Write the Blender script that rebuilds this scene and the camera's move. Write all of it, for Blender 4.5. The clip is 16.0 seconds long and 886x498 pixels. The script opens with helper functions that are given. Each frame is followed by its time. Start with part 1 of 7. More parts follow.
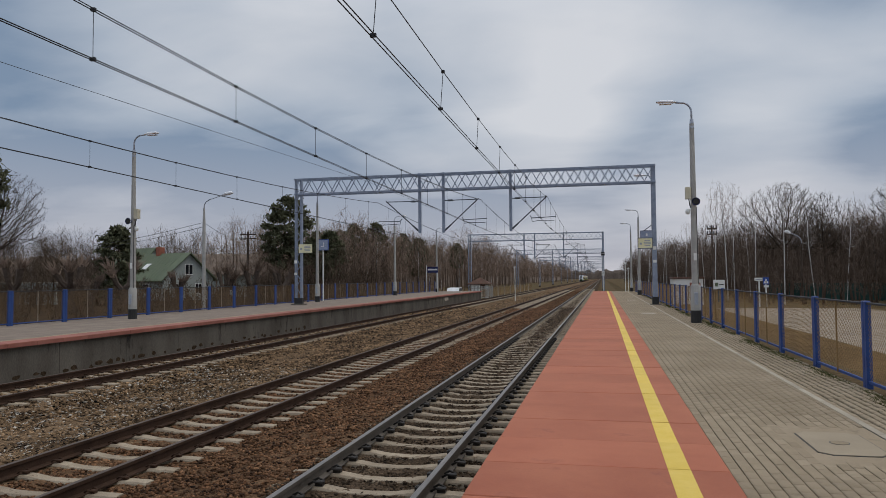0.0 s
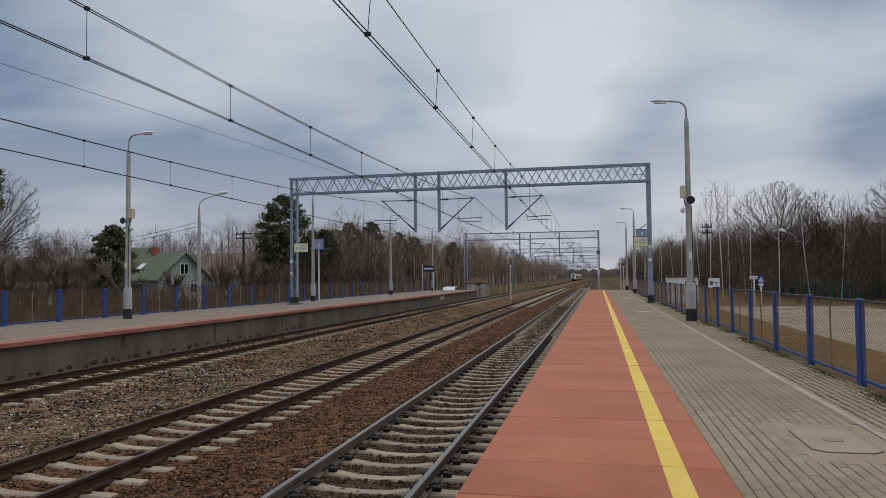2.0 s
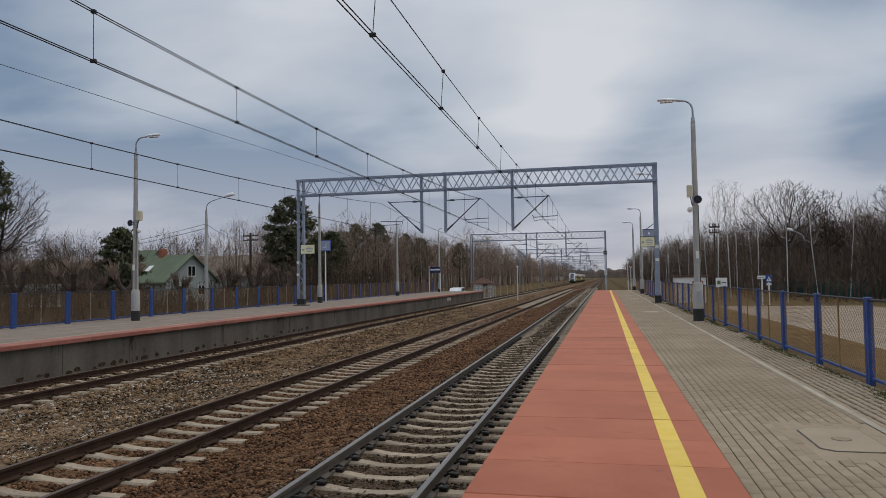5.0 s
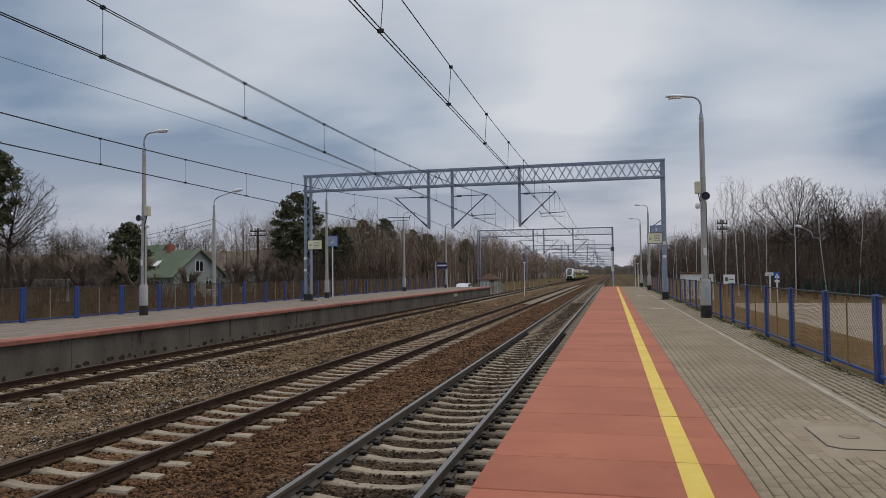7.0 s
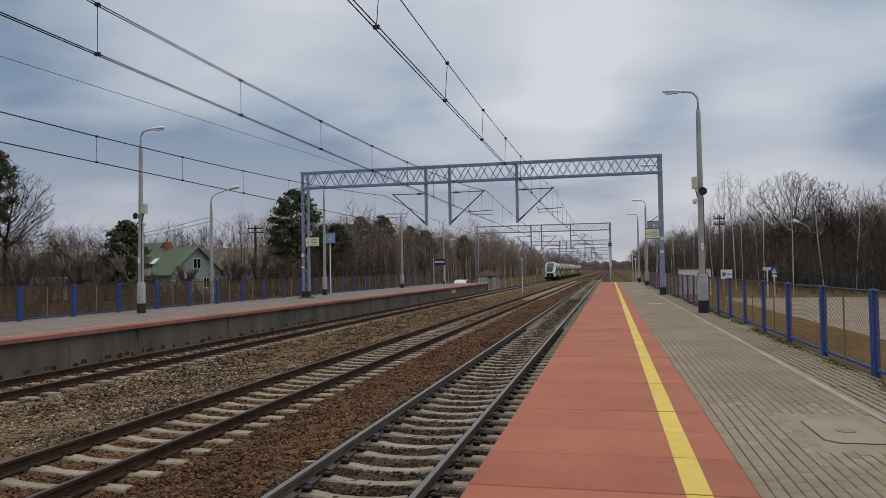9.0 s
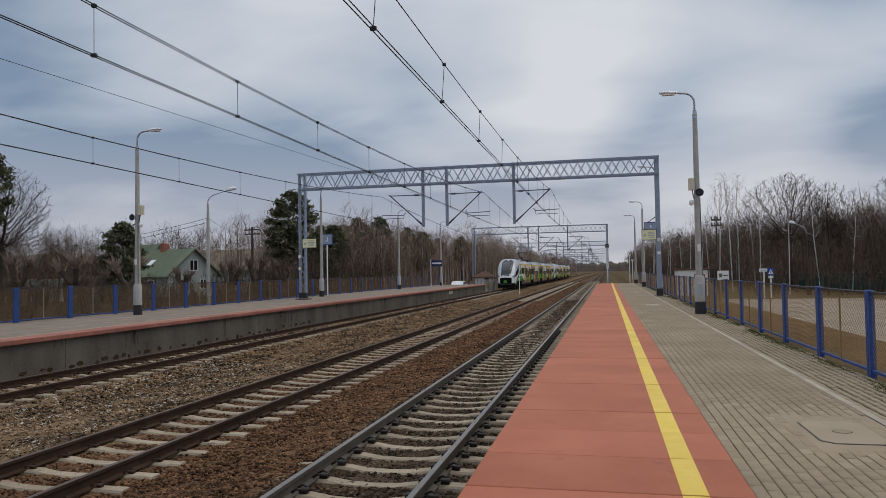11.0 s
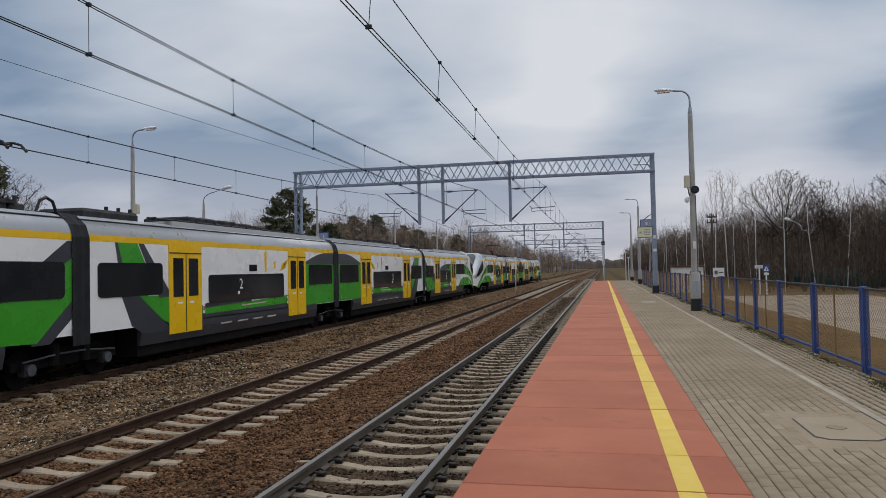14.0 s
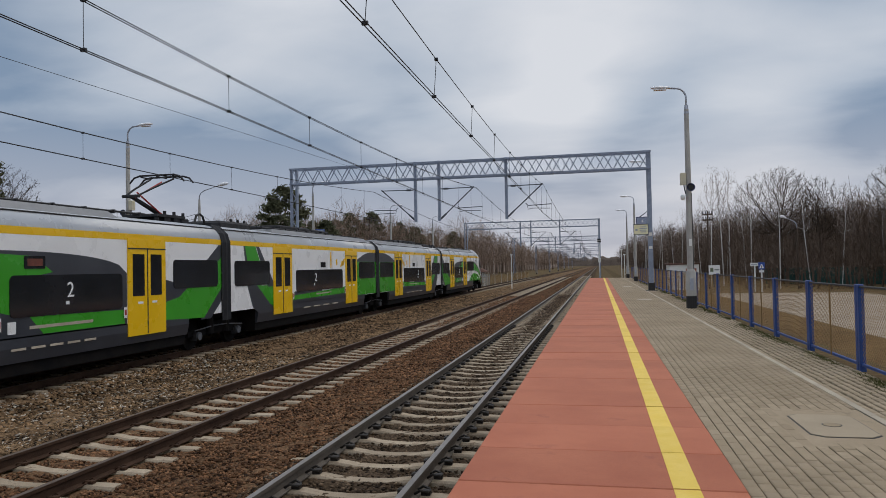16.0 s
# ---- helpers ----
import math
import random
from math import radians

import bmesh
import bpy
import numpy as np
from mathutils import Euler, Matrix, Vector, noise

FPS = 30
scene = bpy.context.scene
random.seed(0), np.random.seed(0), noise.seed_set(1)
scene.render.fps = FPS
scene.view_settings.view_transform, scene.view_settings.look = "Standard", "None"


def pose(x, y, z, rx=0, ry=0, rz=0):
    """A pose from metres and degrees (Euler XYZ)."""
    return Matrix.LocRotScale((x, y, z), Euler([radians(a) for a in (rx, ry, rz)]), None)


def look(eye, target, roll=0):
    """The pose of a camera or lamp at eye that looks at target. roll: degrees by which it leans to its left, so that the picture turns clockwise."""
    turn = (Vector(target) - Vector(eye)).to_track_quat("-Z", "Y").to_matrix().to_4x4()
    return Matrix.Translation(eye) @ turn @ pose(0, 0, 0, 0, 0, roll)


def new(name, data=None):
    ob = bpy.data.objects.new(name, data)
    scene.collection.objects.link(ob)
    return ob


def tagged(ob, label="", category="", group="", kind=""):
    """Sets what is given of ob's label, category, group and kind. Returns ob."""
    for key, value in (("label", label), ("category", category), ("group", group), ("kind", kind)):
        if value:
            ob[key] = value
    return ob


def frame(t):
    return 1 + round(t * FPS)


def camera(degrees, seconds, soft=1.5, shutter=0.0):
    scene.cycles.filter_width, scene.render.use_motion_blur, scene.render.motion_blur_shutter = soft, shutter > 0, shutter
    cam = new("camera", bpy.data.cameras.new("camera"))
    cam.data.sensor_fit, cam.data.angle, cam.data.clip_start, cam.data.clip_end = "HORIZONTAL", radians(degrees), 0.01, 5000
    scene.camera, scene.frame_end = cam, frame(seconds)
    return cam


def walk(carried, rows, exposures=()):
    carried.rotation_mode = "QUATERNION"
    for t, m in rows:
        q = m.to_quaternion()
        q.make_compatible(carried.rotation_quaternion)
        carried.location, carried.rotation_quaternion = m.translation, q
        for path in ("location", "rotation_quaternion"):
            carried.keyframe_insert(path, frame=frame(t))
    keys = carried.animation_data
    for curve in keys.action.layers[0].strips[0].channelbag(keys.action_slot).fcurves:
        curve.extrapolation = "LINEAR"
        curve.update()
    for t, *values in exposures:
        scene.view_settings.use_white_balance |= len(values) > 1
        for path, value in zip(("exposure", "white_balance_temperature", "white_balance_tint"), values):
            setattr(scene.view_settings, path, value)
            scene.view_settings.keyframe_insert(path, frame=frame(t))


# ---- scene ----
cam = camera(63.11, 16.0, soft=0.85)
PATH = [  # seconds, eye, yaw, pitch, roll in degrees
    (0.0, (0.000, 0.000, 2.306), 12.410, 2.389, 0.519),
    (0.5, (0.004, -0.013, 2.304), 12.371, 2.578, 0.567),
    (1.0, (0.009, -0.006, 2.299), 12.176, 2.598, 0.602),
    (1.5, (0.005, -0.005, 2.303), 12.094, 2.351, 0.735),
    (2.0, (0.011, -0.000, 2.302), 12.081, 2.312, 0.655),
    (2.5, (0.010, 0.002, 2.304), 12.083, 2.330, 0.580),
    (3.0, (0.005, -0.003, 2.301), 12.091, 2.415, 0.396),
    (3.5, (0.011, -0.009, 2.301), 12.115, 2.462, 0.608),
    (4.0, (0.014, 0.001, 2.295), 12.234, 2.413, 0.772),
    (6.5, (0.028, -0.002, 2.289), 13.123, 2.376, 0.746),
    (7.0, (0.017, -0.013, 2.293), 13.149, 2.078, 0.700),
    (7.5, (0.020, 0.004, 2.294), 13.204, 1.854, 0.714),
    (8.0, (0.020, -0.007, 2.296), 13.154, 1.857, 0.836),
    (8.5, (0.020, 0.002, 2.295), 13.025, 1.862, 0.839),
    (9.0, (0.026, -0.004, 2.293), 12.982, 1.789, 0.982),
    (11.5, (0.030, -0.005, 2.290), 12.688, 1.910, 1.053),
    (12.0, (0.040, 0.002, 2.287), 12.671, 1.812, 1.230),
    (12.5, (0.030, -0.001, 2.292), 12.561, 1.690, 1.301),
    (13.0, (0.026, -0.012, 2.297), 12.511, 1.644, 1.187),
    (13.5, (0.022, -0.010, 2.290), 12.440, 1.697, 1.126),
    (14.0, (0.034, -0.019, 2.295), 12.459, 1.718, 1.211),
    (14.5, (0.022, -0.023, 2.299), 12.382, 1.578, 1.228),
    (15.0, (0.032, -0.009, 2.292), 12.380, 1.556, 1.131),
    (15.5, (0.032, -0.008, 2.294), 12.318, 1.563, 1.164),
    (16.0, (0.030, -0.005, 2.296), 12.156, 1.480, 1.139),
    ]


def aim(eye, yaw, pitch, roll):
    a, b = radians(yaw), radians(pitch)
    way = Vector((-math.sin(a) * math.cos(b), math.cos(a) * math.cos(b), math.sin(b)))
    return look(eye, Vector(eye) + way, -roll)


walk(cam, [(t, aim(*row)) for t, *row in PATH], [(0, -0.06), (4, -0.05), (9, -0.02), (12, 0.01), (16, 0.05)])

# ---- world, sun, exposure ----
world = bpy.data.worlds.new("overcast_sky")
scene.world = world
world.use_nodes = True


def link_world():
    nt = world.node_tree
    nt.nodes.clear()
    N = nt.nodes.new
    L = nt.links.new
    out, bg = N("ShaderNodeOutputWorld"), N("ShaderNodeBackground")
    sky = N("ShaderNodeTexSky")
    sky.sky_type, sky.sun_disc = "NISHITA", False
    sky.sun_elevation, sky.sun_rotation = radians(SUN_UP), radians(SUN_TURN)
    tc = N("ShaderNodeTexCoord")
    sep = N("ShaderNodeSeparateXYZ")
    L(tc.outputs["Generated"], sep.inputs[0])
    # clouds lie on a plane overhead: direction divided by its height
    hz = N("ShaderNodeMath"); hz.operation = "MAXIMUM"; hz.inputs[1].default_value = 0.0
    L(sep.outputs[2], hz.inputs[0])
    add = N("ShaderNodeMath"); add.operation = "ADD"; add.inputs[1].default_value = 0.16
    L(hz.outputs[0], add.inputs[0])
    div = N("ShaderNodeVectorMath"); div.operation = "DIVIDE"
    L(tc.outputs["Generated"], div.inputs[0]); L(add.outputs[0], div.inputs[1])
    mp = N("ShaderNodeMapping")
    mp.inputs["Location"].default_value = (3.3, 1.45, 0.0)
    mp.inputs["Rotation"].default_value = (0, 0, radians(25))
    mp.inputs["Scale"].default_value = (0.75, 1.0, 0.0)
    L(div.outputs[0], mp.inputs[0])
    n1 = N("ShaderNodeTexNoise"); n1.inputs["Scale"].default_value = 0.8; n1.inputs["Detail"].default_value = 4; n1.inputs["Roughness"].default_value = 0.45; n1.inputs["Distortion"].default_value = 0.3
    n2 = N("ShaderNodeTexNoise"); n2.inputs["Scale"].default_value = 2.1; n2.inputs["Detail"].default_value = 7; n2.inputs["Roughness"].default_value = 0.55; n2.inputs["Distortion"].default_value = 0.4
    L(mp.outputs[0], n1.inputs["Vector"]); L(mp.outputs[0], n2.inputs["Vector"])
    mx = N("ShaderNodeMix"); mx.inputs["Factor"].default_value = 0.2
    L(n1.outputs["Fac"], mx.inputs["A"]); L(n2.outputs["Fac"], mx.inputs["B"])
    # broad bright and dull parts of the cloud cover: direction, reach, amount
    total = mx.outputs["Result"]
    for way, near, amount in (((-0.075, 0.945, 0.32), 0.978, 0.2), ((-0.06, 0.98, 0.15), 0.985, -0.05), ((0.22, 0.95, 0.205), 0.962, -0.14), ((0.17, 0.97, 0.115), 0.988, 0.14), ((0.32, 0.93, 0.1), 0.97, 0.14),
                              ((-0.58, 0.797, 0.15), 0.93, -0.12), ((-0.27, 0.946, 0.2), 0.97, -0.11), ((0.22, 0.917, 0.34), 0.975, 0.14), ((-0.45, 0.85, 0.42), 0.95, 0.11), ((-0.33, 0.9, 0.33), 0.985, 0.05)):
        sd = N("ShaderNodeVectorMath"); sd.operation = "DOT_PRODUCT"
        L(tc.outputs["Generated"], sd.inputs[0])
        sd.inputs[1].default_value = Vector(way).normalized()
        sr = N("ShaderNodeMapRange"); sr.interpolation_type = "SMOOTHSTEP"
        sr.inputs["From Min"].default_value = near; sr.inputs["From Max"].default_value = 1.0; sr.inputs["To Max"].default_value = amount
        L(sd.outputs["Value"], sr.inputs["Value"])
        sm = N("ShaderNodeMath"); sm.operation = "ADD"
        L(total, sm.inputs[0]); L(sr.outputs[0], sm.inputs[1])
        total = sm.outputs[0]
    cr = N("ShaderNodeValToRGB")
    e = cr.color_ramp.elements
    e[0].position, e[0].color = 0.38, (0.215, 0.295, 0.415, 1)
    e[1].position, e[1].color = 0.69, (0.7, 0.72, 0.765, 1)
    m = cr.color_ramp.elements.new(0.5); m.color = (0.45, 0.51, 0.6, 1)
    L(total, cr.inputs[0])
    # paler, slightly pink haze towards the horizon
    hr = N("ShaderNodeMapRange"); hr.inputs["From Min"].default_value = 0.0; hr.inputs["From Max"].default_value = 0.2
    hr.inputs["To Min"].default_value = 0.75; hr.inputs["To Max"].default_value = 0.0
    L(sep.outputs[2], hr.inputs["Value"])
    hm = N("ShaderNodeMix"); hm.data_type = "RGBA"
    L(hr.outputs[0], hm.inputs["Factor"]); L(cr.outputs[0], hm.inputs["A"])
    hm.inputs["B"].default_value = (0.6, 0.575, 0.615, 1)
    sc = N("ShaderNodeVectorMath"); sc.operation = "SCALE"; sc.inputs["Scale"].default_value = 0.05
    L(sky.outputs[0], sc.inputs[0])
    tot = N("ShaderNodeMix"); tot.data_type = "RGBA"; tot.inputs["Factor"].default_value = 0.93
    L(sc.outputs[0], tot.inputs["A"]); L(hm.outputs["Result"], tot.inputs["B"])
    zen = N("ShaderNodeMapRange"); zen.inputs["From Min"].default_value = 0.33; zen.inputs["From Max"].default_value = 1.0
    zen.inputs["To Min"].default_value = 1.0; zen.inputs["To Max"].default_value = 1.7
    L(sep.outputs[2], zen.inputs["Value"])
    gain = N("ShaderNodeVectorMath"); gain.operation = "SCALE"
    L(tot.outputs["Result"], gain.inputs[0]); L(zen.outputs[0], gain.inputs["Scale"])
    L(gain.outputs[0], bg.inputs["Color"])
    bg.inputs["Strength"].default_value = SKY
    L(bg.outputs[0], out.inputs[0])


SUN_UP, SUN_TURN, SKY = 63, 70, 1.0
link_world()
sun_data = bpy.data.lights.new("sun", "SUN")
sun_data.energy, sun_data.angle, sun_data.color = 1.0, radians(50), (1.0, 0.88, 0.72)
sun = new("sun", sun_data)
sun.matrix_world = look((34, 12, 72), (0, 0, 0))


# ---- materials ----
def mat(name, c1, c2, scale=2.0, rough=0.8, metal=0.0, bump=0.15, fine=60.0, grain=0.25, rnd=0.0, island=0.0, stretch=(1, 1, 1), spot=None, spot_scale=6.0, spot_at=0.62, spec=0.5):
    m = bpy.data.materials.new(name)
    m.use_nodes = True
    nt = m.node_tree
    N, L = nt.nodes.new, nt.links.new
    bs = nt.nodes["Principled BSDF"]
    bs.inputs["Metallic"].default_value = metal
    bs.inputs["Specular IOR Level"].default_value = spec
    tc, mp = N("ShaderNodeTexCoord"), N("ShaderNodeMapping")
    mp.inputs["Scale"].default_value = stretch
    oi = N("ShaderNodeObjectInfo")
    off = N("ShaderNodeVectorMath"); off.operation = "SCALE"; off.inputs[0].default_value = (37, 11, 23)
    L(oi.outputs["Random"], off.inputs["Scale"])
    L(tc.outputs["Object"], mp.inputs[0]); L(off.outputs[0], mp.inputs["Location"])
    a = N("ShaderNodeTexNoise"); a.inputs["Scale"].default_value = scale; a.inputs["Detail"].default_value = 5; a.inputs["Roughness"].default_value = 0.6
    b = N("ShaderNodeTexNoise"); b.inputs["Scale"].default_value = fine; b.inputs["Detail"].default_value = 3
    L(mp.outputs[0], a.inputs["Vector"]); L(mp.outputs[0], b.inputs["Vector"])
    r = N("ShaderNodeMapRange"); r.inputs["From Min"].default_value = 0.32; r.inputs["From Max"].default_value = 0.68
    L(a.outputs["Fac"], r.inputs["Value"])
    mx = N("ShaderNodeMix"); mx.data_type = "RGBA"
    mx.inputs["A"].default_value, mx.inputs["B"].default_value = (*c1, 1), (*c2, 1)
    L(r.outputs[0], mx.inputs["Factor"])
    col = mx.outputs["Result"]
    if spot:
        s = N("ShaderNodeTexNoise"); s.inputs["Scale"].default_value = spot_scale; s.inputs["Detail"].default_value = 6; s.inputs["Roughness"].default_value = 0.7
        L(mp.outputs[0], s.inputs["Vector"])
        sr = N("ShaderNodeMapRange"); sr.inputs["From Min"].default_value = spot_at; sr.inputs["From Max"].default_value = spot_at + 0.12
        L(s.outputs["Fac"], sr.inputs["Value"])
        sm = N("ShaderNodeMix"); sm.data_type = "RGBA"; sm.inputs["B"].default_value = (*spot, 1)
        L(sr.outputs[0], sm.inputs["Factor"]); L(col, sm.inputs["A"])
        col = sm.outputs["Result"]
    g = N("ShaderNodeMapRange"); g.inputs["From Min"].default_value = 0.25; g.inputs["From Max"].default_value = 0.75
    g.inputs["To Min"].default_value, g.inputs["To Max"].default_value = 1 - grain, 1 + grain
    L(b.outputs["Fac"], g.inputs["Value"])
    val = g.outputs[0]
    for amount, node, sock in ((rnd, oi, "Random"), (island, None, "Random Per Island")):
        if amount:
            node = node or N("ShaderNodeNewGeometry")
            q = N("ShaderNodeMapRange"); q.inputs["To Min"].default_value, q.inputs["To Max"].default_value = 1 - amount, 1 + amount
            L(node.outputs[sock], q.inputs["Value"])
            w = N("ShaderNodeMath"); w.operation = "MULTIPLY"
            L(val, w.inputs[0]); L(q.outputs[0], w.inputs[1])
            val = w.outputs[0]
    v = N("ShaderNodeVectorMath"); v.operation = "SCALE"
    L(col, v.inputs[0]); L(val, v.inputs["Scale"])
    L(v.outputs[0], bs.inputs["Base Color"])
    rr = N("ShaderNodeMapRange"); rr.inputs["To Min"].default_value, rr.inputs["To Max"].default_value = max(rough - 0.12, 0.02), min(rough + 0.12, 1)
    L(a.outputs["Fac"], rr.inputs["Value"]); L(rr.outputs[0], bs.inputs["Roughness"])
    if bump:
        bp = N("ShaderNodeBump"); bp.inputs["Strength"].default_value = bump; bp.inputs["Distance"].default_value = 0.02
        L(b.outputs["Fac"], bp.inputs["Height"]); L(bp.outputs[0], bs.inputs["Normal"])
    return m


M_ground = mat("dry_grass_earth", (0.085, 0.058, 0.032), (0.14, 0.1, 0.056), 0.35, 0.95, bump=0.6, fine=9, grain=0.4, spot=(0.085, 0.1, 0.035), spot_scale=0.8, spot_at=0.55, spec=0.02)
M_road = mat("sandy_asphalt", (0.27, 0.22, 0.168), (0.36, 0.3, 0.235), 0.4, 0.9, bump=0.2, fine=30, grain=0.2, spec=0.02)
M_ballast = mat("brown_ballast_bed", (0.08, 0.046, 0.026), (0.16, 0.096, 0.055), 1.2, 0.95, bump=1.0, fine=26, grain=0.75, spec=0.02)
M_ballast_grey = mat("tan_ballast_bed", (0.105, 0.067, 0.038), (0.21, 0.14, 0.084), 1.0, 0.95, bump=1.0, fine=26, grain=0.75, spec=0.02)
M_stone_brown = mat("rusty_ballast_stone", (0.07, 0.033, 0.016), (0.19, 0.1, 0.052), 1.5, 0.9, bump=0.3, fine=80, grain=0.3, island=0.85, spec=0.15)
M_stone_grey = mat("grey_ballast_stone", (0.05, 0.03, 0.016), (0.24, 0.155, 0.086), 1.0, 0.9, bump=0.3, fine=80, grain=0.3, island=1.0, spec=0.15)
M_stone_pale = mat("pale_ballast_stone", (0.24, 0.21, 0.17), (0.5, 0.46, 0.4), 1.0, 0.9, bump=0.3, fine=80, grain=0.25, island=0.5, spec=0.15)
M_sleeper = mat("weathered_concrete_sleeper", (0.26, 0.205, 0.145), (0.42, 0.345, 0.255), 2.5, 0.9, bump=0.3, fine=70, grain=0.2, rnd=0.12, spot=(0.14, 0.095, 0.058), spot_scale=5, spot_at=0.56, spec=0.15)
M_rail_side = mat("rusted_rail", (0.036, 0.02, 0.013), (0.07, 0.04, 0.026), 3, 0.8, bump=0.2, fine=90, spec=0.15)
M_rail_grey = mat("dusty_grey_rail", (0.085, 0.072, 0.06), (0.13, 0.112, 0.095), 3, 0.75, metal=0.0, bump=0.15, fine=90, spec=0.2)
M_rail_top = mat("polished_rail_head", (0.16, 0.143, 0.13), (0.235, 0.212, 0.195), 5, 0.42, metal=0.45, bump=0.03, stretch=(1, 0.1, 1))
M_rail_top_dull = mat("brown_rail_head", (0.07, 0.047, 0.035), (0.115, 0.081, 0.062), 5, 0.72, metal=0.1, bump=0.05, stretch=(1, 0.1, 1))
M_clip = mat("black_spring_clip", (0.018, 0.017, 0.016), (0.04, 0.033, 0.028), 9, 0.6, metal=0.5, bump=0.1)
M_red = mat("red_concrete_slab", (0.36, 0.11, 0.06), (0.455, 0.162, 0.092), 1.1, 0.75, bump=0.08, fine=120, grain=0.13, rnd=0.07, spot=(0.31, 0.1, 0.065), spot_scale=2.2, spot_at=0.6, spec=0.25)
M_yellow_line = mat("worn_yellow_paint", (0.72, 0.5, 0.075), (0.78, 0.57, 0.14), 4, 0.7, bump=0.08, fine=110, grain=0.1, rnd=0.05, spot=(0.5, 0.36, 0.13), spot_scale=9, spot_at=0.66, spec=0.25)
M_paver = mat("grey_concrete_paver", (0.27, 0.212, 0.142), (0.355, 0.284, 0.2), 0.8, 0.9, bump=0.25, fine=140, grain=0.2, rnd=0.04, island=0.05, spec=0.12, spot=(0.22, 0.175, 0.12), spot_scale=3.0, spot_at=0.6)
M_joint = mat("mossy_paver_joint", (0.075, 0.06, 0.038), (0.12, 0.096, 0.06), 3, 0.95, bump=0.4, fine=60, spot=(0.06, 0.075, 0.025), spot_at=0.5, spec=0.02)
M_kerb_strip = mat("grey_kerb_strip", (0.36, 0.308, 0.24), (0.44, 0.38, 0.3), 2, 0.9, fine=110, grain=0.15, rnd=0.08, spec=0.12)
M_ballast_dark = mat("dark_ballast_bed", (0.045, 0.031, 0.02), (0.095, 0.067, 0.045), 1.2, 0.95, bump=1.0, fine=26, grain=0.75, spec=0.02)
M_stone_dark = mat("dark_ballast_stone", (0.044, 0.03, 0.02), (0.13, 0.09, 0.058), 1.5, 0.9, bump=0.3, fine=80, grain=0.3, island=0.8, spec=0.12)
M_oak = mat("dark_oak_twigs", (0.048, 0.037, 0.029), (0.085, 0.067, 0.054), 1.0, 0.95, bump=0, rnd=0.2, spec=0.02)
M_bush = mat("dark_garden_bush", (0.066, 0.049, 0.036), (0.135, 0.1, 0.073), 0.3, 0.95, bump=0, island=0.4, spec=0.02)
M_kerb = mat("pale_concrete_kerb", (0.38, 0.33, 0.265), (0.5, 0.44, 0.36), 2, 0.9, fine=110, grain=0.12, rnd=0.1, spec=0.15)
M_wall = mat("stained_platform_concrete", (0.09, 0.078, 0.064), (0.16, 0.142, 0.118), 0.9, 0.9, bump=0.3, fine=40, grain=0.2, spot=(0.035, 0.03, 0.027), spot_scale=2.4, spot_at=0.58, stretch=(1, 1, 0.35), spec=0.15)
M_pole = mat("grey_spun_concrete", (0.33, 0.32, 0.3), (0.44, 0.43, 0.4), 3, 0.85, bump=0.15, fine=90, grain=0.12)
M_black = mat("black_paint", (0.012, 0.012, 0.013), (0.025, 0.024, 0.024), 5, 0.6, bump=0.05)
M_galv = mat("galvanised_steel", (0.33, 0.36, 0.42), (0.43, 0.46, 0.52), 5, 0.5, metal=0.35, bump=0.05)
M_gantry = mat("blue_grey_painted_steel", (0.21, 0.25, 0.33), (0.29, 0.335, 0.42), 4, 0.55, metal=0.2, bump=0.05)
M_tube = mat("dark_steel_tube", (0.075, 0.085, 0.1), (0.13, 0.14, 0.16), 6, 0.55, metal=0.4, bump=0.05)
M_wire = mat("dark_copper_wire", (0.02, 0.022, 0.026), (0.035, 0.035, 0.04), 6, 0.6, metal=0.3, bump=0)
M_lamp_head = mat("white_lamp_housing", (0.78, 0.79, 0.82), (0.86, 0.87, 0.9), 6, 0.4, bump=0.02, grain=0.03)
M_blue = mat("faded_blue_paint", (0.014, 0.045, 0.19), (0.022, 0.07, 0.25), 4, 0.55, bump=0.08, fine=70, spot=(0.035, 0.06, 0.14), spot_scale=7)
M_fence_mesh = mat("tan_expanded_metal", (0.2, 0.122, 0.046), (0.3, 0.186, 0.075), 1.2, 0.7, metal=0.1, bump=0.1, spot=(0.1, 0.06, 0.03), spot_scale=1.5)
M_sign_white = mat("white_sign_face", (0.72, 0.73, 0.7), (0.8, 0.8, 0.77), 4, 0.5, bump=0.02, grain=0.04)
M_sign_yellow = mat("pale_yellow_sign_face", (0.78, 0.74, 0.45), (0.83, 0.8, 0.54), 3, 0.5, bump=0.02, grain=0.05)
M_sign_blue = mat("blue_sign_face", (0.02, 0.07, 0.33), (0.03, 0.09, 0.4), 3, 0.45, bump=0.02, grain=0.05)
M_navy = mat("navy_sign_face", (0.015, 0.022, 0.09), (0.025, 0.03, 0.12), 3, 0.45, bump=0.02)
M_grey_sign = mat("blue_grey_display", (0.25, 0.3, 0.42), (0.32, 0.37, 0.5), 3, 0.35, bump=0.02)
M_print = mat("dark_print", (0.05, 0.05, 0.05), (0.08, 0.08, 0.08), 5, 0.7, bump=0)
M_print_white = mat("white_print", (0.75, 0.75, 0.75), (0.8, 0.8, 0.8), 5, 0.7, bump=0)
M_bark = mat("grey_brown_bark", (0.07, 0.053, 0.043), (0.125, 0.098, 0.08), 4, 0.95, bump=0.5, fine=25, rnd=0.25, spec=0.02)
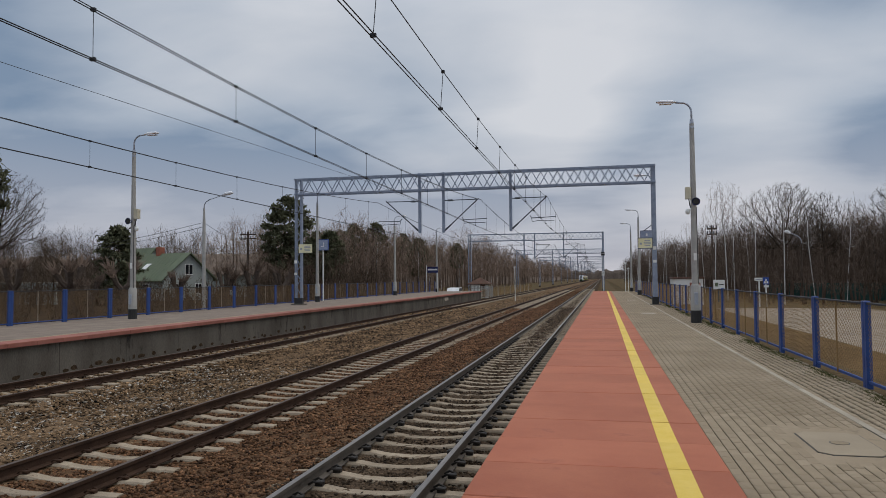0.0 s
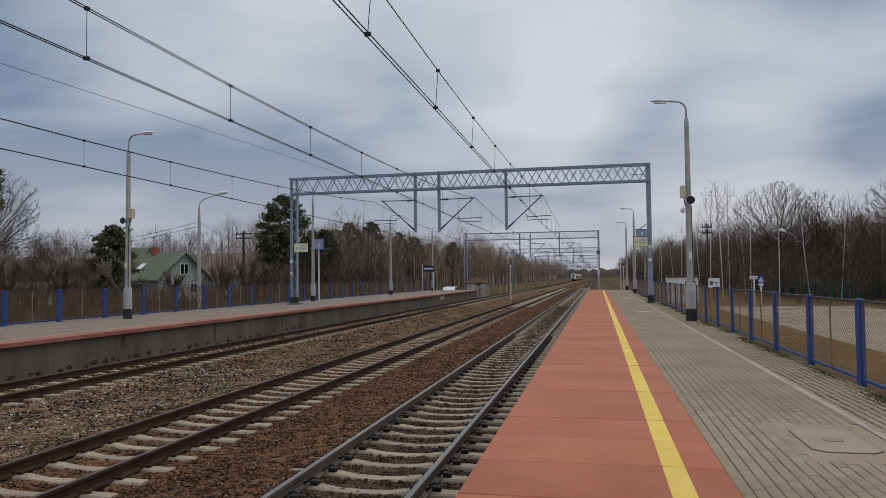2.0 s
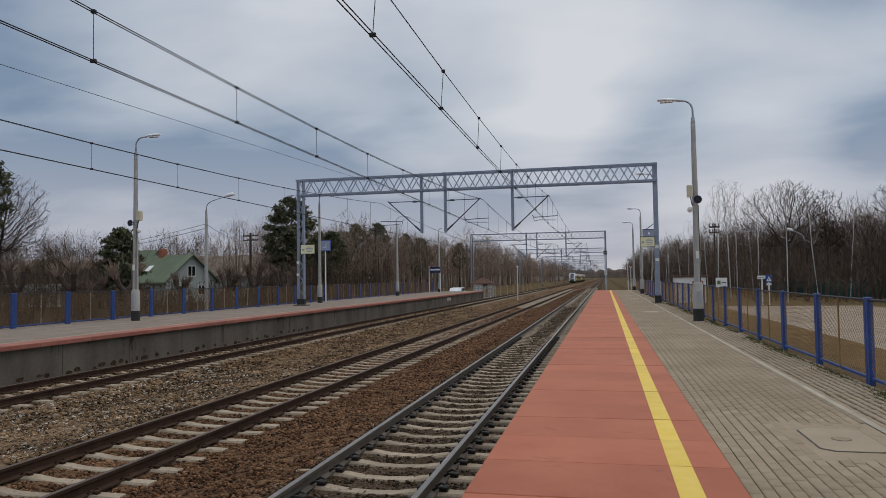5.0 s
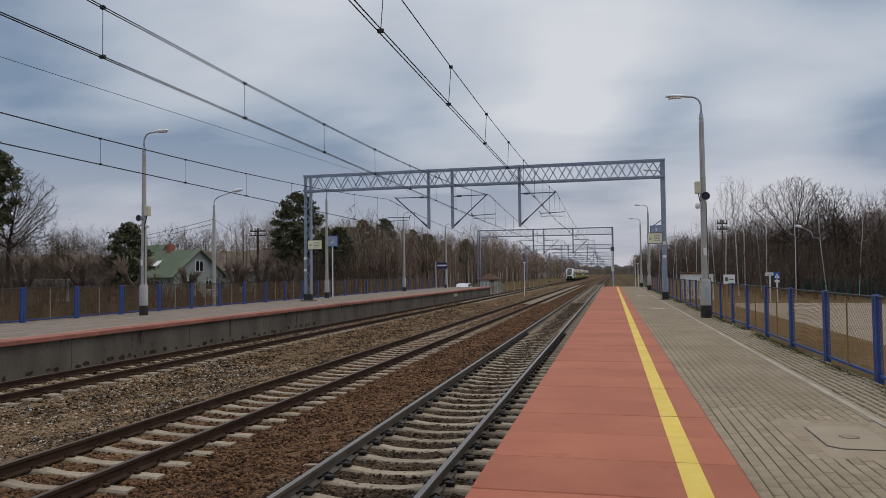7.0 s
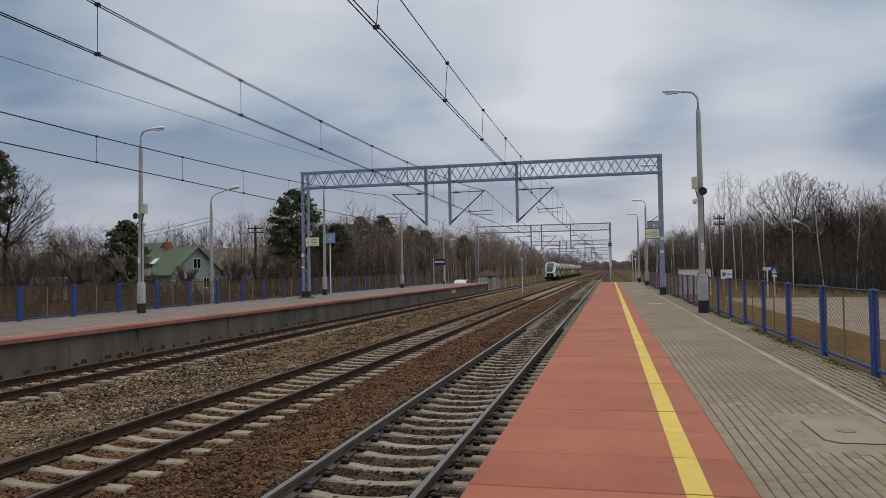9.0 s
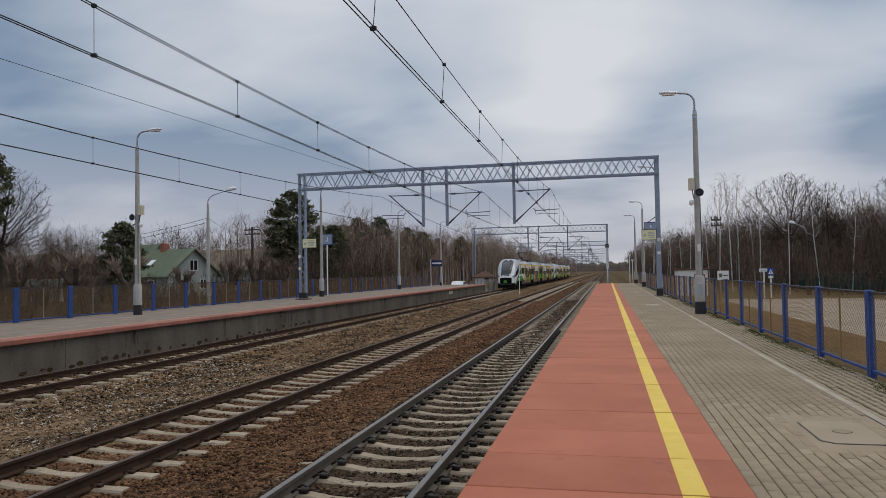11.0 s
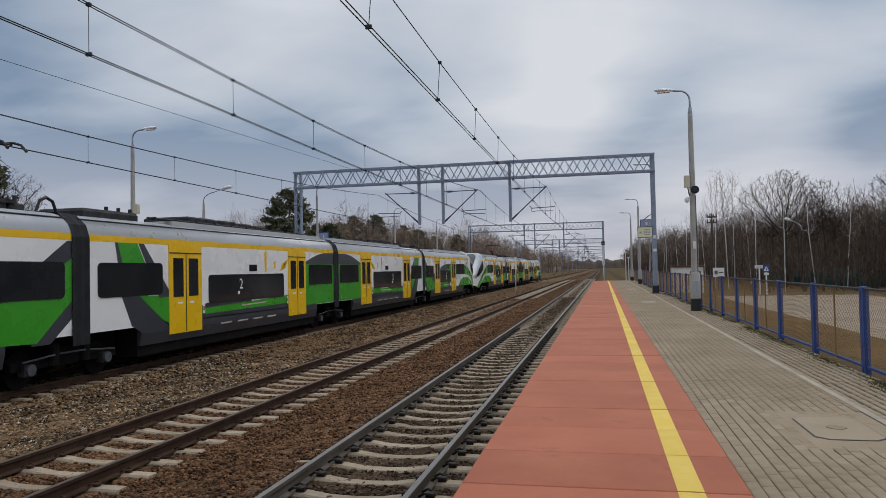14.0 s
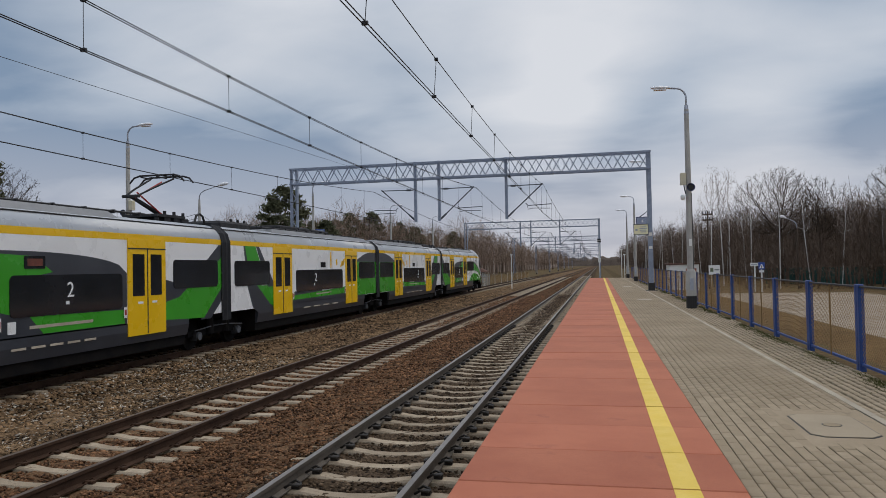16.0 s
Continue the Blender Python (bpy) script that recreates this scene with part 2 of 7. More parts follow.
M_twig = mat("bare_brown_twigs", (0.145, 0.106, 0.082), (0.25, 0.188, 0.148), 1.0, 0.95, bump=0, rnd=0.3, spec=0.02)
M_birch = mat("white_birch_bark", (0.56, 0.54, 0.51), (0.7, 0.68, 0.65), 3, 0.9, bump=0.2, fine=20, spot=(0.1, 0.085, 0.075), spot_scale=5, spot_at=0.53, stretch=(1, 1, 2.5))
M_birch_twig = mat("pale_birch_twigs", (0.2, 0.16, 0.14), (0.31, 0.255, 0.225), 1, 0.95, bump=0, rnd=0.2, spec=0.02)
M_needle = mat("dark_pine_needles", (0.08, 0.083, 0.05), (0.135, 0.138, 0.084), 0.8, 0.9, bump=0, island=0.4, spec=0.02)
M_brush = mat("dead_undergrowth", (0.17, 0.122, 0.092), (0.32, 0.238, 0.184), 0.3, 0.95, bump=0, island=0.4, spec=0.02)
M_far = mat("distant_brown_woods", (0.15, 0.118, 0.096), (0.23, 0.185, 0.155), 0.09, 1.0, bump=0.6, fine=1.2, grain=0.5, stretch=(1, 1, 0.4), spec=0.02)
M_roof_green = mat("green_sheet_roof", (0.095, 0.12, 0.066), (0.135, 0.163, 0.096), 0.8, 0.7, bump=0.2, fine=12)
M_house = mat("pale_house_render", (0.3, 0.33, 0.31), (0.38, 0.41, 0.385), 0.8, 0.9, bump=0.1, fine=30)
M_brick = mat("red_brick", (0.28, 0.09, 0.055), (0.36, 0.13, 0.08), 3, 0.9, bump=0.3)
M_glass_dark = mat("dark_window_glass", (0.012, 0.014, 0.017), (0.02, 0.022, 0.026), 1, 0.08, bump=0, grain=0.02)
M_cream = mat("cream_plastic", (0.55, 0.5, 0.36), (0.62, 0.57, 0.43), 3, 0.6, bump=0.03, grain=0.05)
M_screen = mat("tinted_windscreen", (0.028, 0.032, 0.036), (0.04, 0.044, 0.05), 1, 0.1, bump=0, grain=0.02)
M_red_old = mat("weathered_red_concrete", (0.26, 0.095, 0.07), (0.35, 0.145, 0.11), 1.1, 0.85, bump=0.1, fine=90, grain=0.15, rnd=0.1, spec=0.25)
M_paving_old = mat("dull_brown_grey_paving", (0.19, 0.15, 0.118), (0.27, 0.218, 0.175), 1.4, 0.9, bump=0.15, fine=60, grain=0.2, spec=0.15)
M_mesh_old = mat("rust_brown_mesh", (0.105, 0.063, 0.029), (0.18, 0.11, 0.05), 1.2, 0.8, bump=0.1)
M_litter = mat("dark_leaf_litter", (0.04, 0.027, 0.017), (0.075, 0.052, 0.033), 0.6, 0.95, bump=0.5, fine=14, grain=0.5, spec=0.02)
M_weed = mat("olive_moss", (0.06, 0.07, 0.022), (0.11, 0.105, 0.04), 2, 0.95, bump=0, island=0.4, spec=0.02)
M_bank = mat("orange_brown_earth", (0.095, 0.058, 0.028), (0.165, 0.104, 0.05), 0.5, 0.95, bump=0.4, fine=12, grain=0.35, spec=0.02)
M_fairing = mat("grey_roof_sheet", (0.2, 0.205, 0.215), (0.27, 0.275, 0.285), 1.2, 0.55, metal=0.2, bump=0.03, grain=0.08)
M_kerb_tan = mat("tan_concrete_lid", (0.29, 0.232, 0.158), (0.35, 0.282, 0.195), 2, 0.9, fine=110, grain=0.12)
M_tile = mat("dull_brown_tiles", (0.1, 0.06, 0.045), (0.15, 0.09, 0.07), 2, 0.9, bump=0.3, fine=14, spec=0.1)
M_teal = mat("green_net_fence", (0.02, 0.06, 0.05), (0.03, 0.085, 0.068), 1, 0.8, bump=0.1)
M_white_paint = mat("white_train_paint", (0.8, 0.805, 0.81), (0.86, 0.865, 0.87), 0.8, 0.28, bump=0.01, grain=0.03, spot=(0.7, 0.69, 0.67), spot_scale=1.5)
M_green = mat("green_train_paint", (0.04, 0.3, 0.018), (0.048, 0.335, 0.024), 0.8, 0.28, bump=0.01, grain=0.04)
M_yellow = mat("yellow_train_paint", (0.84, 0.5, 0.006), (0.88, 0.54, 0.012), 0.8, 0.28, bump=0.01, grain=0.03)
M_anth = mat("anthracite_train_paint", (0.034, 0.038, 0.048), (0.05, 0.054, 0.066), 0.8, 0.35, bump=0.02, grain=0.08, spot=(0.085, 0.078, 0.07), spot_scale=1.2, spot_at=0.64)
M_silver = mat("silver_train_paint", (0.37, 0.39, 0.42), (0.43, 0.455, 0.49), 0.7, 0.3, metal=0.2, bump=0.01, grain=0.04)
# near-black tone for bogies, wheels, underframe and the nose's lower front
M_under = mat("near_black_underframe", (0.005, 0.005, 0.006), (0.014, 0.012, 0.011), 3, 0.9, bump=0.2, spec=0.1)
M_bellows = mat("dark_rubber_bellows", (0.016, 0.017, 0.02), (0.028, 0.029, 0.033), 3, 0.8, bump=0.2, spec=0.2)
M_roofkit = mat("dark_roof_equipment", (0.02, 0.02, 0.022), (0.055, 0.055, 0.058), 3, 0.75, metal=0.1, bump=0.1, spec=0.2)
M_red_arm = mat("red_pantograph_arm", (0.35, 0.03, 0.03), (0.42, 0.05, 0.04), 3, 0.5, bump=0.02)
M_clear = mat("clear_lamp_lens", (0.2, 0.21, 0.22), (0.28, 0.29, 0.3), 2, 0.12, bump=0)
M_lit = bpy.data.materials.new("lit_headlamp")
M_lit.use_nodes = True
M_lit.node_tree.nodes["Principled BSDF"].inputs["Emission Color"].default_value = (1, 0.95, 0.85, 1)
M_lit.node_tree.nodes["Principled BSDF"].inputs["Emission Strength"].default_value = 0.9
M_orange = mat("orange_display", (0.1, 0.03, 0.02), (0.18, 0.05, 0.03), 9, 0.4, bump=0)


# ---- mesh helpers ----
class Build:
    def __init__(self):
        self.v, self.f = [], []

    def add(self, verts, faces):
        n = len(self.v)
        self.v += [tuple(p) for p in verts]
        self.f += [tuple(i + n for i in q) for q in faces]
        return self

    def box(self, x0, x1, y0, y1, z0, z1, c=0.0):
        if c:
            return self.chamfered(x0, x1, y0, y1, z0, z1, c)
        return self.add([(x0, y0, z0), (x1, y0, z0), (x1, y1, z0), (x0, y1, z0), (x0, y0, z1), (x1, y0, z1), (x1, y1, z1), (x0, y1, z1)],
                        [(3, 2, 1, 0), (4, 5, 6, 7), (0, 1, 5, 4), (1, 2, 6, 5), (2, 3, 7, 6), (3, 0, 4, 7)])

    def chamfered(self, x0, x1, y0, y1, z0, z1, c):
        # upper edges and corners rounded off by c
        return self.add([(x0, y0, z0), (x1, y0, z0), (x1, y1, z0), (x0, y1, z0), (x0, y0, z1 - c), (x1, y0, z1 - c), (x1, y1, z1 - c), (x0, y1, z1 - c),
                         (x0 + c, y0 + c, z1), (x1 - c, y0 + c, z1), (x1 - c, y1 - c, z1), (x0 + c, y1 - c, z1)],
                        [(3, 2, 1, 0), (0, 1, 5, 4), (1, 2, 6, 5), (2, 3, 7, 6), (3, 0, 4, 7), (4, 5, 9, 8), (5, 6, 10, 9), (6, 7, 11, 10), (7, 4, 8, 11), (8, 9, 10, 11)])

    def tube(self, p, q, r0, r1=None, n=8, caps=True):
        return self.path([p, q], [r0, r0 if r1 is None else r1], n, caps)

    def path(self, pts, radii, n=8, caps=True):
        pts = [Vector(p) for p in pts]
        base = len(self.v)
        side = None
        for i, p in enumerate(pts):
            d = (pts[min(i + 1, len(pts) - 1)] - pts[max(i - 1, 0)]).normalized()
            if side is None:
                side = d.orthogonal().normalized()
            else:
                side = (side - d * side.dot(d)).normalized()
            up = d.cross(side)
            r = radii[i] if isinstance(radii, (list, tuple)) else radii
            for k in range(n):
                a = 2 * math.pi * (k + 0.5) / n
                w = p + (side * math.cos(a) + up * math.sin(a)) * r
                self.v.append((w.x, w.y, w.z))
        for i in range(len(pts) - 1):
            for k in range(n):
                a, b = base + i * n + k, base + i * n + (k + 1) % n
                self.f.append((a, b, b + n, a + n))
        if caps:
            self.f.append(tuple(base + k for k in reversed(range(n))))
            self.f.append(tuple(base + (len(pts) - 1) * n + k for k in range(n)))
        return self

    def extrude(self, poly, y0, y1):
        # poly: (x, z) corners, run along y
        n = len(poly)
        self.add([(x, y0, z) for x, z in poly] + [(x, y1, z) for x, z in poly],
                 [tuple(range(n)), tuple(reversed(range(n, 2 * n)))] + [(i, i + n, (i + 1) % n + n, (i + 1) % n) for i in range(n)])
        return self

    def mesh(self, name, material, smooth=False):
        me = bpy.data.meshes.new(name)
        me.from_pydata(self.v, [], self.f)
        for m in material if isinstance(material, (list, tuple)) else [material]:
            me.materials.append(m)
        if smooth:
            me.polygons.foreach_set("use_smooth", [True] * len(me.polygons))
        me.update()
        return me


def part(name, built, material, parent=None, label="", smooth=False, at=None):
    me = built.mesh(name, material, smooth) if isinstance(built, Build) else built
    ob = new(name, me)
    if parent is not None:
        ob.parent = parent
    if at is not None:
        ob.matrix_basis = at
    return tagged(ob, label)


def thing(name, label, category, group="", m=None, kind=""):
    ob = new(name)
    if m is not None:
        ob.matrix_basis = m
    return tagged(ob, label, category, group, kind)


def single(name, built, material, label, category="", group="", kind="", smooth=False, at=None):
    return tagged(part(name, built, material, None, label, smooth, at), label, category, group, kind)


def from_arrays(name, verts, faces, material):
    me = bpy.data.meshes.new(name)
    nf, k = faces.shape
    me.vertices.add(len(verts)); me.vertices.foreach_set("co", verts.astype(np.float32).ravel())
    me.loops.add(nf * k); me.loops.foreach_set("vertex_index", faces.astype(np.int32).ravel())
    me.polygons.add(nf); me.polygons.foreach_set("loop_start", np.arange(0, nf * k, k, dtype=np.int32))
    me.materials.append(material)
    me.update(calc_edges=True)
    return me


# ---- the setting: ground, road, platforms ----
T1, T2, T3 = -2.75, -6.94, -13.45      # track centres
Z1, Z2, Z3 = 0.0, -0.08, -0.13         # rail heads
EDGE, RED_END, KERB, FENCE, HP = -1.03, 0.99, 2.66, 3.65, 0.724
EDGE_L, FENCE_L = -15.15, -21.3
PLAT_END, PLAT_END_L = 86.5, 92.0


def ground_sheet():
    xs = [-3000, -400, -120, -60, -40, -26, -22.4, -21.6, -17, -15.3, -1.0, 3.0, 4.0, 6, 10, 16, 26, 40, 60, 120, 400, 3000]
    ys = [-300, -60, -20, 0, 10, 20, 30, 40, 50, 60, 70, 80, 86, 92, 98, 110, 130, 160, 200, 260, 340, 500, 800, 1400, 3000]
    b = Build()
    for y in ys:
        for x in xs:
            out = x < -21 or x > 3.2
            z = (0.12 if out else -0.75)
            if y > 88 and not out:
                z = -0.72 + (0.25 if x > -0.6 or x < -17 else 0)
            if x < -40 or x > 26:
                z += 0.12 * noise.noise((x * 0.03, y * 0.03, 0))
            b.v.append((x, y, z))
    n = len(xs)
    b.f = [(j * n + i, j * n + i + 1, (j + 1) * n + i + 1, (j + 1) * n + i) for j in range(len(ys) - 1) for i in range(n - 1)]
    single("ground", b, M_ground, "brown earth with dry grass and moss patches", "ground", kind="structure")


ground_sheet()
road = Build()
road.box(7.5, 16.5, -30, 52, 0.02, 0.165)
single("road", road, M_road, "pale sandy station road behind the fence", "road", kind="structure")

single("garden_soil", Build().box(-130, -21.95, -20, 96, 0.02, 0.17), M_litter, "dark leaf litter and bare garden soil", "ground", kind="structure")

single("earth_bank", Build().box(4.25, 7.45, -20, 84, 0.02, 0.17), M_bank, "orange brown bare earth between fence and road", "ground", kind="structure")

BED = [(-15.2, -0.46), (-14.9, -0.36), (-14.25, -0.335), (-12.7, -0.345), (-12.0, -0.37), (-11.2, -0.5), (-9.4, -0.43), (-8.6, -0.31),
       (-7.8, -0.29), (-6.94, -0.325), (-6.1, -0.30), (-5.72, -0.29), (-5.3, -0.27), (-4.4, -0.2), (-3.8, -0.16), (-3.45, -0.215),
       (-2.75, -0.23), (-2.1, -0.215), (-1.5, -0.24), (-0.95, -0.3)]


def bed_z(x):
    return np.interp(x, [p[0] for p in BED], [p[1] for p in BED])


def ballast_bed(name, x0, x1, step, material, label):
    xs = np.arange(x0, x1 + 1e-6, step)
    ys = np.concatenate([np.arange(-12, 36, 0.16), np.arange(36, 110, 1.0), [110, 140, 180, 260, 400, 700, 1200]])
    gx, gy = np.meshgrid(xs, ys)
    rough = np.where(gy < 36, 0.018, 0.0) * np.random.RandomState(3).randn(*gx.shape)
    wide = 0.03 * np.sin(gy * 0.31 + gx * 1.7) * np.sin(gy * 0.13 - gx)
    gz = bed_z(gx) + np.clip(rough, -0.03, 0.022) + np.where((gx > -12) & (gx < -8.7), wide, 0)
    nx = len(xs)
    i, j = np.meshgrid(np.arange(nx - 1), np.arange(len(ys) - 1))
    a = (j * nx + i).ravel()
    ob = new(name, from_arrays(name, np.stack([gx, gy, gz], -1).reshape(-1, 3), np.stack([a, a + 1, a + nx + 1, a + nx], 1), material))
    return tagged(ob, label, "ballast", kind="structure")


ballast_bed("ballast_bed_grey", -15.2, -7.36, 0.16, M_ballast_grey, "tan grey crushed stone ballast bed")
ballast_bed("ballast_bed_brown", -7.36, -3.84, 0.16, M_ballast, "rusty brown crushed stone ballast bed")
ballast_bed("ballast_bed_dark", -3.84, -0.96, 0.16, M_ballast_dark, "dark oily crushed stone ballast bed")


def stones(name, count, x0, x1, y0, y1, size, material, label, seed, power=2.0, over=0.04):
    rs = np.random.RandomState(seed)
    x = rs.uniform(x0, x1, count)
    y = y0 + (y1 - y0) * rs.uniform(0, 1, count) ** power
    keep = np.ones(count, bool)
    for t in (T1, T2, T3):   # keep the rails clear
        keep &= (abs(abs(x - t) - 0.7535) > 0.1)
    for t, ph in ((T1, 7.674), (T2, 8.337), (T3, 8.0)):   # and the sleepers' tops
        on = (abs(x - t) < 1.2) & (abs((y - ph + 0.3) % 0.604 - 0.3) < 0.1)
        keep &= ~on | (rs.uniform(0, 1, count) < over)
    x, y = x[keep], y[keep]
    n = len(x)
    s = rs.uniform(size * 0.55, size * 1.25, n) * (1 + 0.03 * np.clip(y - 10, 0, 60))
    base = np.array([(1, 0, 0), (-1, 0, 0), (0, 1, 0), (0, -1, 0), (0, 0, 1), (0, 0, -1)], float)
    v = base[None] * s[:, None, None] * rs.uniform(0.45, 1.35, (n, 6, 1)) + rs.uniform(-0.25, 0.25, (n, 6, 3)) * s[:, None, None]
    q = rs.randn(n, 4); q /= np.linalg.norm(q, axis=1)[:, None]
    w, a, b, c = q.T
    R = np.stack([1 - 2 * (b * b + c * c), 2 * (a * b - c * w), 2 * (a * c + b * w), 2 * (a * b + c * w), 1 - 2 * (a * a + c * c), 2 * (b * c - a * w),
                  2 * (a * c - b * w), 2 * (b * c + a * w), 1 - 2 * (a * a + b * b)], 1).reshape(n, 3, 3)
    v = np.einsum("nij,nkj->nki", R, v) * (1, 1, 0.68)
    v += np.stack([x, y, bed_z(x) + s * 0.25], 1)[:, None]
    f = np.array([(0, 2, 4), (2, 1, 4), (1, 3, 4), (3, 0, 4), (2, 0, 5), (1, 2, 5), (3, 1, 5), (0, 3, 5)])
    f = (f[None] + 6 * np.arange(n)[:, None, None]).reshape(-1, 3)
    return tagged(new(name, from_arrays(name, v.reshape(-1, 3), f, material)), label, "ballast", kind="stuff")


stones("ballast_stones", 56000, -8.0, -3.75, 5.0, 62, 0.032, M_stone_brown, "loose rusty brown ballast stones", 11)
stones("ballast_stones", 34000, -3.9, -1.0, 5.0, 62, 0.03, M_stone_dark, "dark oily ballast stones between the rails", 13)
stones("ballast_stones", 3200, -12.4, -8.6, 8.5, 21, 0.036, M_stone_pale, "scattered pale ballast stones", 15, 2.2)
stones("ballast_stones", 11000, -8.0, -3.75, 56, 150, 0.013, M_stone_brown, "loose rusty brown ballast stones", 16, 1.3, 0.12)
stones("ballast_stones", 12000, -3.9, -1.0, 54, 150, 0.015, M_stone_dark, "dark oily ballast stones between the rails", 17, 1.3, 0.8)
stones("ballast_stones", 9000, -15.0, -7.7, 58, 150, 0.014, M_stone_grey, "loose tan and grey ballast stones", 18, 1.3, 0.8)
stones("ballast_stones", 76000, -15.0, -7.7, 9.0, 66, 0.038, M_stone_grey, "loose tan and grey ballast stones", 12)


def rail_profile(x, top):
    h = [(0.036, 0), (0.036, -0.036), (0.009, -0.05), (0.009, -0.138), (0.075, -0.158), (0.075, -0.172)]
    pts = h + [(-a, b) for a, b in reversed(h)]
    return [(x + a, top - 0.004 + b) for a, b in reversed(pts)]


SLEEPER = Build()
prof = [(-1.23, 0.0), (-1.2, 0.004), (-0.95, 0.008), (-0.55, 0.006), (-0.3, -0.03), (0, -0.04), (0.3, -0.03), (0.55, 0.006), (0.95, 0.008), (1.2, 0.004), (1.23, 0.0)]
nn = len(prof)
ring = []
for x, z in prof:
    e = 0.02 if abs(x) < 1.21 else 0.035
    ring += [(x, -0.13, z - 0.19), (x, -0.105 + e * 0.3, z - 0.025), (x, -0.08, z), (x, 0.08, z), (x, 0.105 - e * 0.3, z - 0.025), (x, 0.13, z - 0.19)]
SLEEPER.add(ring, [(i * 6 + k, i * 6 + 6 + k, i * 6 + 7 + k, i * 6 + k + 1) for i in range(nn - 1) for k in range(5)] + [tuple(range(6)), tuple((nn - 1) * 6 + k for k in reversed(range(6)))])
SLEEPER_ME = SLEEPER.mesh("sleeper", M_sleeper)
CLIP = Build()
CLIP.path([(-0.05, -0.06, 0.02), (0.0, -0.065, 0.05), (0.06, -0.04, 0.035), (0.07, 0.0, 0.03), (0.06, 0.04, 0.035), (0.0, 0.065, 0.05), (-0.05, 0.06, 0.02)], 0.012, 6)
CLIP.box(0.0, 0.075, -0.03, 0.03, 0.0, 0.045, 0.012)
CLIP_ME = CLIP.mesh("rail_clip", M_clip)
CLIP_RUST_ME = CLIP.mesh("rail_clip", M_rail_side)


def track(cx, top, phase, near, label, side, head):
    tr = thing("railway_track", label, "railway track", "parallel railway tracks", pose(cx, 0, top), kind="structure")
    for sgn in (-1, 1):
        rail = part("rail", Build().extrude(rail_profile(sgn * 0.7535, 0), -12, 1200), side, tr)
        part("running_surface", Build().box(sgn * 0.7535 - 0.033, sgn * 0.7535 + 0.033, -12, 1200, -0.006, 0.0), head, rail, "worn top of the rail head")
    ys = [phase + 0.604 * i for i in range(-20, 600)]
    near_ys = [y for y in ys if 3 < y < near]
    for y in near_ys:
        part("sleeper", SLEEPER_ME, None, tr, at=pose(0, y, -0.176))
    rest = [y for y in ys if y <= 3 or near <= y < 160]
    me = Build()
    for y in rest:
        me.add([(p[0], p[1] + y, p[2] - 0.176) for p in SLEEPER.v], SLEEPER.f)
    tagged(part("sleepers_beyond", me, M_sleeper, tr), "concrete sleepers", kind="stuff")
    for y in near_ys[:44]:
        for sgn in (-1, 1):
            for s2 in (-1, 1):
                part("rail_clip", CLIP_ME if side is M_rail_grey else CLIP_RUST_ME, None, tr, at=pose(sgn * 0.7535 + s2 * 0.085, y, -0.176 + 0.01, rz=0 if s2 > 0 else 180) @ Matrix.Scale(1.3 if side is M_rail_grey else 0.95, 4))


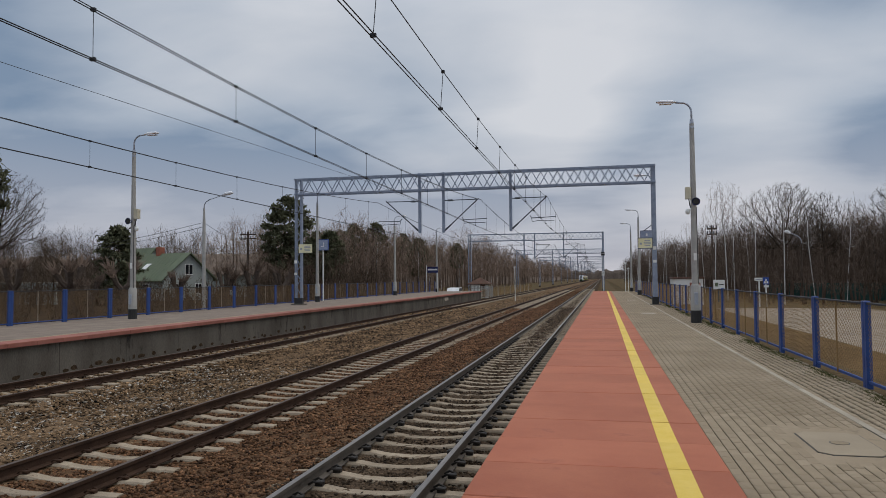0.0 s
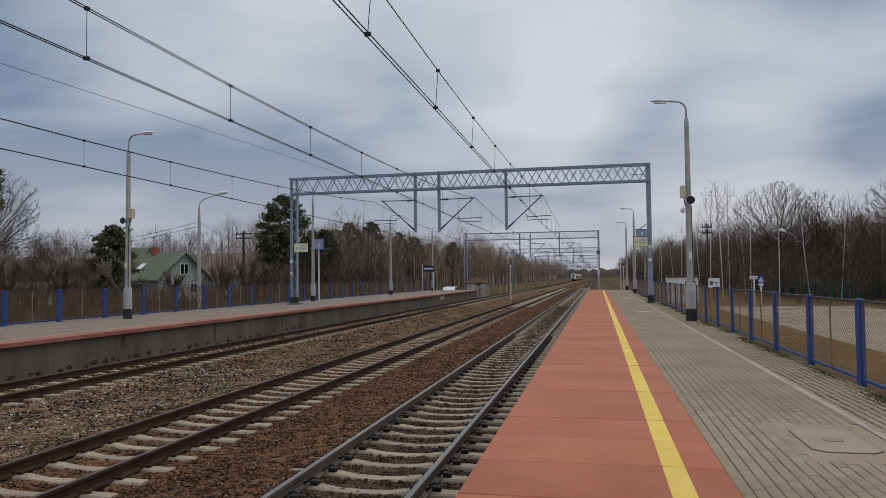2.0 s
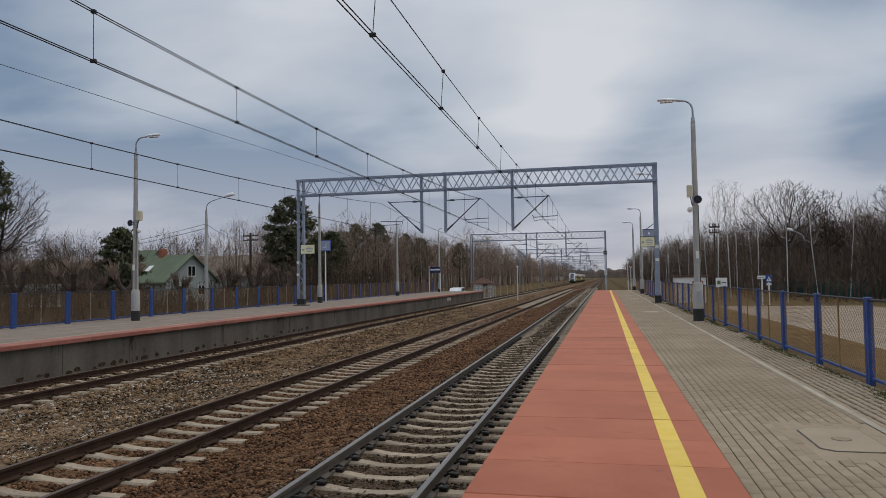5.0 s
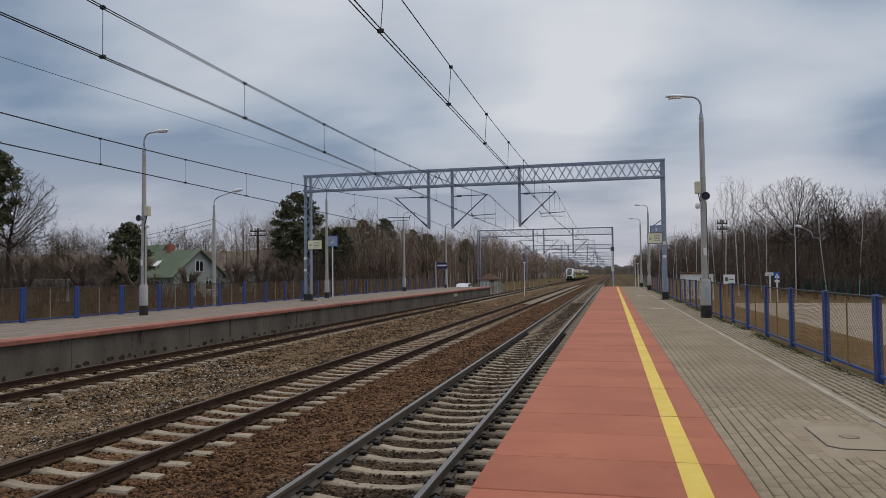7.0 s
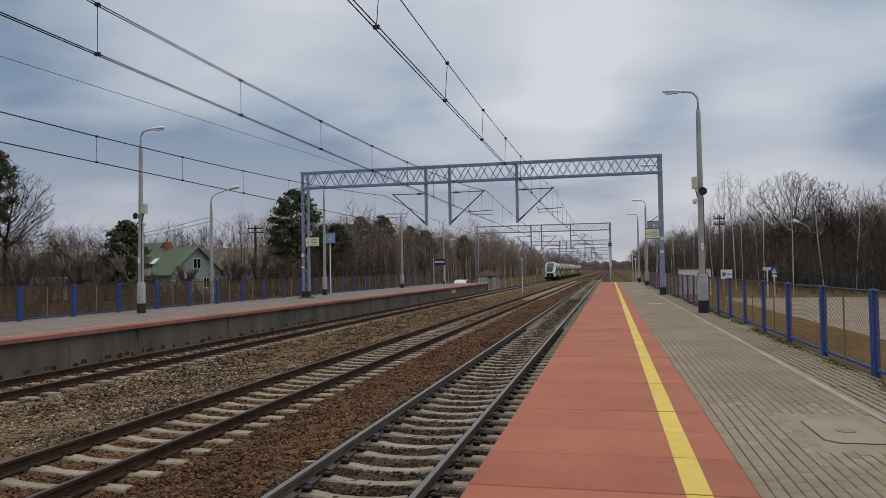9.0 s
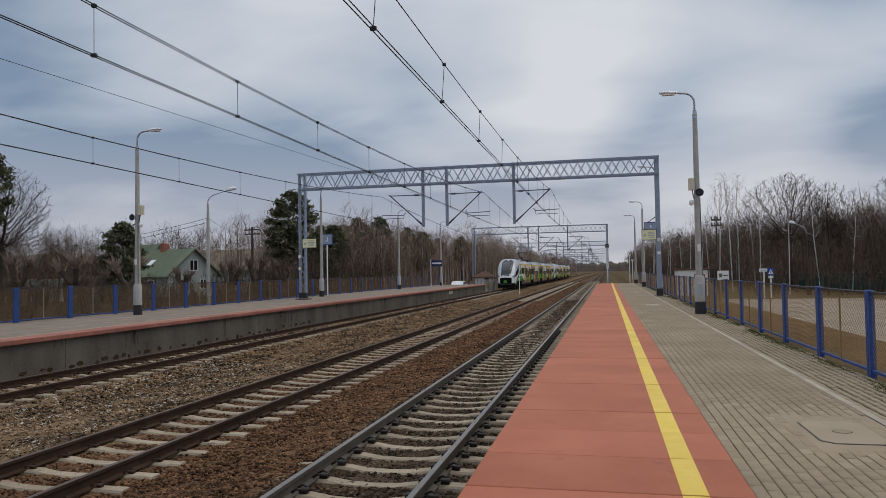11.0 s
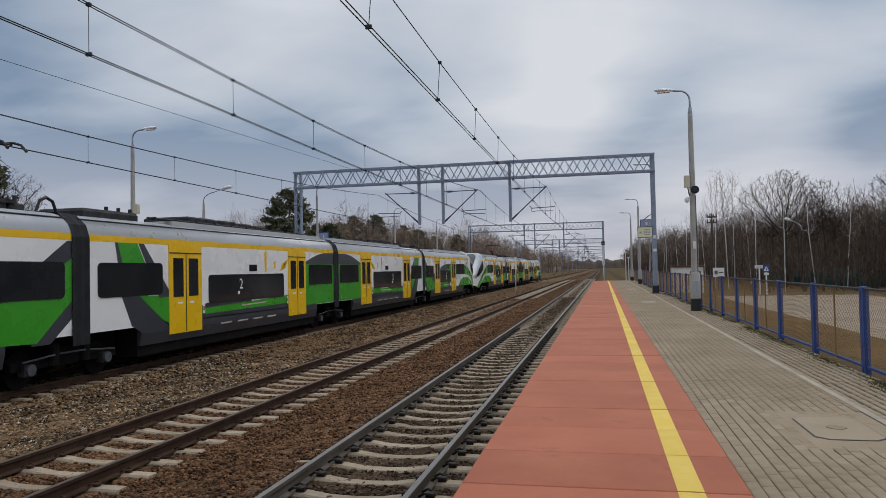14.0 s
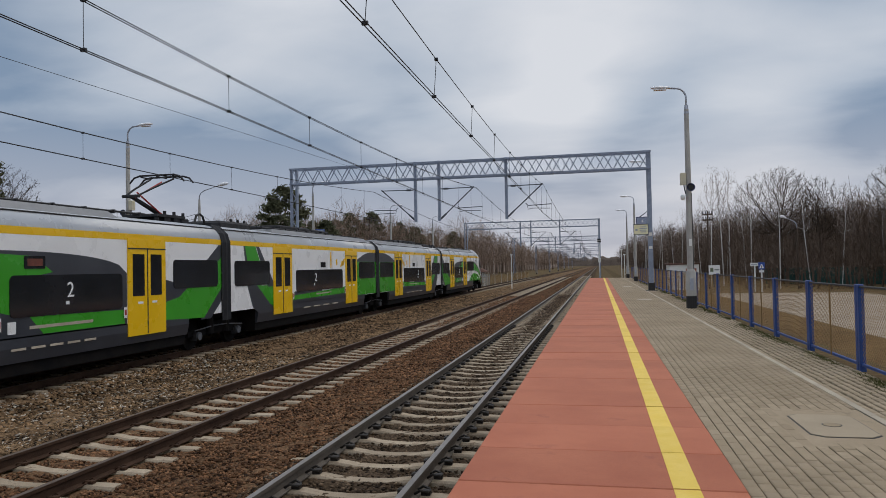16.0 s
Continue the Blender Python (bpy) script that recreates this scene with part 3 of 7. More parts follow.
def platform_right():
    p = thing("platform_right", "station platform with red edge slabs and grey pavers", "platform", kind="structure")
    b = Build().box(EDGE + 0.18, FENCE + 0.5, -14, PLAT_END, -0.8, HP - 0.03)
    part("platform_core", b, M_joint, p, "joint bed beneath the pavers")
    part("platform_face", Build().box(EDGE + 0.1, EDGE + 0.176, -14, PLAT_END, -0.8, HP - 0.13), M_wall, p, "stained concrete face")
    sp = 0.993
    slab = Build().box(EDGE, RED_END - 0.001, 0.004, sp - 0.004, HP - 0.13, HP, 0.006).mesh("edge_slab", M_red)
    line = Build().box(0.5, 0.68, 0.008, sp - 0.008, HP - 0.01, HP + 0.003).mesh("yellow_line", M_yellow_line)
    y = 6.265 - 20 * sp
    rs = random.Random(5)
    while y < PLAT_END - 0.6:
        s = part("edge_slab", slab, None, p, at=pose(0, y, rs.uniform(-0.003, 0.002)))
        part("yellow_line", line, None, s)
        y += sp
    # pavers: long joints run with the platform
    w, l, g = 0.1, 0.2, 0.008
    pav = Build().box(g / 2, w - g / 2, 0.0015, l - 0.0015, HP - 0.06, HP - 0.002, 0.004)
    pav_me = pav.mesh("paver", M_paver)
    xs = [RED_END - 0.002 + i * w for i in range(16)] + [KERB + 0.062 + i * w for i in range(9)]
    near, rest, verge = [], [], []
    for i, x in enumerate(xs):
        y = -6.0 + (0.1 if i % 2 else 0)
        while y < PLAT_END - 0.3:
            in_hatch = 1.74 < x + 0.05 < 2.6 and 6.75 < y + 0.1 < 8.25
            if not in_hatch:
                (verge if x > KERB else near if 6.2 < y < 8.9 and len(near) < 300 else rest).append((x, y))
            y += l
    for x, y in near:
        part("paver", pav_me, None, p, at=pose(x, y, rs.uniform(-0.003, 0.002)))
    cut = Build().box(0.0025, 0.0545, 0.0015, l - 0.0015, HP - 0.06, HP - 0.002, 0.004)
    cuts = [(RED_END + 1.6, -6.0 + l * k) for k in range(int((PLAT_END + 5.7) / l)) if not 6.6 < -6.0 + l * k < 8.3]
    worn = Build().box(0.017, w - 0.017, 0.002, l - 0.002, HP - 0.06, HP - 0.004, 0.006)
    for one, spots, drop, label in ((pav, rest, 0.003, "tan grey concrete pavers"), (cut, cuts, 0.003, "narrow cut pavers beside the kerb strip"), (worn, verge, 0.009, "worn pavers with wide mossy joints")):
        v, f, o = np.array(one.v), np.array(one.f), np.array(spots)
        z = np.random.RandomState(4).uniform(-drop, 0.002, len(o))
        V = v[None] + np.concatenate([o, z[:, None]], 1)[:, None]
        F = f[None] + len(v) * np.arange(len(o))[:, None, None]
        ob = new("pavers_beyond", from_arrays("pavers_beyond", V.reshape(-1, 3), F.reshape(-1, 4), M_paver))
        ob.parent = p
        tagged(ob, label, kind="stuff")
    kerb = Build().box(KERB - 0.012, KERB + 0.068, 0.003, 0.997, HP - 0.1, HP + 0.0005, 0.002).mesh("kerb_stone", M_kerb_strip)
    for i in range(-6, int(PLAT_END)):
        part("kerb_stone", kerb, None, p, at=pose(0, i, 0))
    part("edge_verge", Build().box(FENCE - 0.12, FENCE + 0.45, -14, PLAT_END, HP - 0.08, HP - 0.02), M_ground, p, "mossy earth strip under the fence")
    # cable chamber lid with its round plug
    hatch = thing("chamber_cover", "square concrete chamber cover set in the pavers", "manhole cover", m=pose(2.16, 7.52, HP))
    def octagon(a, c, k, z0, z1):
        ring = [(-a + k, -c), (a - k, -c), (a, -c + k), (a, c - k), (a - k, c), (-a + k, c), (-a, c - k), (-a, -c + k)]
        return Build().add([(x, y, z) for z in (z0, z1) for x, y in ring], [(7, 6, 5, 4, 3, 2, 1, 0), tuple(range(8, 16))] + [(i, (i + 1) % 8, (i + 1) % 8 + 8, i + 8) for i in range(8)])
    part("cover_slab", octagon(0.288, 0.492, 0.1, -0.06, 0.003), M_kerb_tan, hatch)
    part("cover_frame", Build().box(-0.5, 0.47, -0.86, 0.82, -0.08, -0.0045), M_paver, hatch, "concrete surround")
    part("joint_gap", octagon(0.3, 0.507, 0.103, -0.07, -0.0015), M_black, hatch, "dark open joint")
    part("plug_gap", Build().tube((0, 0, -0.05), (0, 0, 0.0045), 0.088, n=20), M_black, hatch, "dark ring round the plug")
    part("plug", Build().tube((0, 0, -0.05), (0, 0, 0.006), 0.078, n=20), M_paver, hatch, "small round plug")
    for hy in (33.0, 52.0):
        c = thing("chamber_cover", "small concrete chamber cover set in the pavers", "manhole cover", m=pose(1.95, hy, HP))
        part("cover_slab", Build().box(-0.3, 0.3, -0.4, 0.4, -0.05, 0.006, 0.008), M_kerb, c)


def platform_left():
    p = thing("platform_left", "station platform with red edge and stained concrete wall", "platform", kind="structure")
    part("platform_core", Build().box(FENCE_L - 0.6, EDGE_L - 0.14, -14, PLAT_END_L, -0.8, HP - 0.06), M_wall, p, "stained concrete wall")
    sp = 1.0
    slab = Build().box(EDGE_L - 0.75, EDGE_L, 0.004, sp - 0.004, HP - 0.12, HP, 0.008).mesh("edge_slab", M_red_old)
    pale = Build().box(EDGE_L - 0.95, EDGE_L - 0.756, 0.004, sp - 0.004, HP - 0.1, HP, 0.004).mesh("pale_strip", M_paver)
    for i in range(-12, int(PLAT_END_L)):
        part("edge_slab", slab, None, p, at=pose(0, i, 0))
        part("pale_strip", pale, None, p, at=pose(0, i, 0))
    part("paved_surface", Build().box(FENCE_L - 0.5, EDGE_L - 0.956, -14, PLAT_END_L, HP - 0.1, HP - 0.004), M_paving_old, p, "dull paved surface")
    part("number_marking", Build().box(EDGE_L - 0.138, EDGE_L - 0.132, 70.0, 71.8, 0.15, 0.48), M_kerb, p, "faded white marking on the wall")
    # broken patches low on the wall
    rs = random.Random(31)
    y = 11.0
    while y < 36:
        c, hh, ww = rs.uniform(-0.3, -0.14), rs.uniform(0.035, 0.1), rs.uniform(0.06, 0.2)
        ring = [(y + ww * math.cos(k * 0.785) * rs.uniform(0.6, 1.2), c + hh * math.sin(k * 0.785) * rs.uniform(0.6, 1.3)) for k in range(8)]
        q = Build().add([(EDGE_L - 0.15, a, z) for a, z in ring] + [(EDGE_L - 0.136, a, z) for a, z in ring], [tuple(range(8, 16))] + [(i, (i + 1) % 8, (i + 1) % 8 + 8, i + 8) for i in range(8)])
        part("broken_patch", q, M_litter, p, "dark broken patch in the concrete")
        y += rs.uniform(0.25, 0.9)
    joint = Build().box(EDGE_L - 0.142, EDGE_L - 0.132, -0.012, 0.012, -0.5, HP - 0.15).mesh("wall_joint", M_wall)
    for i in range(0, 90, 3):
        part("wall_joint", joint, None, p, at=pose(0, i, 0))


# ---- fences ----
def fence_panel_mesh(length, height, pitch=0.075, material=None, wire=0.003):
    b = Build()
    r, d = wire, wire * 0.7
    n = int((length + height) / pitch)
    for k in range(n):
        for sgn in (1, -1):
            s = k * pitch - height
            y0, z0, y1, z1 = s, 0.0, s + height, height
            if y0 < 0:
                z0, y0 = -y0, 0.0
            if y1 > length:
                z1, y1 = z1 - (y1 - length), length
            if z1 - z0 < 0.01:
                continue
            if sgn < 0:
                y0, y1 = length - y0, length - y1
            dy, dz = y1 - y0, z1 - z0
            m = math.hypot(dy, dz)
            ny, nz = -dz / m * r, dy / m * r
            b.add([(-d, y0 + ny, z0 + nz), (-d, y0 - ny, z0 - nz), (-d, y1 - ny, z1 - nz), (-d, y1 + ny, z1 + nz),
                   (d, y0 + ny, z0 + nz), (d, y0 - ny, z0 - nz), (d, y1 - ny, z1 - nz), (d, y1 + ny, z1 + nz)],
                  [(0, 1, 2, 3), (7, 6, 5, 4), (0, 3, 7, 4), (1, 5, 6, 2)])
    return b.mesh("mesh_panel", material or M_fence_mesh)


def fence(x, y0, spacing, count, height, label, group, base, stiff):
    pw = 0.115 if stiff else 0.078
    post = Build().box(-0.04, 0.04, -pw, -0.006, -0.25, height + 0.02, 0.012).box(-0.04, 0.04, 0.006, pw, -0.25, height + 0.02, 0.012).mesh("post", M_blue)
    rail = Build().box(-0.02, 0.02, 0.078, spacing - 0.078, -0.005, 0.025, 0.008).mesh("top_rail", M_black)
    low = Build().box(-0.02, 0.02, 0.078, spacing - 0.078, -0.02, 0.02, 0.006).mesh("bottom_rail", M_blue)
    panel = fence_panel_mesh(spacing - 0.156, height - 0.12, 0.066 if stiff else 0.075, M_mesh_old if stiff else M_fence_mesh, 0.003 if stiff else 0.0019)
    bw = 0.015 if stiff else 0.004
    bar = Build().box(-0.012, 0.012, -bw, bw, 0.08, height - 0.02).mesh("stiffener", M_kerb if stiff else M_fence_mesh)
    f = thing("platform_fence", label, "fence", group, pose(x, y0, base))
    for i in range(count + 1):
        part("post", post, None, f, at=pose(0, i * spacing, 0))
        if i == count:
            break
        part("top_rail", rail, None, f, at=pose(0, i * spacing, height - 0.025))
        part("bottom_rail", low, None, f, at=pose(0, i * spacing, 0.1))
        part("mesh_panel", panel, None, f, at=pose(0, i * spacing + 0.078, 0.1))
        if stiff or i % 3:
            part("stiffener", bar, None, f, at=pose(-0.03, (i + 0.5) * spacing, 0))


fence(FENCE, 11.3 - 2.5 * 5 - 2.505 * 3, 2.505, 37, 1.22, "blue steel fence with tan expanded metal panels", "platform fences", HP - 0.02, False)
fence(FENCE_L, 22.56 - 2.76 * 4, 2.76, 29, 1.3, "blue steel fence with brown mesh panels and pale stiffeners", "platform fences", HP - 0.02, True)


def weeds():
    rs = np.random.RandomState(21)
    n = 26000
    y = 6 + 60 * rs.uniform(0, 1, n) ** 1.5
    clump = np.sin(y * 2.1) + np.sin(y * 0.77 + 1.3) + rs.randn(n) * 0.5
    x = FENCE - 0.17 - np.abs(rs.randn(n)) * 0.14 + 0.1
    keep = clump > 0.1 - (x > FENCE - 0.2)
    x, y = x[keep], y[keep]
    n = len(x)
    h = rs.uniform(0.01, 0.045, n)
    a = rs.uniform(0, 2 * np.pi, n)
    s = np.stack([np.cos(a), np.sin(a), 0 * a], 1) * 0.006
    lean = rs.randn(n, 2) * 0.03
    p = np.stack([x, y, np.full(n, HP - 0.02)], 1)
    t = p + np.stack([lean[:, 0], lean[:, 1], h], 1)
    v = np.stack([p - s, p + s, t + s * 0.2, t - s * 0.2], 1).reshape(-1, 3)
    tagged(new("weeds", from_arrays("weeds", v, np.arange(len(v)).reshape(-1, 4), M_weed)), "low moss and weeds along the fence foot", "weeds", kind="stuff")


weeds()


# ---- platform lamps ----
def platform_lamp(x, y, side, kit, h=7.15):
    # side: +1 when the arm reaches towards +x
    group = "platform lamps"
    lamp = thing("platform_lamp", "concrete lamp post with black foot, white lantern" + (", loudspeaker, camera" if kit else ""), "street lamp", group, pose(x, y, HP))
    part("black_foot", Build().path([(0, 0, -0.05), (0, 0, 0.42)], [0.186, 0.183], 14), M_black, lamp, "black painted foot")
    part("pole_base", Build().path([(0, 0, 0.42), (0, 0, 1.25), (0, 0, 1.34)], [0.178, 0.172, 0.125], 14, False), M_pole, lamp, "thick concrete base", smooth=True)
    part("service_door", Build().box(-0.06, 0.06, -0.182, -0.16, 0.62, 1.05, 0.01), M_galv, lamp, "small metal access door")
    part("pole", Build().path([(0, 0, 1.3), (0, 0, h - 0.2)], [0.122, 0.078], 12, False), M_pole, lamp, smooth=True)
    pts = [(0, 0, h - 0.25), (0, 0, h + 0.2)]
    for k in range(1, 9):
        a = radians(90) * k / 8
        pts.append((side * 0.34 * (1 - math.cos(a)), 0, h + 0.2 + 0.36 * math.sin(a)))
    pts.append((side * 0.55, 0, h + 0.58))
    part("collar", Build().tube((0, 0, h - 0.36), (0, 0, h - 0.05), 0.085, 0.06, 12), M_galv, lamp)
    part("arm", Build().path(pts, 0.034, 8), M_galv, lamp, "bent galvanised pipe", smooth=True)
    b = Build()
    prof = [(0.0, 0.045, 0.04), (0.12, 0.1, 0.07), (0.35, 0.13, 0.085), (0.55, 0.12, 0.075), (0.68, 0.06, 0.04)]
    rings = []
    for px, wy, hz in prof:
        rings += [(side * (0.5 + px), wy * math.cos(a), h + 0.585 + px * 0.05 + (hz if math.sin(a) > 0 else hz * 0.5) * math.sin(a)) for a in [2 * math.pi * k / 12 for k in range(12)]]
    b.add(rings, [(i * 12 + k, i * 12 + (k + 1) % 12, i * 12 + 12 + (k + 1) % 12, i * 12 + 12 + k) for i in range(4) for k in range(12)] + [tuple(range(12)), tuple(48 + k for k in range(12))])
    head = part("lantern", b, M_lamp_head, lamp, "white lantern", smooth=True)
    part("lens", Build().box(min(side * 0.66, side * 1.08), max(side * 0.66, side * 1.08), -0.085, 0.085, h + 0.53, h + 0.57, 0.01), M_lamp_head, head, "milky lens")
    if kit:
        s = side
        part("junction_box", Build().box(min(s * 0.08, s * 0.27), max(s * 0.08, s * 0.27), -0.1, 0.1, 4.3, 4.72, 0.02), M_cream, lamp, "cream plastic box")
        horn = Build().path([(-s * 0.05, -0.1, 4.18), (-s * 0.05, -0.2, 4.18), (-s * 0.05, -0.3, 4.18)], [0.06, 0.085, 0.14], 16, False).path([(-s * 0.05, -0.302, 4.18), (-s * 0.05, -0.2, 4.18), (-s * 0.05, -0.14, 4.18)], [0.138, 0.07, 0.03], 16, False)
        part("loudspeaker", horn, M_navy, lamp, "dark blue horn loudspeaker", smooth=True)
        # black plug in the mouth paints the shade of the hollow horn
        part("horn_throat", Build().path([(-s * 0.05, -0.24, 4.18), (-s * 0.05, -0.298, 4.18)], [0.06, 0.1], 16), M_black, lamp, "black plug painting the shade inside the horn")
        part("conduit", Build().path([(s * 0.15, 0, 4.3), (s * 0.13, -0.05, 4.1), (s * 0.1, -0.05, 3.98)], 0.02, 6), M_black, lamp)
        part("camera_arm", Build().tube((0, 0, 3.95), (s * 0.2, -0.05, 3.9), 0.025), M_sign_white, lamp)
        part("camera_dome", Build().path([(s * 0.2, -0.05, 3.95), (s * 0.2, -0.05, 3.88), (s * 0.2, -0.05, 3.8), (s * 0.2, -0.05, 3.76)], [0.05, 0.085, 0.075, 0.03], 12), M_sign_white, lamp, "white dome camera", smooth=True)
        part("cable", Build().path([(0.09, -0.09, 0.9), (0.085, -0.085, 4.0)], 0.012, 5), M_black, lamp)
        part("sticker", Build().box(-0.05, 0.05, -0.148, -0.13, 2.15, 2.4), M_sign_white, lamp, "small white notice")
    return lamp


for lx, ly, kit in ((3.16, 26.4, True), (3.25, 47.2, False), (3.3, 67.9, False), (3.25, 84.8, False)):
    platform_lamp(lx, ly, -1, kit, 7.45 if ly == 47.2 else 7.15)
for lx, ly, kit in ((-19.7, 27.44, True), (-20.3, 49.5, False), (-20.3, 69.7, False), (-20.0, 87.2, False)):
    platform_lamp(lx, ly, 1, kit, 7.35)


# ---- overhead line ----
STAGGER = {T1: 0.36, T2: 0.26, T3: 0.3}
GANTRIES = [-18.0, 43.6, 105.5, 167.0, 228.0, 290.0, 352.0, 414.0, 476.0, 540.0]


def gantry(y, xl, xr, near):
    g = thing("catenary_gantry", "blue grey steel lattice portal carrying the overhead wires", "gantry", "overhead line gantries", pose(0, y, 0))
    top, bot, d = 8.82, 7.85, 0.32
    base = HP if near else -0.5
    # left lattice mast
    for sx in (-0.19, 0.19):
        part("mast_leg", Build().box(xl + sx - 0.05, xl + sx + 0.05, -0.13, 0.13, base + 0.1, top, 0.01), M_gantry, g)
    zig = Build().box(-0.02, 0.02, -0.03, 0.03, 0, 0.55).mesh("mast_brace", M_gantry)
    k, z = 0, base + 0.7
    while z < top - 0.5:
        part("mast_brace", zig, None, g, at=pose(xl + (-0.15 if k % 2 else 0.15), -0.1, z, 0, -33 if k % 2 == 0 else 33, 0))
        k, z = k + 1, z + 0.46
    part("mast_foot", Build().box(xl - 0.4, xl + 0.4, -0.4, 0.4, base - 0.1, base + 0.08, 0.02), M_wall, g, "concrete mast footing")
    part("black_foot", Build().box(xl - 0.26, xl + 0.26, -0.15, 0.15, base + 0.08, base + 0.45, 0.01), M_black, g, "black painted mast foot")
    # right solid mast
    part("mast", Build().box(xr - 0.13, xr + 0.13, -0.15, 0.15, base + 0.1, top, 0.02), M_gantry, g)
    part("black_foot", Build().box(xr - 0.18, xr + 0.18, -0.2, 0.2, base - 0.05, base + 0.45, 0.02), M_black, g, "black painted mast foot")
    part("mast_foot", Build().box(xr - 0.32, xr + 0.32, -0.35, 0.35, base - 0.3, base + 0.03, 0.02), M_wall, g, "concrete mast footing")
    if near:
        for zz, hh in ((3.9, 0.2), (3.15, 0.16)):
            part("notice", Build().box(xr - 0.1, xr + 0.1, -0.165, -0.152, zz, zz + hh), M_sign_white, g, "small white notice")
            part("notice", Build().box(xl - 0.26, xl - 0.08, -0.145, -0.132, zz - 0.5, zz + hh - 0.5), M_sign_white, g, "small white notice")
    # beam: four chords and zigzag bracing on both faces
    for yy in (-d, d):
        for zz in (top, bot):
            part("beam_chord", Build().box(xl - 0.2, xr + 0.13, yy - 0.04, yy + 0.04, zz - 0.055, zz + 0.055, 0.01), M_gantry, g)
    hgt = top - bot - 0.1
    n = 44 if near else 30
    step = (xr - xl) / n
    ang = math.degrees(math.atan2(step, hgt))
    ln = math.hypot(step, hgt)
    br = Build().box(-0.024, 0.024, -0.016, 0.016, 0, ln).mesh("brace", M_gantry)
    for yy in (-d, d):
        for i in range(n):
            up = (i + (yy > 0)) % 2
            part("brace", br, None, g, at=pose(xl + (i if up else i + 1) * step, yy, bot + 0.05, 0, ang if up else -ang, 0))
    cross = Build().box(-0.03, 0.03, -d, d, -0.03, 0.03).mesh("cross_brace", M_gantry)
    for i in range(0, 9):
        for zz in (top, bot):
            part("cross_brace", cross, None, g, at=pose(xl + (xr - xl) * i / 8, 0, zz))
    # drop tubes and cantilevers
    for dx, tx, side in ((-11.05, T3, -1), (-9.53, T2, 1), (-5.35, T1, 1)):
        part("drop_post", Build().box(dx - 0.085, dx + 0.085, -0.085, 0.085, 5.18, top + 0.12, 0.01), M_gantry, g)
        wx = tx + side * 0.2
        end = dx + side * 2.2
        part("top_stay", Build().tube((dx, 0, 7.18), (end, 0, 7.2), 0.03, n=6), M_tube, g)
        part("insulator", Build().path([(dx + side * 0.25, 0, 7.18), (dx + side * 0.3, 0, 7.18), (dx + side * 0.55, 0, 7.18), (dx + side * 0.6, 0, 7.18)], [0.03, 0.065, 0.065, 0.03], 8), M_tube, g, "ribbed insulator")
        part("bracket_tube", Build().tube((dx, 0, 5.25), (end, 0, 7.25), 0.038, n=6), M_tube, g)
        part("insulator", Build().path([(dx + side * 0.1, 0, 5.34), (dx + side * 0.45, 0, 5.66)], [0.065, 0.06], 8), M_tube, g, "ribbed insulator")
        part("registration_arm", Build().path([(dx + side * 1.15, 0, 6.1), (dx + side * 1.3, 0, 5.95), (dx + side * 2.7, 0, 6.0)], 0.025, 6), M_tube, g)
        part("steady_arm", Build().path([(dx + side * 1.25, 0, 5.95), (dx + side * 1.3, 0, 5.72), (dx + side * 1.6, 0, 5.78), (dx + side * 2.6, 0, 5.74)], 0.02, 6), M_tube, g)
    return g


for i, gy in enumerate(GANTRIES[1:]):
    gantry(gy, -19.15, 3.0 if i == 0 else 0.2, i == 0)


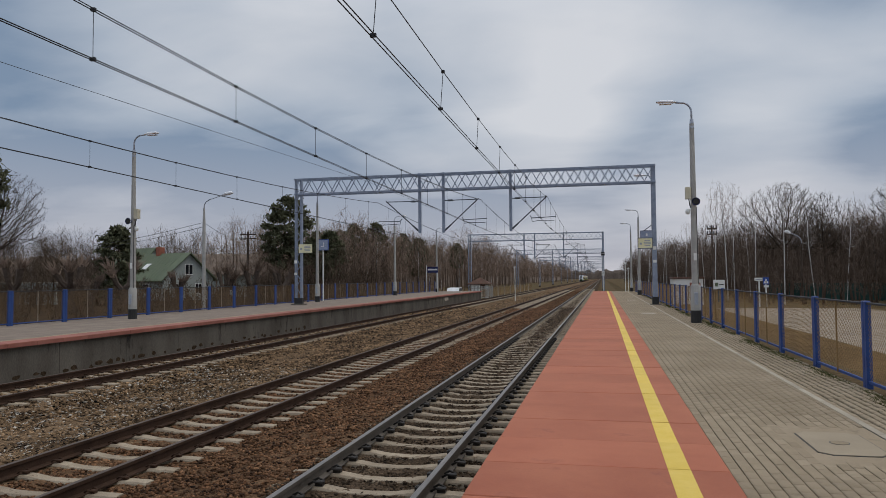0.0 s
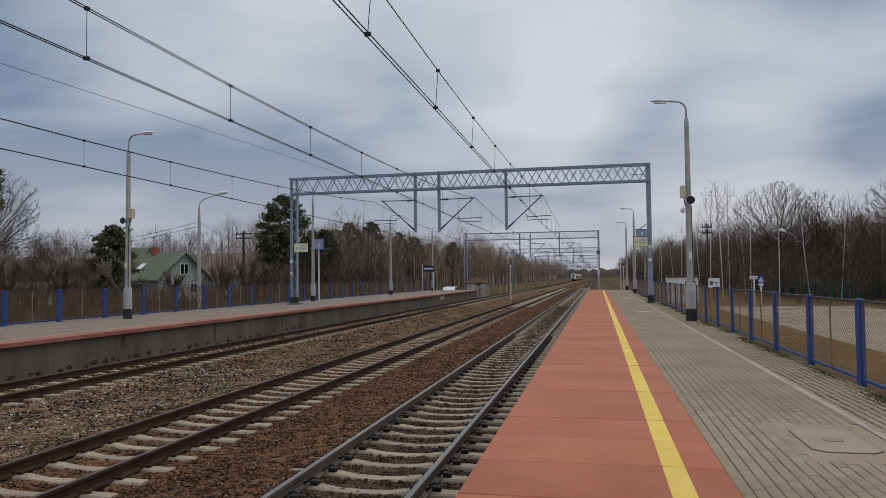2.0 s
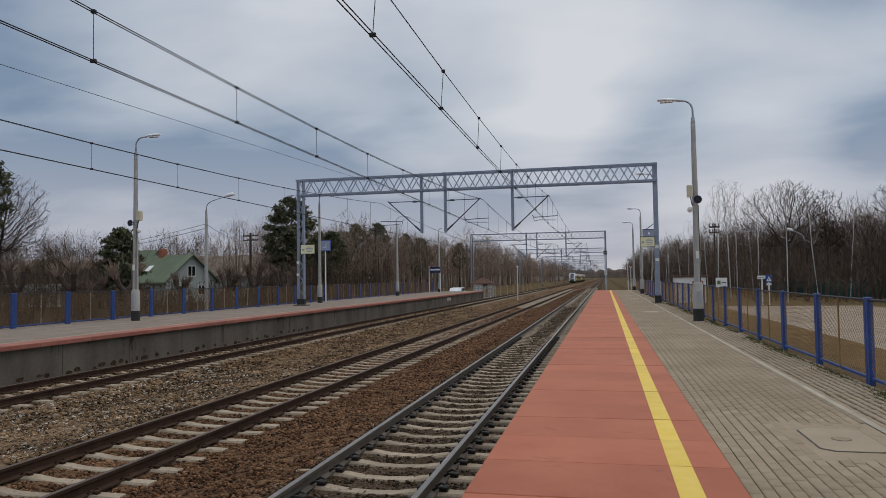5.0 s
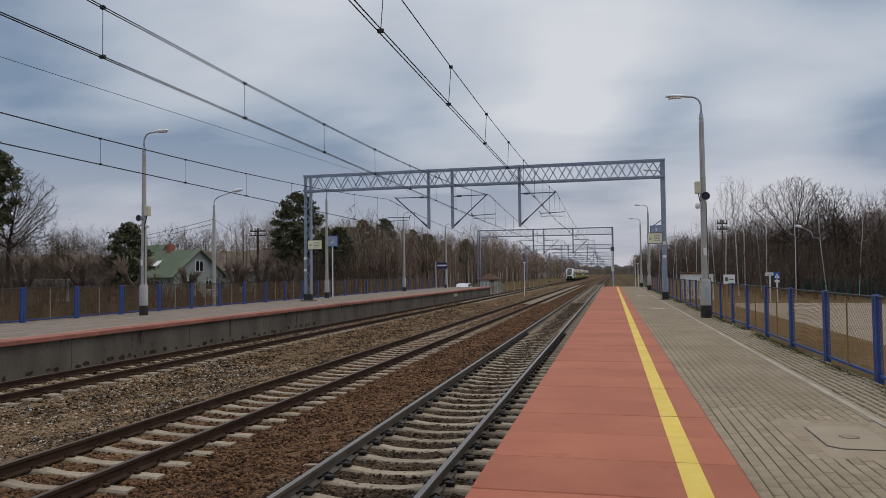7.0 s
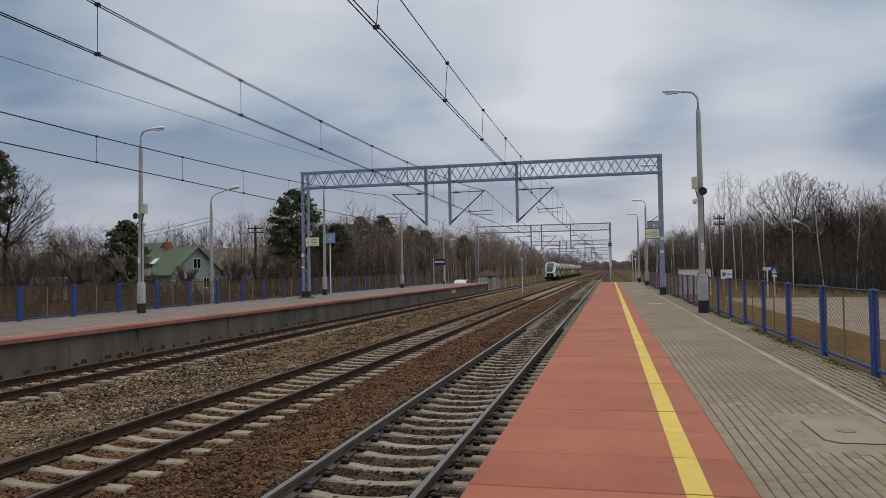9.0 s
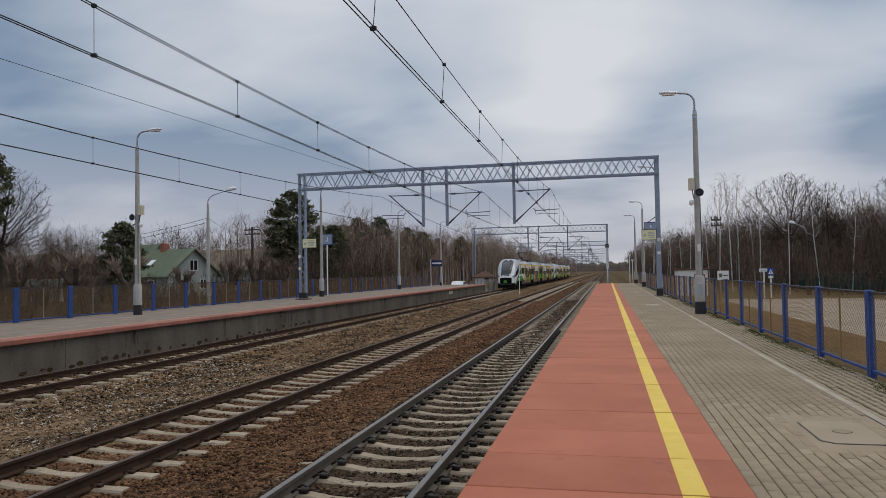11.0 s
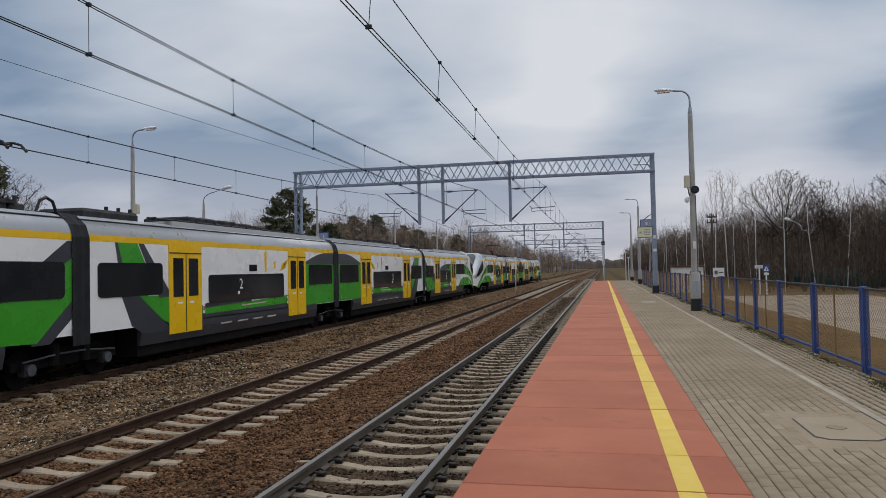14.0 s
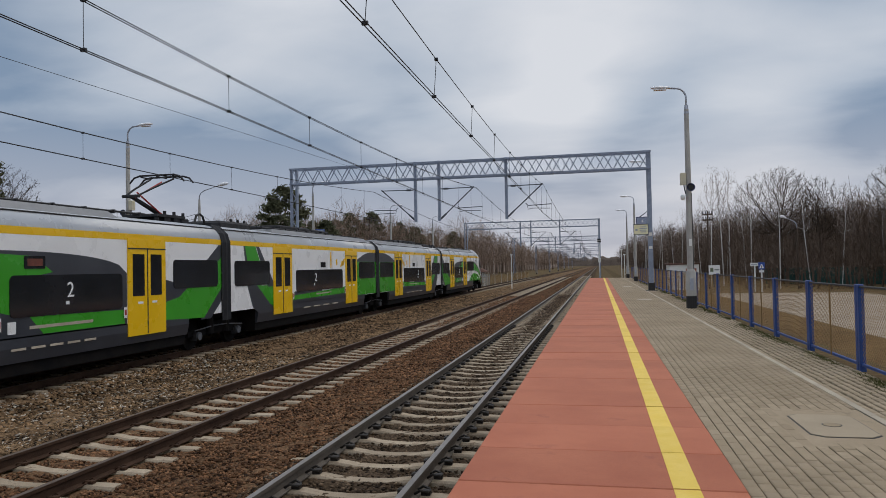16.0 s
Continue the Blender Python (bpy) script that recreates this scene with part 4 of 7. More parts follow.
def line_wires():
    for tx, name in ((T1, "overhead_line"), (T2, "overhead_line"), (T3, "overhead_line")):
        o = thing(name, "dark copper contact wire hung from a messenger cable by droppers", "overhead wire", "overhead lines", pose(tx, 0, 0))
        for i in range(len(GANTRIES) - 1):
            a, b = GANTRIES[i], GANTRIES[i + 1]
            at0, at1 = (STAGGER[tx], -STAGGER[tx]) if i % 2 == 0 else (-STAGGER[tx], STAGGER[tx])
            r = 0.0085 if i < 2 else 0.013
            mz = lambda u: 7.16 - 1.05 * 4 * u * (1 - u)
            mid0, con0 = (at0 - 0.07, at0 - 0.175) if tx == T1 and i == 0 else (at0, at0)
            mx = lambda u: mid0 + (at1 - mid0) * u
            cx = lambda u: con0 + (at1 - con0) * u
            if i < 5:
                for s in (-0.03, 0.03):
                    part("contact_wire", Build().path([(cx(0) + s, a, 5.42), (cx(1) + s, b, 5.42)], r, 5, False), M_wire, o)
                n = 16
                for s in ((-0.03, 0.03) if tx != T1 else (0,)):
                    part("messenger_wire", Build().path([(mx(k / n) + s, a + (b - a) * k / n, mz(k / n)) for k in range(n + 1)], r, 5, False), M_wire, o)
                nd = 15
                for k in range(nd):
                    u = (k + 0.5) / nd
                    yy = a + (b - a) * u
                    dr = part("dropper", Build().tube((cx(u), yy, 5.42), (mx(u), yy, mz(u)), 0.006, n=4), M_wire, o)
                    part("clamp", Build().box(cx(u) - 0.04, cx(u) + 0.04, yy - 0.02, yy + 0.02, 5.40, 5.45), M_wire, dr)
                    part("clamp", Build().box(mx(u) - 0.03, mx(u) + 0.03, yy - 0.025, yy + 0.025, mz(u) - 0.025, mz(u) + 0.025), M_wire, dr)
            else:
                part("contact_wire", Build().path([(0, a, 5.42), (0, b, 5.42)], 0.02, 4, False), M_wire, o)
                part("messenger_wire", Build().path([(0, a + (b - a) * k / 6, mz(k / 6)) for k in range(7)], 0.02, 4, False), M_wire, o)
    f = thing("feeder_cable", "thin dark feeder cable above the far track", "overhead wire")
    part("cable", Build().path([(-14.6, -18, 7.9), (-14.6, 13, 7.78), (-14.6, 43.6, 8.6), (-13.0, 75, 7.9), (-12, 105, 8.4)], 0.008, 5, False), M_wire, f)


line_wires()


# ---- signs and small things by the track ----
def board(name, x0, x1, y, z0, z1, face, label, category, posts=(), base=HP, bars=(), frame_m=None, hung=None):
    t = thing(name, label, category, m=pose((x0 + x1) / 2, y, base))
    w, a, b = (x1 - x0) / 2, z0 - base, z1 - base
    part("panel", Build().box(-w, w, -0.03, 0.03, a, b), face, t)
    if frame_m:
        for bx in ((-w - 0.03, w + 0.03, -0.045, 0.045, a - 0.04, a), (-w - 0.03, w + 0.03, -0.045, 0.045, b, b + 0.04), (-w - 0.03, -w, -0.045, 0.045, a, b), (w, w + 0.03, -0.045, 0.045, a, b)):
            part("frame_bar", Build().box(*bx), frame_m, t)
    for px, top in posts:
        part("post", Build().tube((px - (x0 + x1) / 2, 0.02, -0.2), (px - (x0 + x1) / 2, 0.02, top - base), 0.05, n=10), M_sign_white, t, "white post")
    for bx0, bx1, bz0, bz1, mm in bars:
        part("printed_bar", Build().box(-w + 2 * w * bx0, -w + 2 * w * bx1, -0.036, -0.031, a + (b - a) * bz0, a + (b - a) * bz1), mm, t, "printed line")
    for p, q in hung or ():
        part("bracket", Build().tube((p[0] - (x0 + x1) / 2, p[1] - y, p[2] - base), (q[0] - (x0 + x1) / 2, q[1] - y, q[2] - base), 0.025, n=6), M_tube, t)
    return t


TEXT_ROWS = [(0.45, 0.85, 0.72, 0.8, M_galv), (0.4, 0.9, 0.55, 0.63, M_galv), (0.42, 0.88, 0.38, 0.46, M_galv), (0.45, 0.85, 0.2, 0.28, M_galv), (0.1, 0.25, 0.35, 0.55, M_galv)]
board("warning_board", -19.0, -18.1, 43.25, 4.07, 4.62, M_sign_yellow, "pale yellow notice board on the gantry mast", "sign", bars=TEXT_ROWS, hung=[((-19.0, 43.4, 4.5), (-18.6, 43.27, 4.5))])
board("warning_board", 2.08, 2.86, 43.25, 4.0, 4.56, M_sign_yellow, "pale yellow notice board in a dark frame on the mast", "sign", bars=TEXT_ROWS, frame_m=M_tube, hung=[((2.95, 43.4, 4.3), (2.8, 43.28, 4.3))])
board("platform_display", 2.42, 3.1, 46.9, 4.72, 5.2, M_grey_sign, "blue grey display box hung on a lamp post", "display", frame_m=M_navy, bars=[(0.45, 0.6, 0.35, 0.7, M_print_white)], hung=[((3.25, 47.1, 5.7), (2.6, 46.95, 5.22)), ((3.25, 47.1, 5.0), (3.0, 46.95, 5.0))])
board("platform_display", -21.1, -20.3, 51.6, 4.62, 5.36, M_grey_sign, "blue grey clock display box on a white post", "display", posts=[(-20.7, 5.0)], frame_m=M_sign_blue, bars=[(0.3, 0.6, 0.3, 0.38, M_print_white), (0.55, 0.62, 0.3, 0.75, M_print_white)])
board("station_name_board", -21.15, -19.8, 87.0, 3.1, 3.85, M_navy, "navy blue station name board on white posts", "sign", posts=[(-21.25, 4.0), (-19.85, 3.2)], bars=[(0.06, 0.94, 0.4, 0.66, M_print_white)])
board("fence_notice", 3.5, 3.84, 24.6, 1.9, 2.2, M_sign_white, "small white notice with a green mark on the fence", "sign", bars=[(0.12, 0.4, 0.3, 0.7, M_roof_green), (0.5, 0.9, 0.45, 0.55, M_print)], hung=[((3.66, 24.62, 1.5), (3.66, 24.62, 2.0))])
CROSSING = board("crossing_sign", 11.15, 11.55, 55, 1.72, 2.22, M_sign_blue, "blue square pedestrian crossing sign with white triangle", "road sign", posts=[(11.35, 1.75)], base=0.12, bars=[(0.1, 0.9, -0.42, -0.12, M_print_white)])
tri = Build().add([(x, y, z) for y in (-0.04, -0.031) for x, z in ((-0.17, 1.68), (0.17, 1.68), (0, 2.02))], [(0, 1, 2), (5, 4, 3), (0, 3, 4, 1), (1, 4, 5, 2), (2, 5, 3, 0)])
part("triangle", tri, M_print_white, CROSSING, "white triangle")
part("dark_symbol", Build().box(-0.03, 0.03, -0.046, -0.04, 1.72, 1.88), M_print, CROSSING, "dark symbol")
board("direction_sign", 10.6, 11.12, 55, 1.98, 2.2, M_sign_white, "small white direction plate beside the road", "road sign", base=0.12, posts=[(10.9, 2.0)], bars=[(0.1, 0.9, 0.3, 0.6, M_galv)])
board("speed_marker", -0.05, 0.35, 103.5, 2.6, 3.2, M_sign_white, "small white lineside marker plate on the mast", "sign", posts=[(0.15, 2.7)], base=-0.45, bars=[(0.3, 0.7, 0.25, 0.75, M_print)])
board("lineside_marker", -0.1, 0.4, 103.2, 5.4, 5.9, M_black, "small dark lineside marker on the mast", "sign", posts=[(0.15, 5.5)], base=-0.45, bars=[(0.1, 0.9, 0.45, 0.55, M_print_white)])


def white_post(x, y, base, h, label):
    t = thing("marker_post", label, "post", "white posts", pose(x, y, base))
    part("post", Build().tube((0, 0, -0.2), (0, 0, h), 0.045, n=8), M_sign_white, t)
    part("cap", Build().box(-0.14, 0.14, -0.08, 0.08, h, h + 0.1, 0.02), M_sign_white, t)


white_post(2.62, 86.0, HP, 3.2, "thin white post at the platform's end")
white_post(2.95, 86.1, HP, 2.6, "thin white post at the platform's end")
white_post(-10.4, 88.0, -0.45, 4.1, "thin white lineside post between the tracks")


def street_lamp(x, y, base, h, reach, label, r=0.13, pole_m=None):
    t = thing("street_lamp", label, "street lamp", "road lamps", pose(x, y, base))
    part("pole", Build().path([(0, 0, 0), (0, 0, h * 0.8), (0, 0, h - 0.4)], [r, r * 0.75, r * 0.45], 10, False), pole_m or M_pole, t, smooth=True)
    part("arm", Build().path([(0, 0, h - 0.5), (0, 0, h - 0.2), (reach * 0.06, 0, h), (reach * 0.2, 0, h + 0.16), (reach * 0.75, 0, h + 0.45)], 0.03, 6), M_galv, t, smooth=True)
    part("lantern", Build().path([(reach * 0.7, 0, h + 0.43), (reach * 0.8, 0, h + 0.49), (reach, 0, h + 0.55), (reach * 1.08, 0, h + 0.54)], [0.05, 0.11, 0.11, 0.04], 10), M_lamp_head, t, smooth=True)


street_lamp(-25.0, 42, 0.1, 7.3, 1.9, "street lamp behind the fence with a curved arm")
street_lamp(15.0, 60, 0.1, 5.1, -1.1, "small street lamp beside the station road", 0.07, M_bark)


def power_pole(x, y, h, label, wide=0.9, r=0.16):
    t = thing("power_pole", label, "power pole", "power poles", pose(x, y, 0.1))
    part("pole", Build().path([(0, 0, 0), (0, 0, h)], [r, r * 0.7], 8), M_bark, t)
    for zz in (h - 0.3, h - 0.75):
        part("cross_arm", Build().box(-wide, wide, -0.05, 0.05, zz - 0.06, zz + 0.06), M_bark, t)
        for sx in (-0.88 * wide, -0.33 * wide, 0.33 * wide, 0.88 * wide):
            part("insulator", Build().tube((sx, 0, zz + 0.06), (sx, 0, zz + 0.26), 0.05, n=6), M_tube, t)


power_pole(-32.0, 99, 9.7, "dark wooden power pole with two cross arms")
power_pole(8.8, 62, 6.4, "thin dark power pole with short cross arms", 0.4, 0.08)
power_pole(-36.5, 70, 7.4, "wooden pole carrying cables beside the houses")
for dz in (0.0, 0.28):
    for (x0, y0, z0), (x1, y1, z1), sag in (((-25, 42, 6.1), (-62, 63, 5.6), 0.7), ((-25, 42, 6.1), (-36.5, 70, 6.9), 0.5)):
        if dz and sag == 0.5:
            continue
        ct = thing("overhead_cable", "thin black cable strung between poles", "cable", "village cables")
        part("cable", Build().path([(x0 + (x1 - x0) * k / 12, y0 + (y1 - y0) * k / 12, z0 - dz + (z1 - z0) * k / 12 - sag * 4 * (k / 12) * (1 - k / 12)) for k in range(13)], 0.014, 4, False), M_black, ct)


# ---- buildings and the parked car ----
def gable_house(x, y, turn, w, l, eave, ridge, label, wall, roofm, detail):
    # the ridge runs along local x; the gable that shows is at +x
    h = thing("house", label, "house", "village houses", pose(x, y, 0.1, 0, 0, turn))
    b = Build()
    b.add([(-l, -w, 0), (l, -w, 0), (l, w, 0), (-l, w, 0), (-l, -w, eave), (l, -w, eave), (l, w, eave), (-l, w, eave), (-l, 0, ridge - 0.12), (l, 0, ridge - 0.12)],
          [(0, 1, 5, 4), (2, 3, 7, 6), (1, 2, 6, 9, 5), (3, 0, 4, 8, 7)])
    part("wall", b, wall, h)
    for sg in (-1, 1):
        o, dz = 0.45, 0.45 * (ridge - eave) / w
        r = Build().add([(-l - 0.4, sg * (w + o), eave - dz), (l + 0.4, sg * (w + o), eave - dz), (l + 0.4, 0, ridge), (-l - 0.4, 0, ridge),
                         (-l - 0.4, sg * (w + o), eave - dz - 0.14), (l + 0.4, sg * (w + o), eave - dz - 0.14), (l + 0.4, 0, ridge - 0.14), (-l - 0.4, 0, ridge - 0.14)],
                        [(0, 1, 2, 3), (7, 6, 5, 4), (0, 4, 5, 1), (1, 5, 6, 2), (3, 2, 6, 7), (0, 3, 7, 4)])
        rf = part("roof", r, roofm, h, "sheet roof slope")
        for k in range(int(l * 2 / 0.55)):
            xx = -l + 0.55 * k
            s = Build().add([(xx, sg * (w + o), eave - dz), (xx + 0.05, sg * (w + o), eave - dz), (xx + 0.05, 0, ridge), (xx, 0, ridge),
                             (xx, sg * (w + o), eave - dz + 0.035), (xx + 0.05, sg * (w + o), eave - dz + 0.035), (xx + 0.05, 0, ridge + 0.035), (xx, 0, ridge + 0.035)],
                            [(4, 5, 6, 7), (0, 1, 5, 4), (1, 2, 6, 5), (2, 3, 7, 6), (3, 0, 4, 7)])
            part("roof_seam", s, roofm, rf)
    if detail:
        part("chimney", Build().box(-1.2, -0.5, -0.35, 0.35, ridge - 0.6, ridge + 0.75, 0.04), M_brick, h, "red brick chimney")
        t = 0.42
        yy, zz = -w * (1 - t), eave + (ridge - eave) * t
        sl = math.degrees(math.atan2(ridge - eave, w))
        part("skylight", Build().box(-0.4, 0.4, -0.5, 0.5, 0.02, 0.1), M_sign_white, h, "pale roof window", at=pose(-0.6, yy, zz + 0.02, sl, 0, 0))
    for wx, wy, wz, ww, hh in ((l, 0, eave + 0.25, 1.1, 1.25), (l, -1.4, 0.8, 0.9, 1.2), (l, 1.3, 0.8, 0.9, 1.2)):
        win = part("window", Build().box(wx, wx + 0.05, wy - ww / 2, wy + ww / 2, wz, wz + hh), M_sign_white, h, "white framed window")
        for s2 in (-1, 1):
            part("pane", Build().box(wx + 0.03, wx + 0.07, wy + (0.05 if s2 > 0 else -ww / 2 + 0.08), wy + (ww / 2 - 0.08 if s2 > 0 else -0.05), wz + 0.08, wz + hh - 0.08), M_glass_dark, win)
    for wx in (-l * 0.5, l * 0.3):
        win = part("window", Build().box(wx - 0.6, wx + 0.6, -w - 0.05, -w, 0.9, 2.0), M_sign_white, h, "white framed window")
        part("pane", Build().box(wx - 0.5, wx + 0.5, -w - 0.07, -w - 0.03, 1.0, 1.9), M_glass_dark, win)


gable_house(-50.0, 75.5, -20, 3.4, 4.3, 2.7, 5.5, "pale rendered house with a green sheet roof", M_house, M_roof_green, True)
gable_house(-50.5, 90, 20, 3.6, 4.5, 3.4, 5.9, "far house with a dark grey roof", M_house, M_far, False)
gable_house(-57.0, 80.5, -20, 2.6, 3.0, 3.4, 6.4, "side wing of a house with a green roof", M_house, M_roof_green, False)


def hut():
    h = thing("platform_hut", "small pale hut with a brown hipped roof", "hut", m=pose(-17.4, 104, -0.45))
    part("wall", Build().box(-1.15, 1.15, -1.1, 1.1, 0, 2.1), M_sign_white, h)
    part("door", Build().box(0.2, 0.9, -1.13, -1.1, 0.1, 1.9), M_tile, h, "brown boarded door")
    part("roof", Build().add([(-1.6, -1.5, 2.05), (1.6, -1.5, 2.05), (1.6, 1.5, 2.05), (-1.6, 1.5, 2.05), (0, 0, 2.95), (-1.6, -1.5, 1.93), (1.6, -1.5, 1.93), (1.6, 1.5, 1.93), (-1.6, 1.5, 1.93)],
                             [(0, 1, 4), (1, 2, 4), (2, 3, 4), (3, 0, 4), (0, 5, 6, 1), (1, 6, 7, 2), (2, 7, 8, 3), (3, 8, 5, 0), (8, 7, 6, 5)]), M_tile, h, "brown tiled hipped roof")
    f = thing("picket_fence", "weathered grey wooden picket fence beside the hut", "fence", m=pose(-16.7, 101.6, -0.45))
    pk = Build().box(-0.045, 0.045, -0.015, 0.015, 0, 1.75, 0.02).mesh("picket", M_pole)
    for i in range(16):
        part("picket", pk, None, f, at=pose(-1.5 + i * 0.2, 0, 0))
    for zz in (0.4, 1.3):
        part("rail", Build().box(-1.6, 1.6, 0.016, 0.06, zz, zz + 0.09), M_pole, f)
    g = thing("lineside_fence", "low brown wire fence with posts along the track", "fence", m=pose(-16.2, 98, -0.45))
    ps = Build().box(-0.07, 0.07, -0.07, 0.07, 0, 1.6).mesh("post", M_kerb)
    pn = fence_panel_mesh(7.8, 1.2, 0.12)
    for i in range(9):
        part("post", ps, None, g, at=pose(0, i * 8, 0))
        part("mesh_panel", pn, None, g, at=pose(0, i * 8 + 0.1, 0.15))


hut()


def parked_car():
    c = thing("parked_car", "white parked car behind the far platform", "car", m=pose(-20.2, 99.5, -0.35, 0, 0, 90))
    prof = [(-2.1, 0.35), (-2.1, 0.75), (-1.75, 0.95), (-1.3, 1.4), (0.6, 1.45), (1.25, 0.98), (2.0, 0.85), (2.1, 0.6), (2.1, 0.35)]
    b = Build()
    b.extrude([(x, z) for x, z in reversed(prof)], -0.82, 0.82)
    part("body", b, M_white_paint, c, "white body")
    for sg in (-1, 1):
        part("side_window", Build().add([(-1.5, sg * 0.825, 0.98), (1.1, sg * 0.825, 1.0), (0.55, sg * 0.825, 1.38), (-1.2, sg * 0.825, 1.33)], [(0, 1, 2, 3)]), M_glass_dark, c)
        for wx in (-1.3, 1.3):
            w = part("wheel", Build().tube((wx, sg * 0.66, 0.3), (wx, sg * 0.84, 0.3), 0.3, n=18), M_black, c)
            part("rim", Build().tube((wx, sg * 0.83, 0.3), (wx, sg * 0.85, 0.3), 0.18, n=14), M_galv, w)


parked_car()


def kiosk():
    k = thing("kiosk", "low white kiosk with a red brown roof edge", "building", m=pose(7.2, 61, 0.1))
    part("wall", Build().box(-1.7, 0.5, -1.5, 1.5, 0, 2.05), M_sign_white, k)
    part("roof", Build().box(-1.8, 0.6, -1.6, 1.6, 2.05, 2.19, 0.03), M_tile, k, "red brown flat roof")
    part("shutter", Build().box(-0.5, 0.3, -1.54, -1.5, 0.4, 1.75), M_brick, k, "dark red shutter")


kiosk()
net = thing("net_fence", "dark green net fence at the wood's edge", "fence")
for i in range(12):
    x0, y0 = 15.5 + i * 2.6, 74 - i * 1.9
    part("post", Build().box(x0 - 0.04, x0 + 0.04, y0 - 0.04, y0 + 0.04, 0.1, 1.7), M_teal, net)
    b = Build().add([(x0, y0 - 0.01, 0.15), (x0 + 2.6, y0 - 1.91, 0.15), (x0 + 2.6, y0 - 1.91, 1.65), (x0, y0 - 0.01, 1.65), (x0, y0 + 0.01, 0.15), (x0 + 2.6, y0 - 1.89, 0.15), (x0 + 2.6, y0 - 1.89, 1.65), (x0, y0 + 0.01, 1.65)],
                    [(0, 1, 2, 3), (7, 6, 5, 4), (0, 4, 5, 1), (3, 2, 6, 7)])
    part("net_panel", b, M_teal, net)


# ---- the train: two coupled four-car units ----
U_LEN, U_GAP, U_MID = 76.7, 21.65, 38.35
HW = 1.425
ARC_OUT = ([12.0, 15.0, 16.0, 17.08, 18.02, 18.8, 19.92, 20.5, 20.9], [2.93, 2.95, 2.8, 2.53, 2.22, 1.92, 1.29, 0.75, 0.4])
ARC_GREEN = ([12.0, 15.0, 16.0, 17.08, 18.02, 18.8, 19.8, 20.35, 20.7], [2.82, 2.84, 2.68, 2.41, 2.1, 1.76, 1.2, 0.72, 0.4])
ARC_WHITE = ([12.0, 15.0, 17.07, 17.77, 18.4, 19.35, 19.9], [2.12, 2.11, 1.98, 1.84, 1.62, 1.07, 0.6])
ARC_INNER = ([12.45, 12.6, 13.14, 13.8, 14.44, 17.07, 17.77, 18.39, 19.13, 19.7], [1.08, 1.25, 1.52, 1.72, 1.84, 1.73, 1.58, 1.38, 1.08, 0.6])


def smooth_arc(table, s):
    # a rounded line through the livery's corner points
    k = [-0.3, -0.15, 0, 0.15, 0.3]
    return sum(float(np.interp(s + d, *table)) for d in k) / len(k)


def top_of(s):
    return float(np.interp(s, [16.8, 17.1, 17.4, 17.8, 18.3, 18.9, 19.5, 20.1, 20.65, 21.05, 21.3, 21.5, 21.65],
                           [4.05, 4.15, 4.2, 4.16, 4.03, 3.78, 3.46, 3.05, 2.56, 2.16, 1.93, 1.78, 1.7]))


def half_of(s):
    return float(np.interp(s, [16.8, 18.0, 19.0, 19.8, 20.5, 21.0, 21.4, 21.65], [HW, HW - 0.002, 1.40, 1.33, 1.22, 1.11, 0.99, 0.88]))


def nose_point(s, a, out=0.0):
    # s: metres from the first gangway towards the nose; a: -1..1 round the section, 0 at the roof's crown
    w, zt = half_of(s) + out, top_of(s) + out
    zm = min(3.05, zt * 0.752)
    zb = float(np.interp(s, [19.1, 19.85, 20.4, 20.9, 21.65], [1.1, 0.69, 0.62, 0.82, 0.85]))
    b = abs(a)
    if b > 0.62:
        f = (b - 0.62) / 0.38
        x, z = w * (1 - 0.03 * f * f), zm + (zb - zm) * f
    else:
        th = (1 - b / 0.62) * math.pi / 2
        x, z = w * max(math.cos(th), 0) ** float(np.interp(s, [16.8, 18.6], [0.42, 0.72])), zm + (zt - zm) * max(math.sin(th), 0) ** 0.88
    return (math.copysign(x, a) if a else 0.0, U_GAP - s - out * 0.6, z)


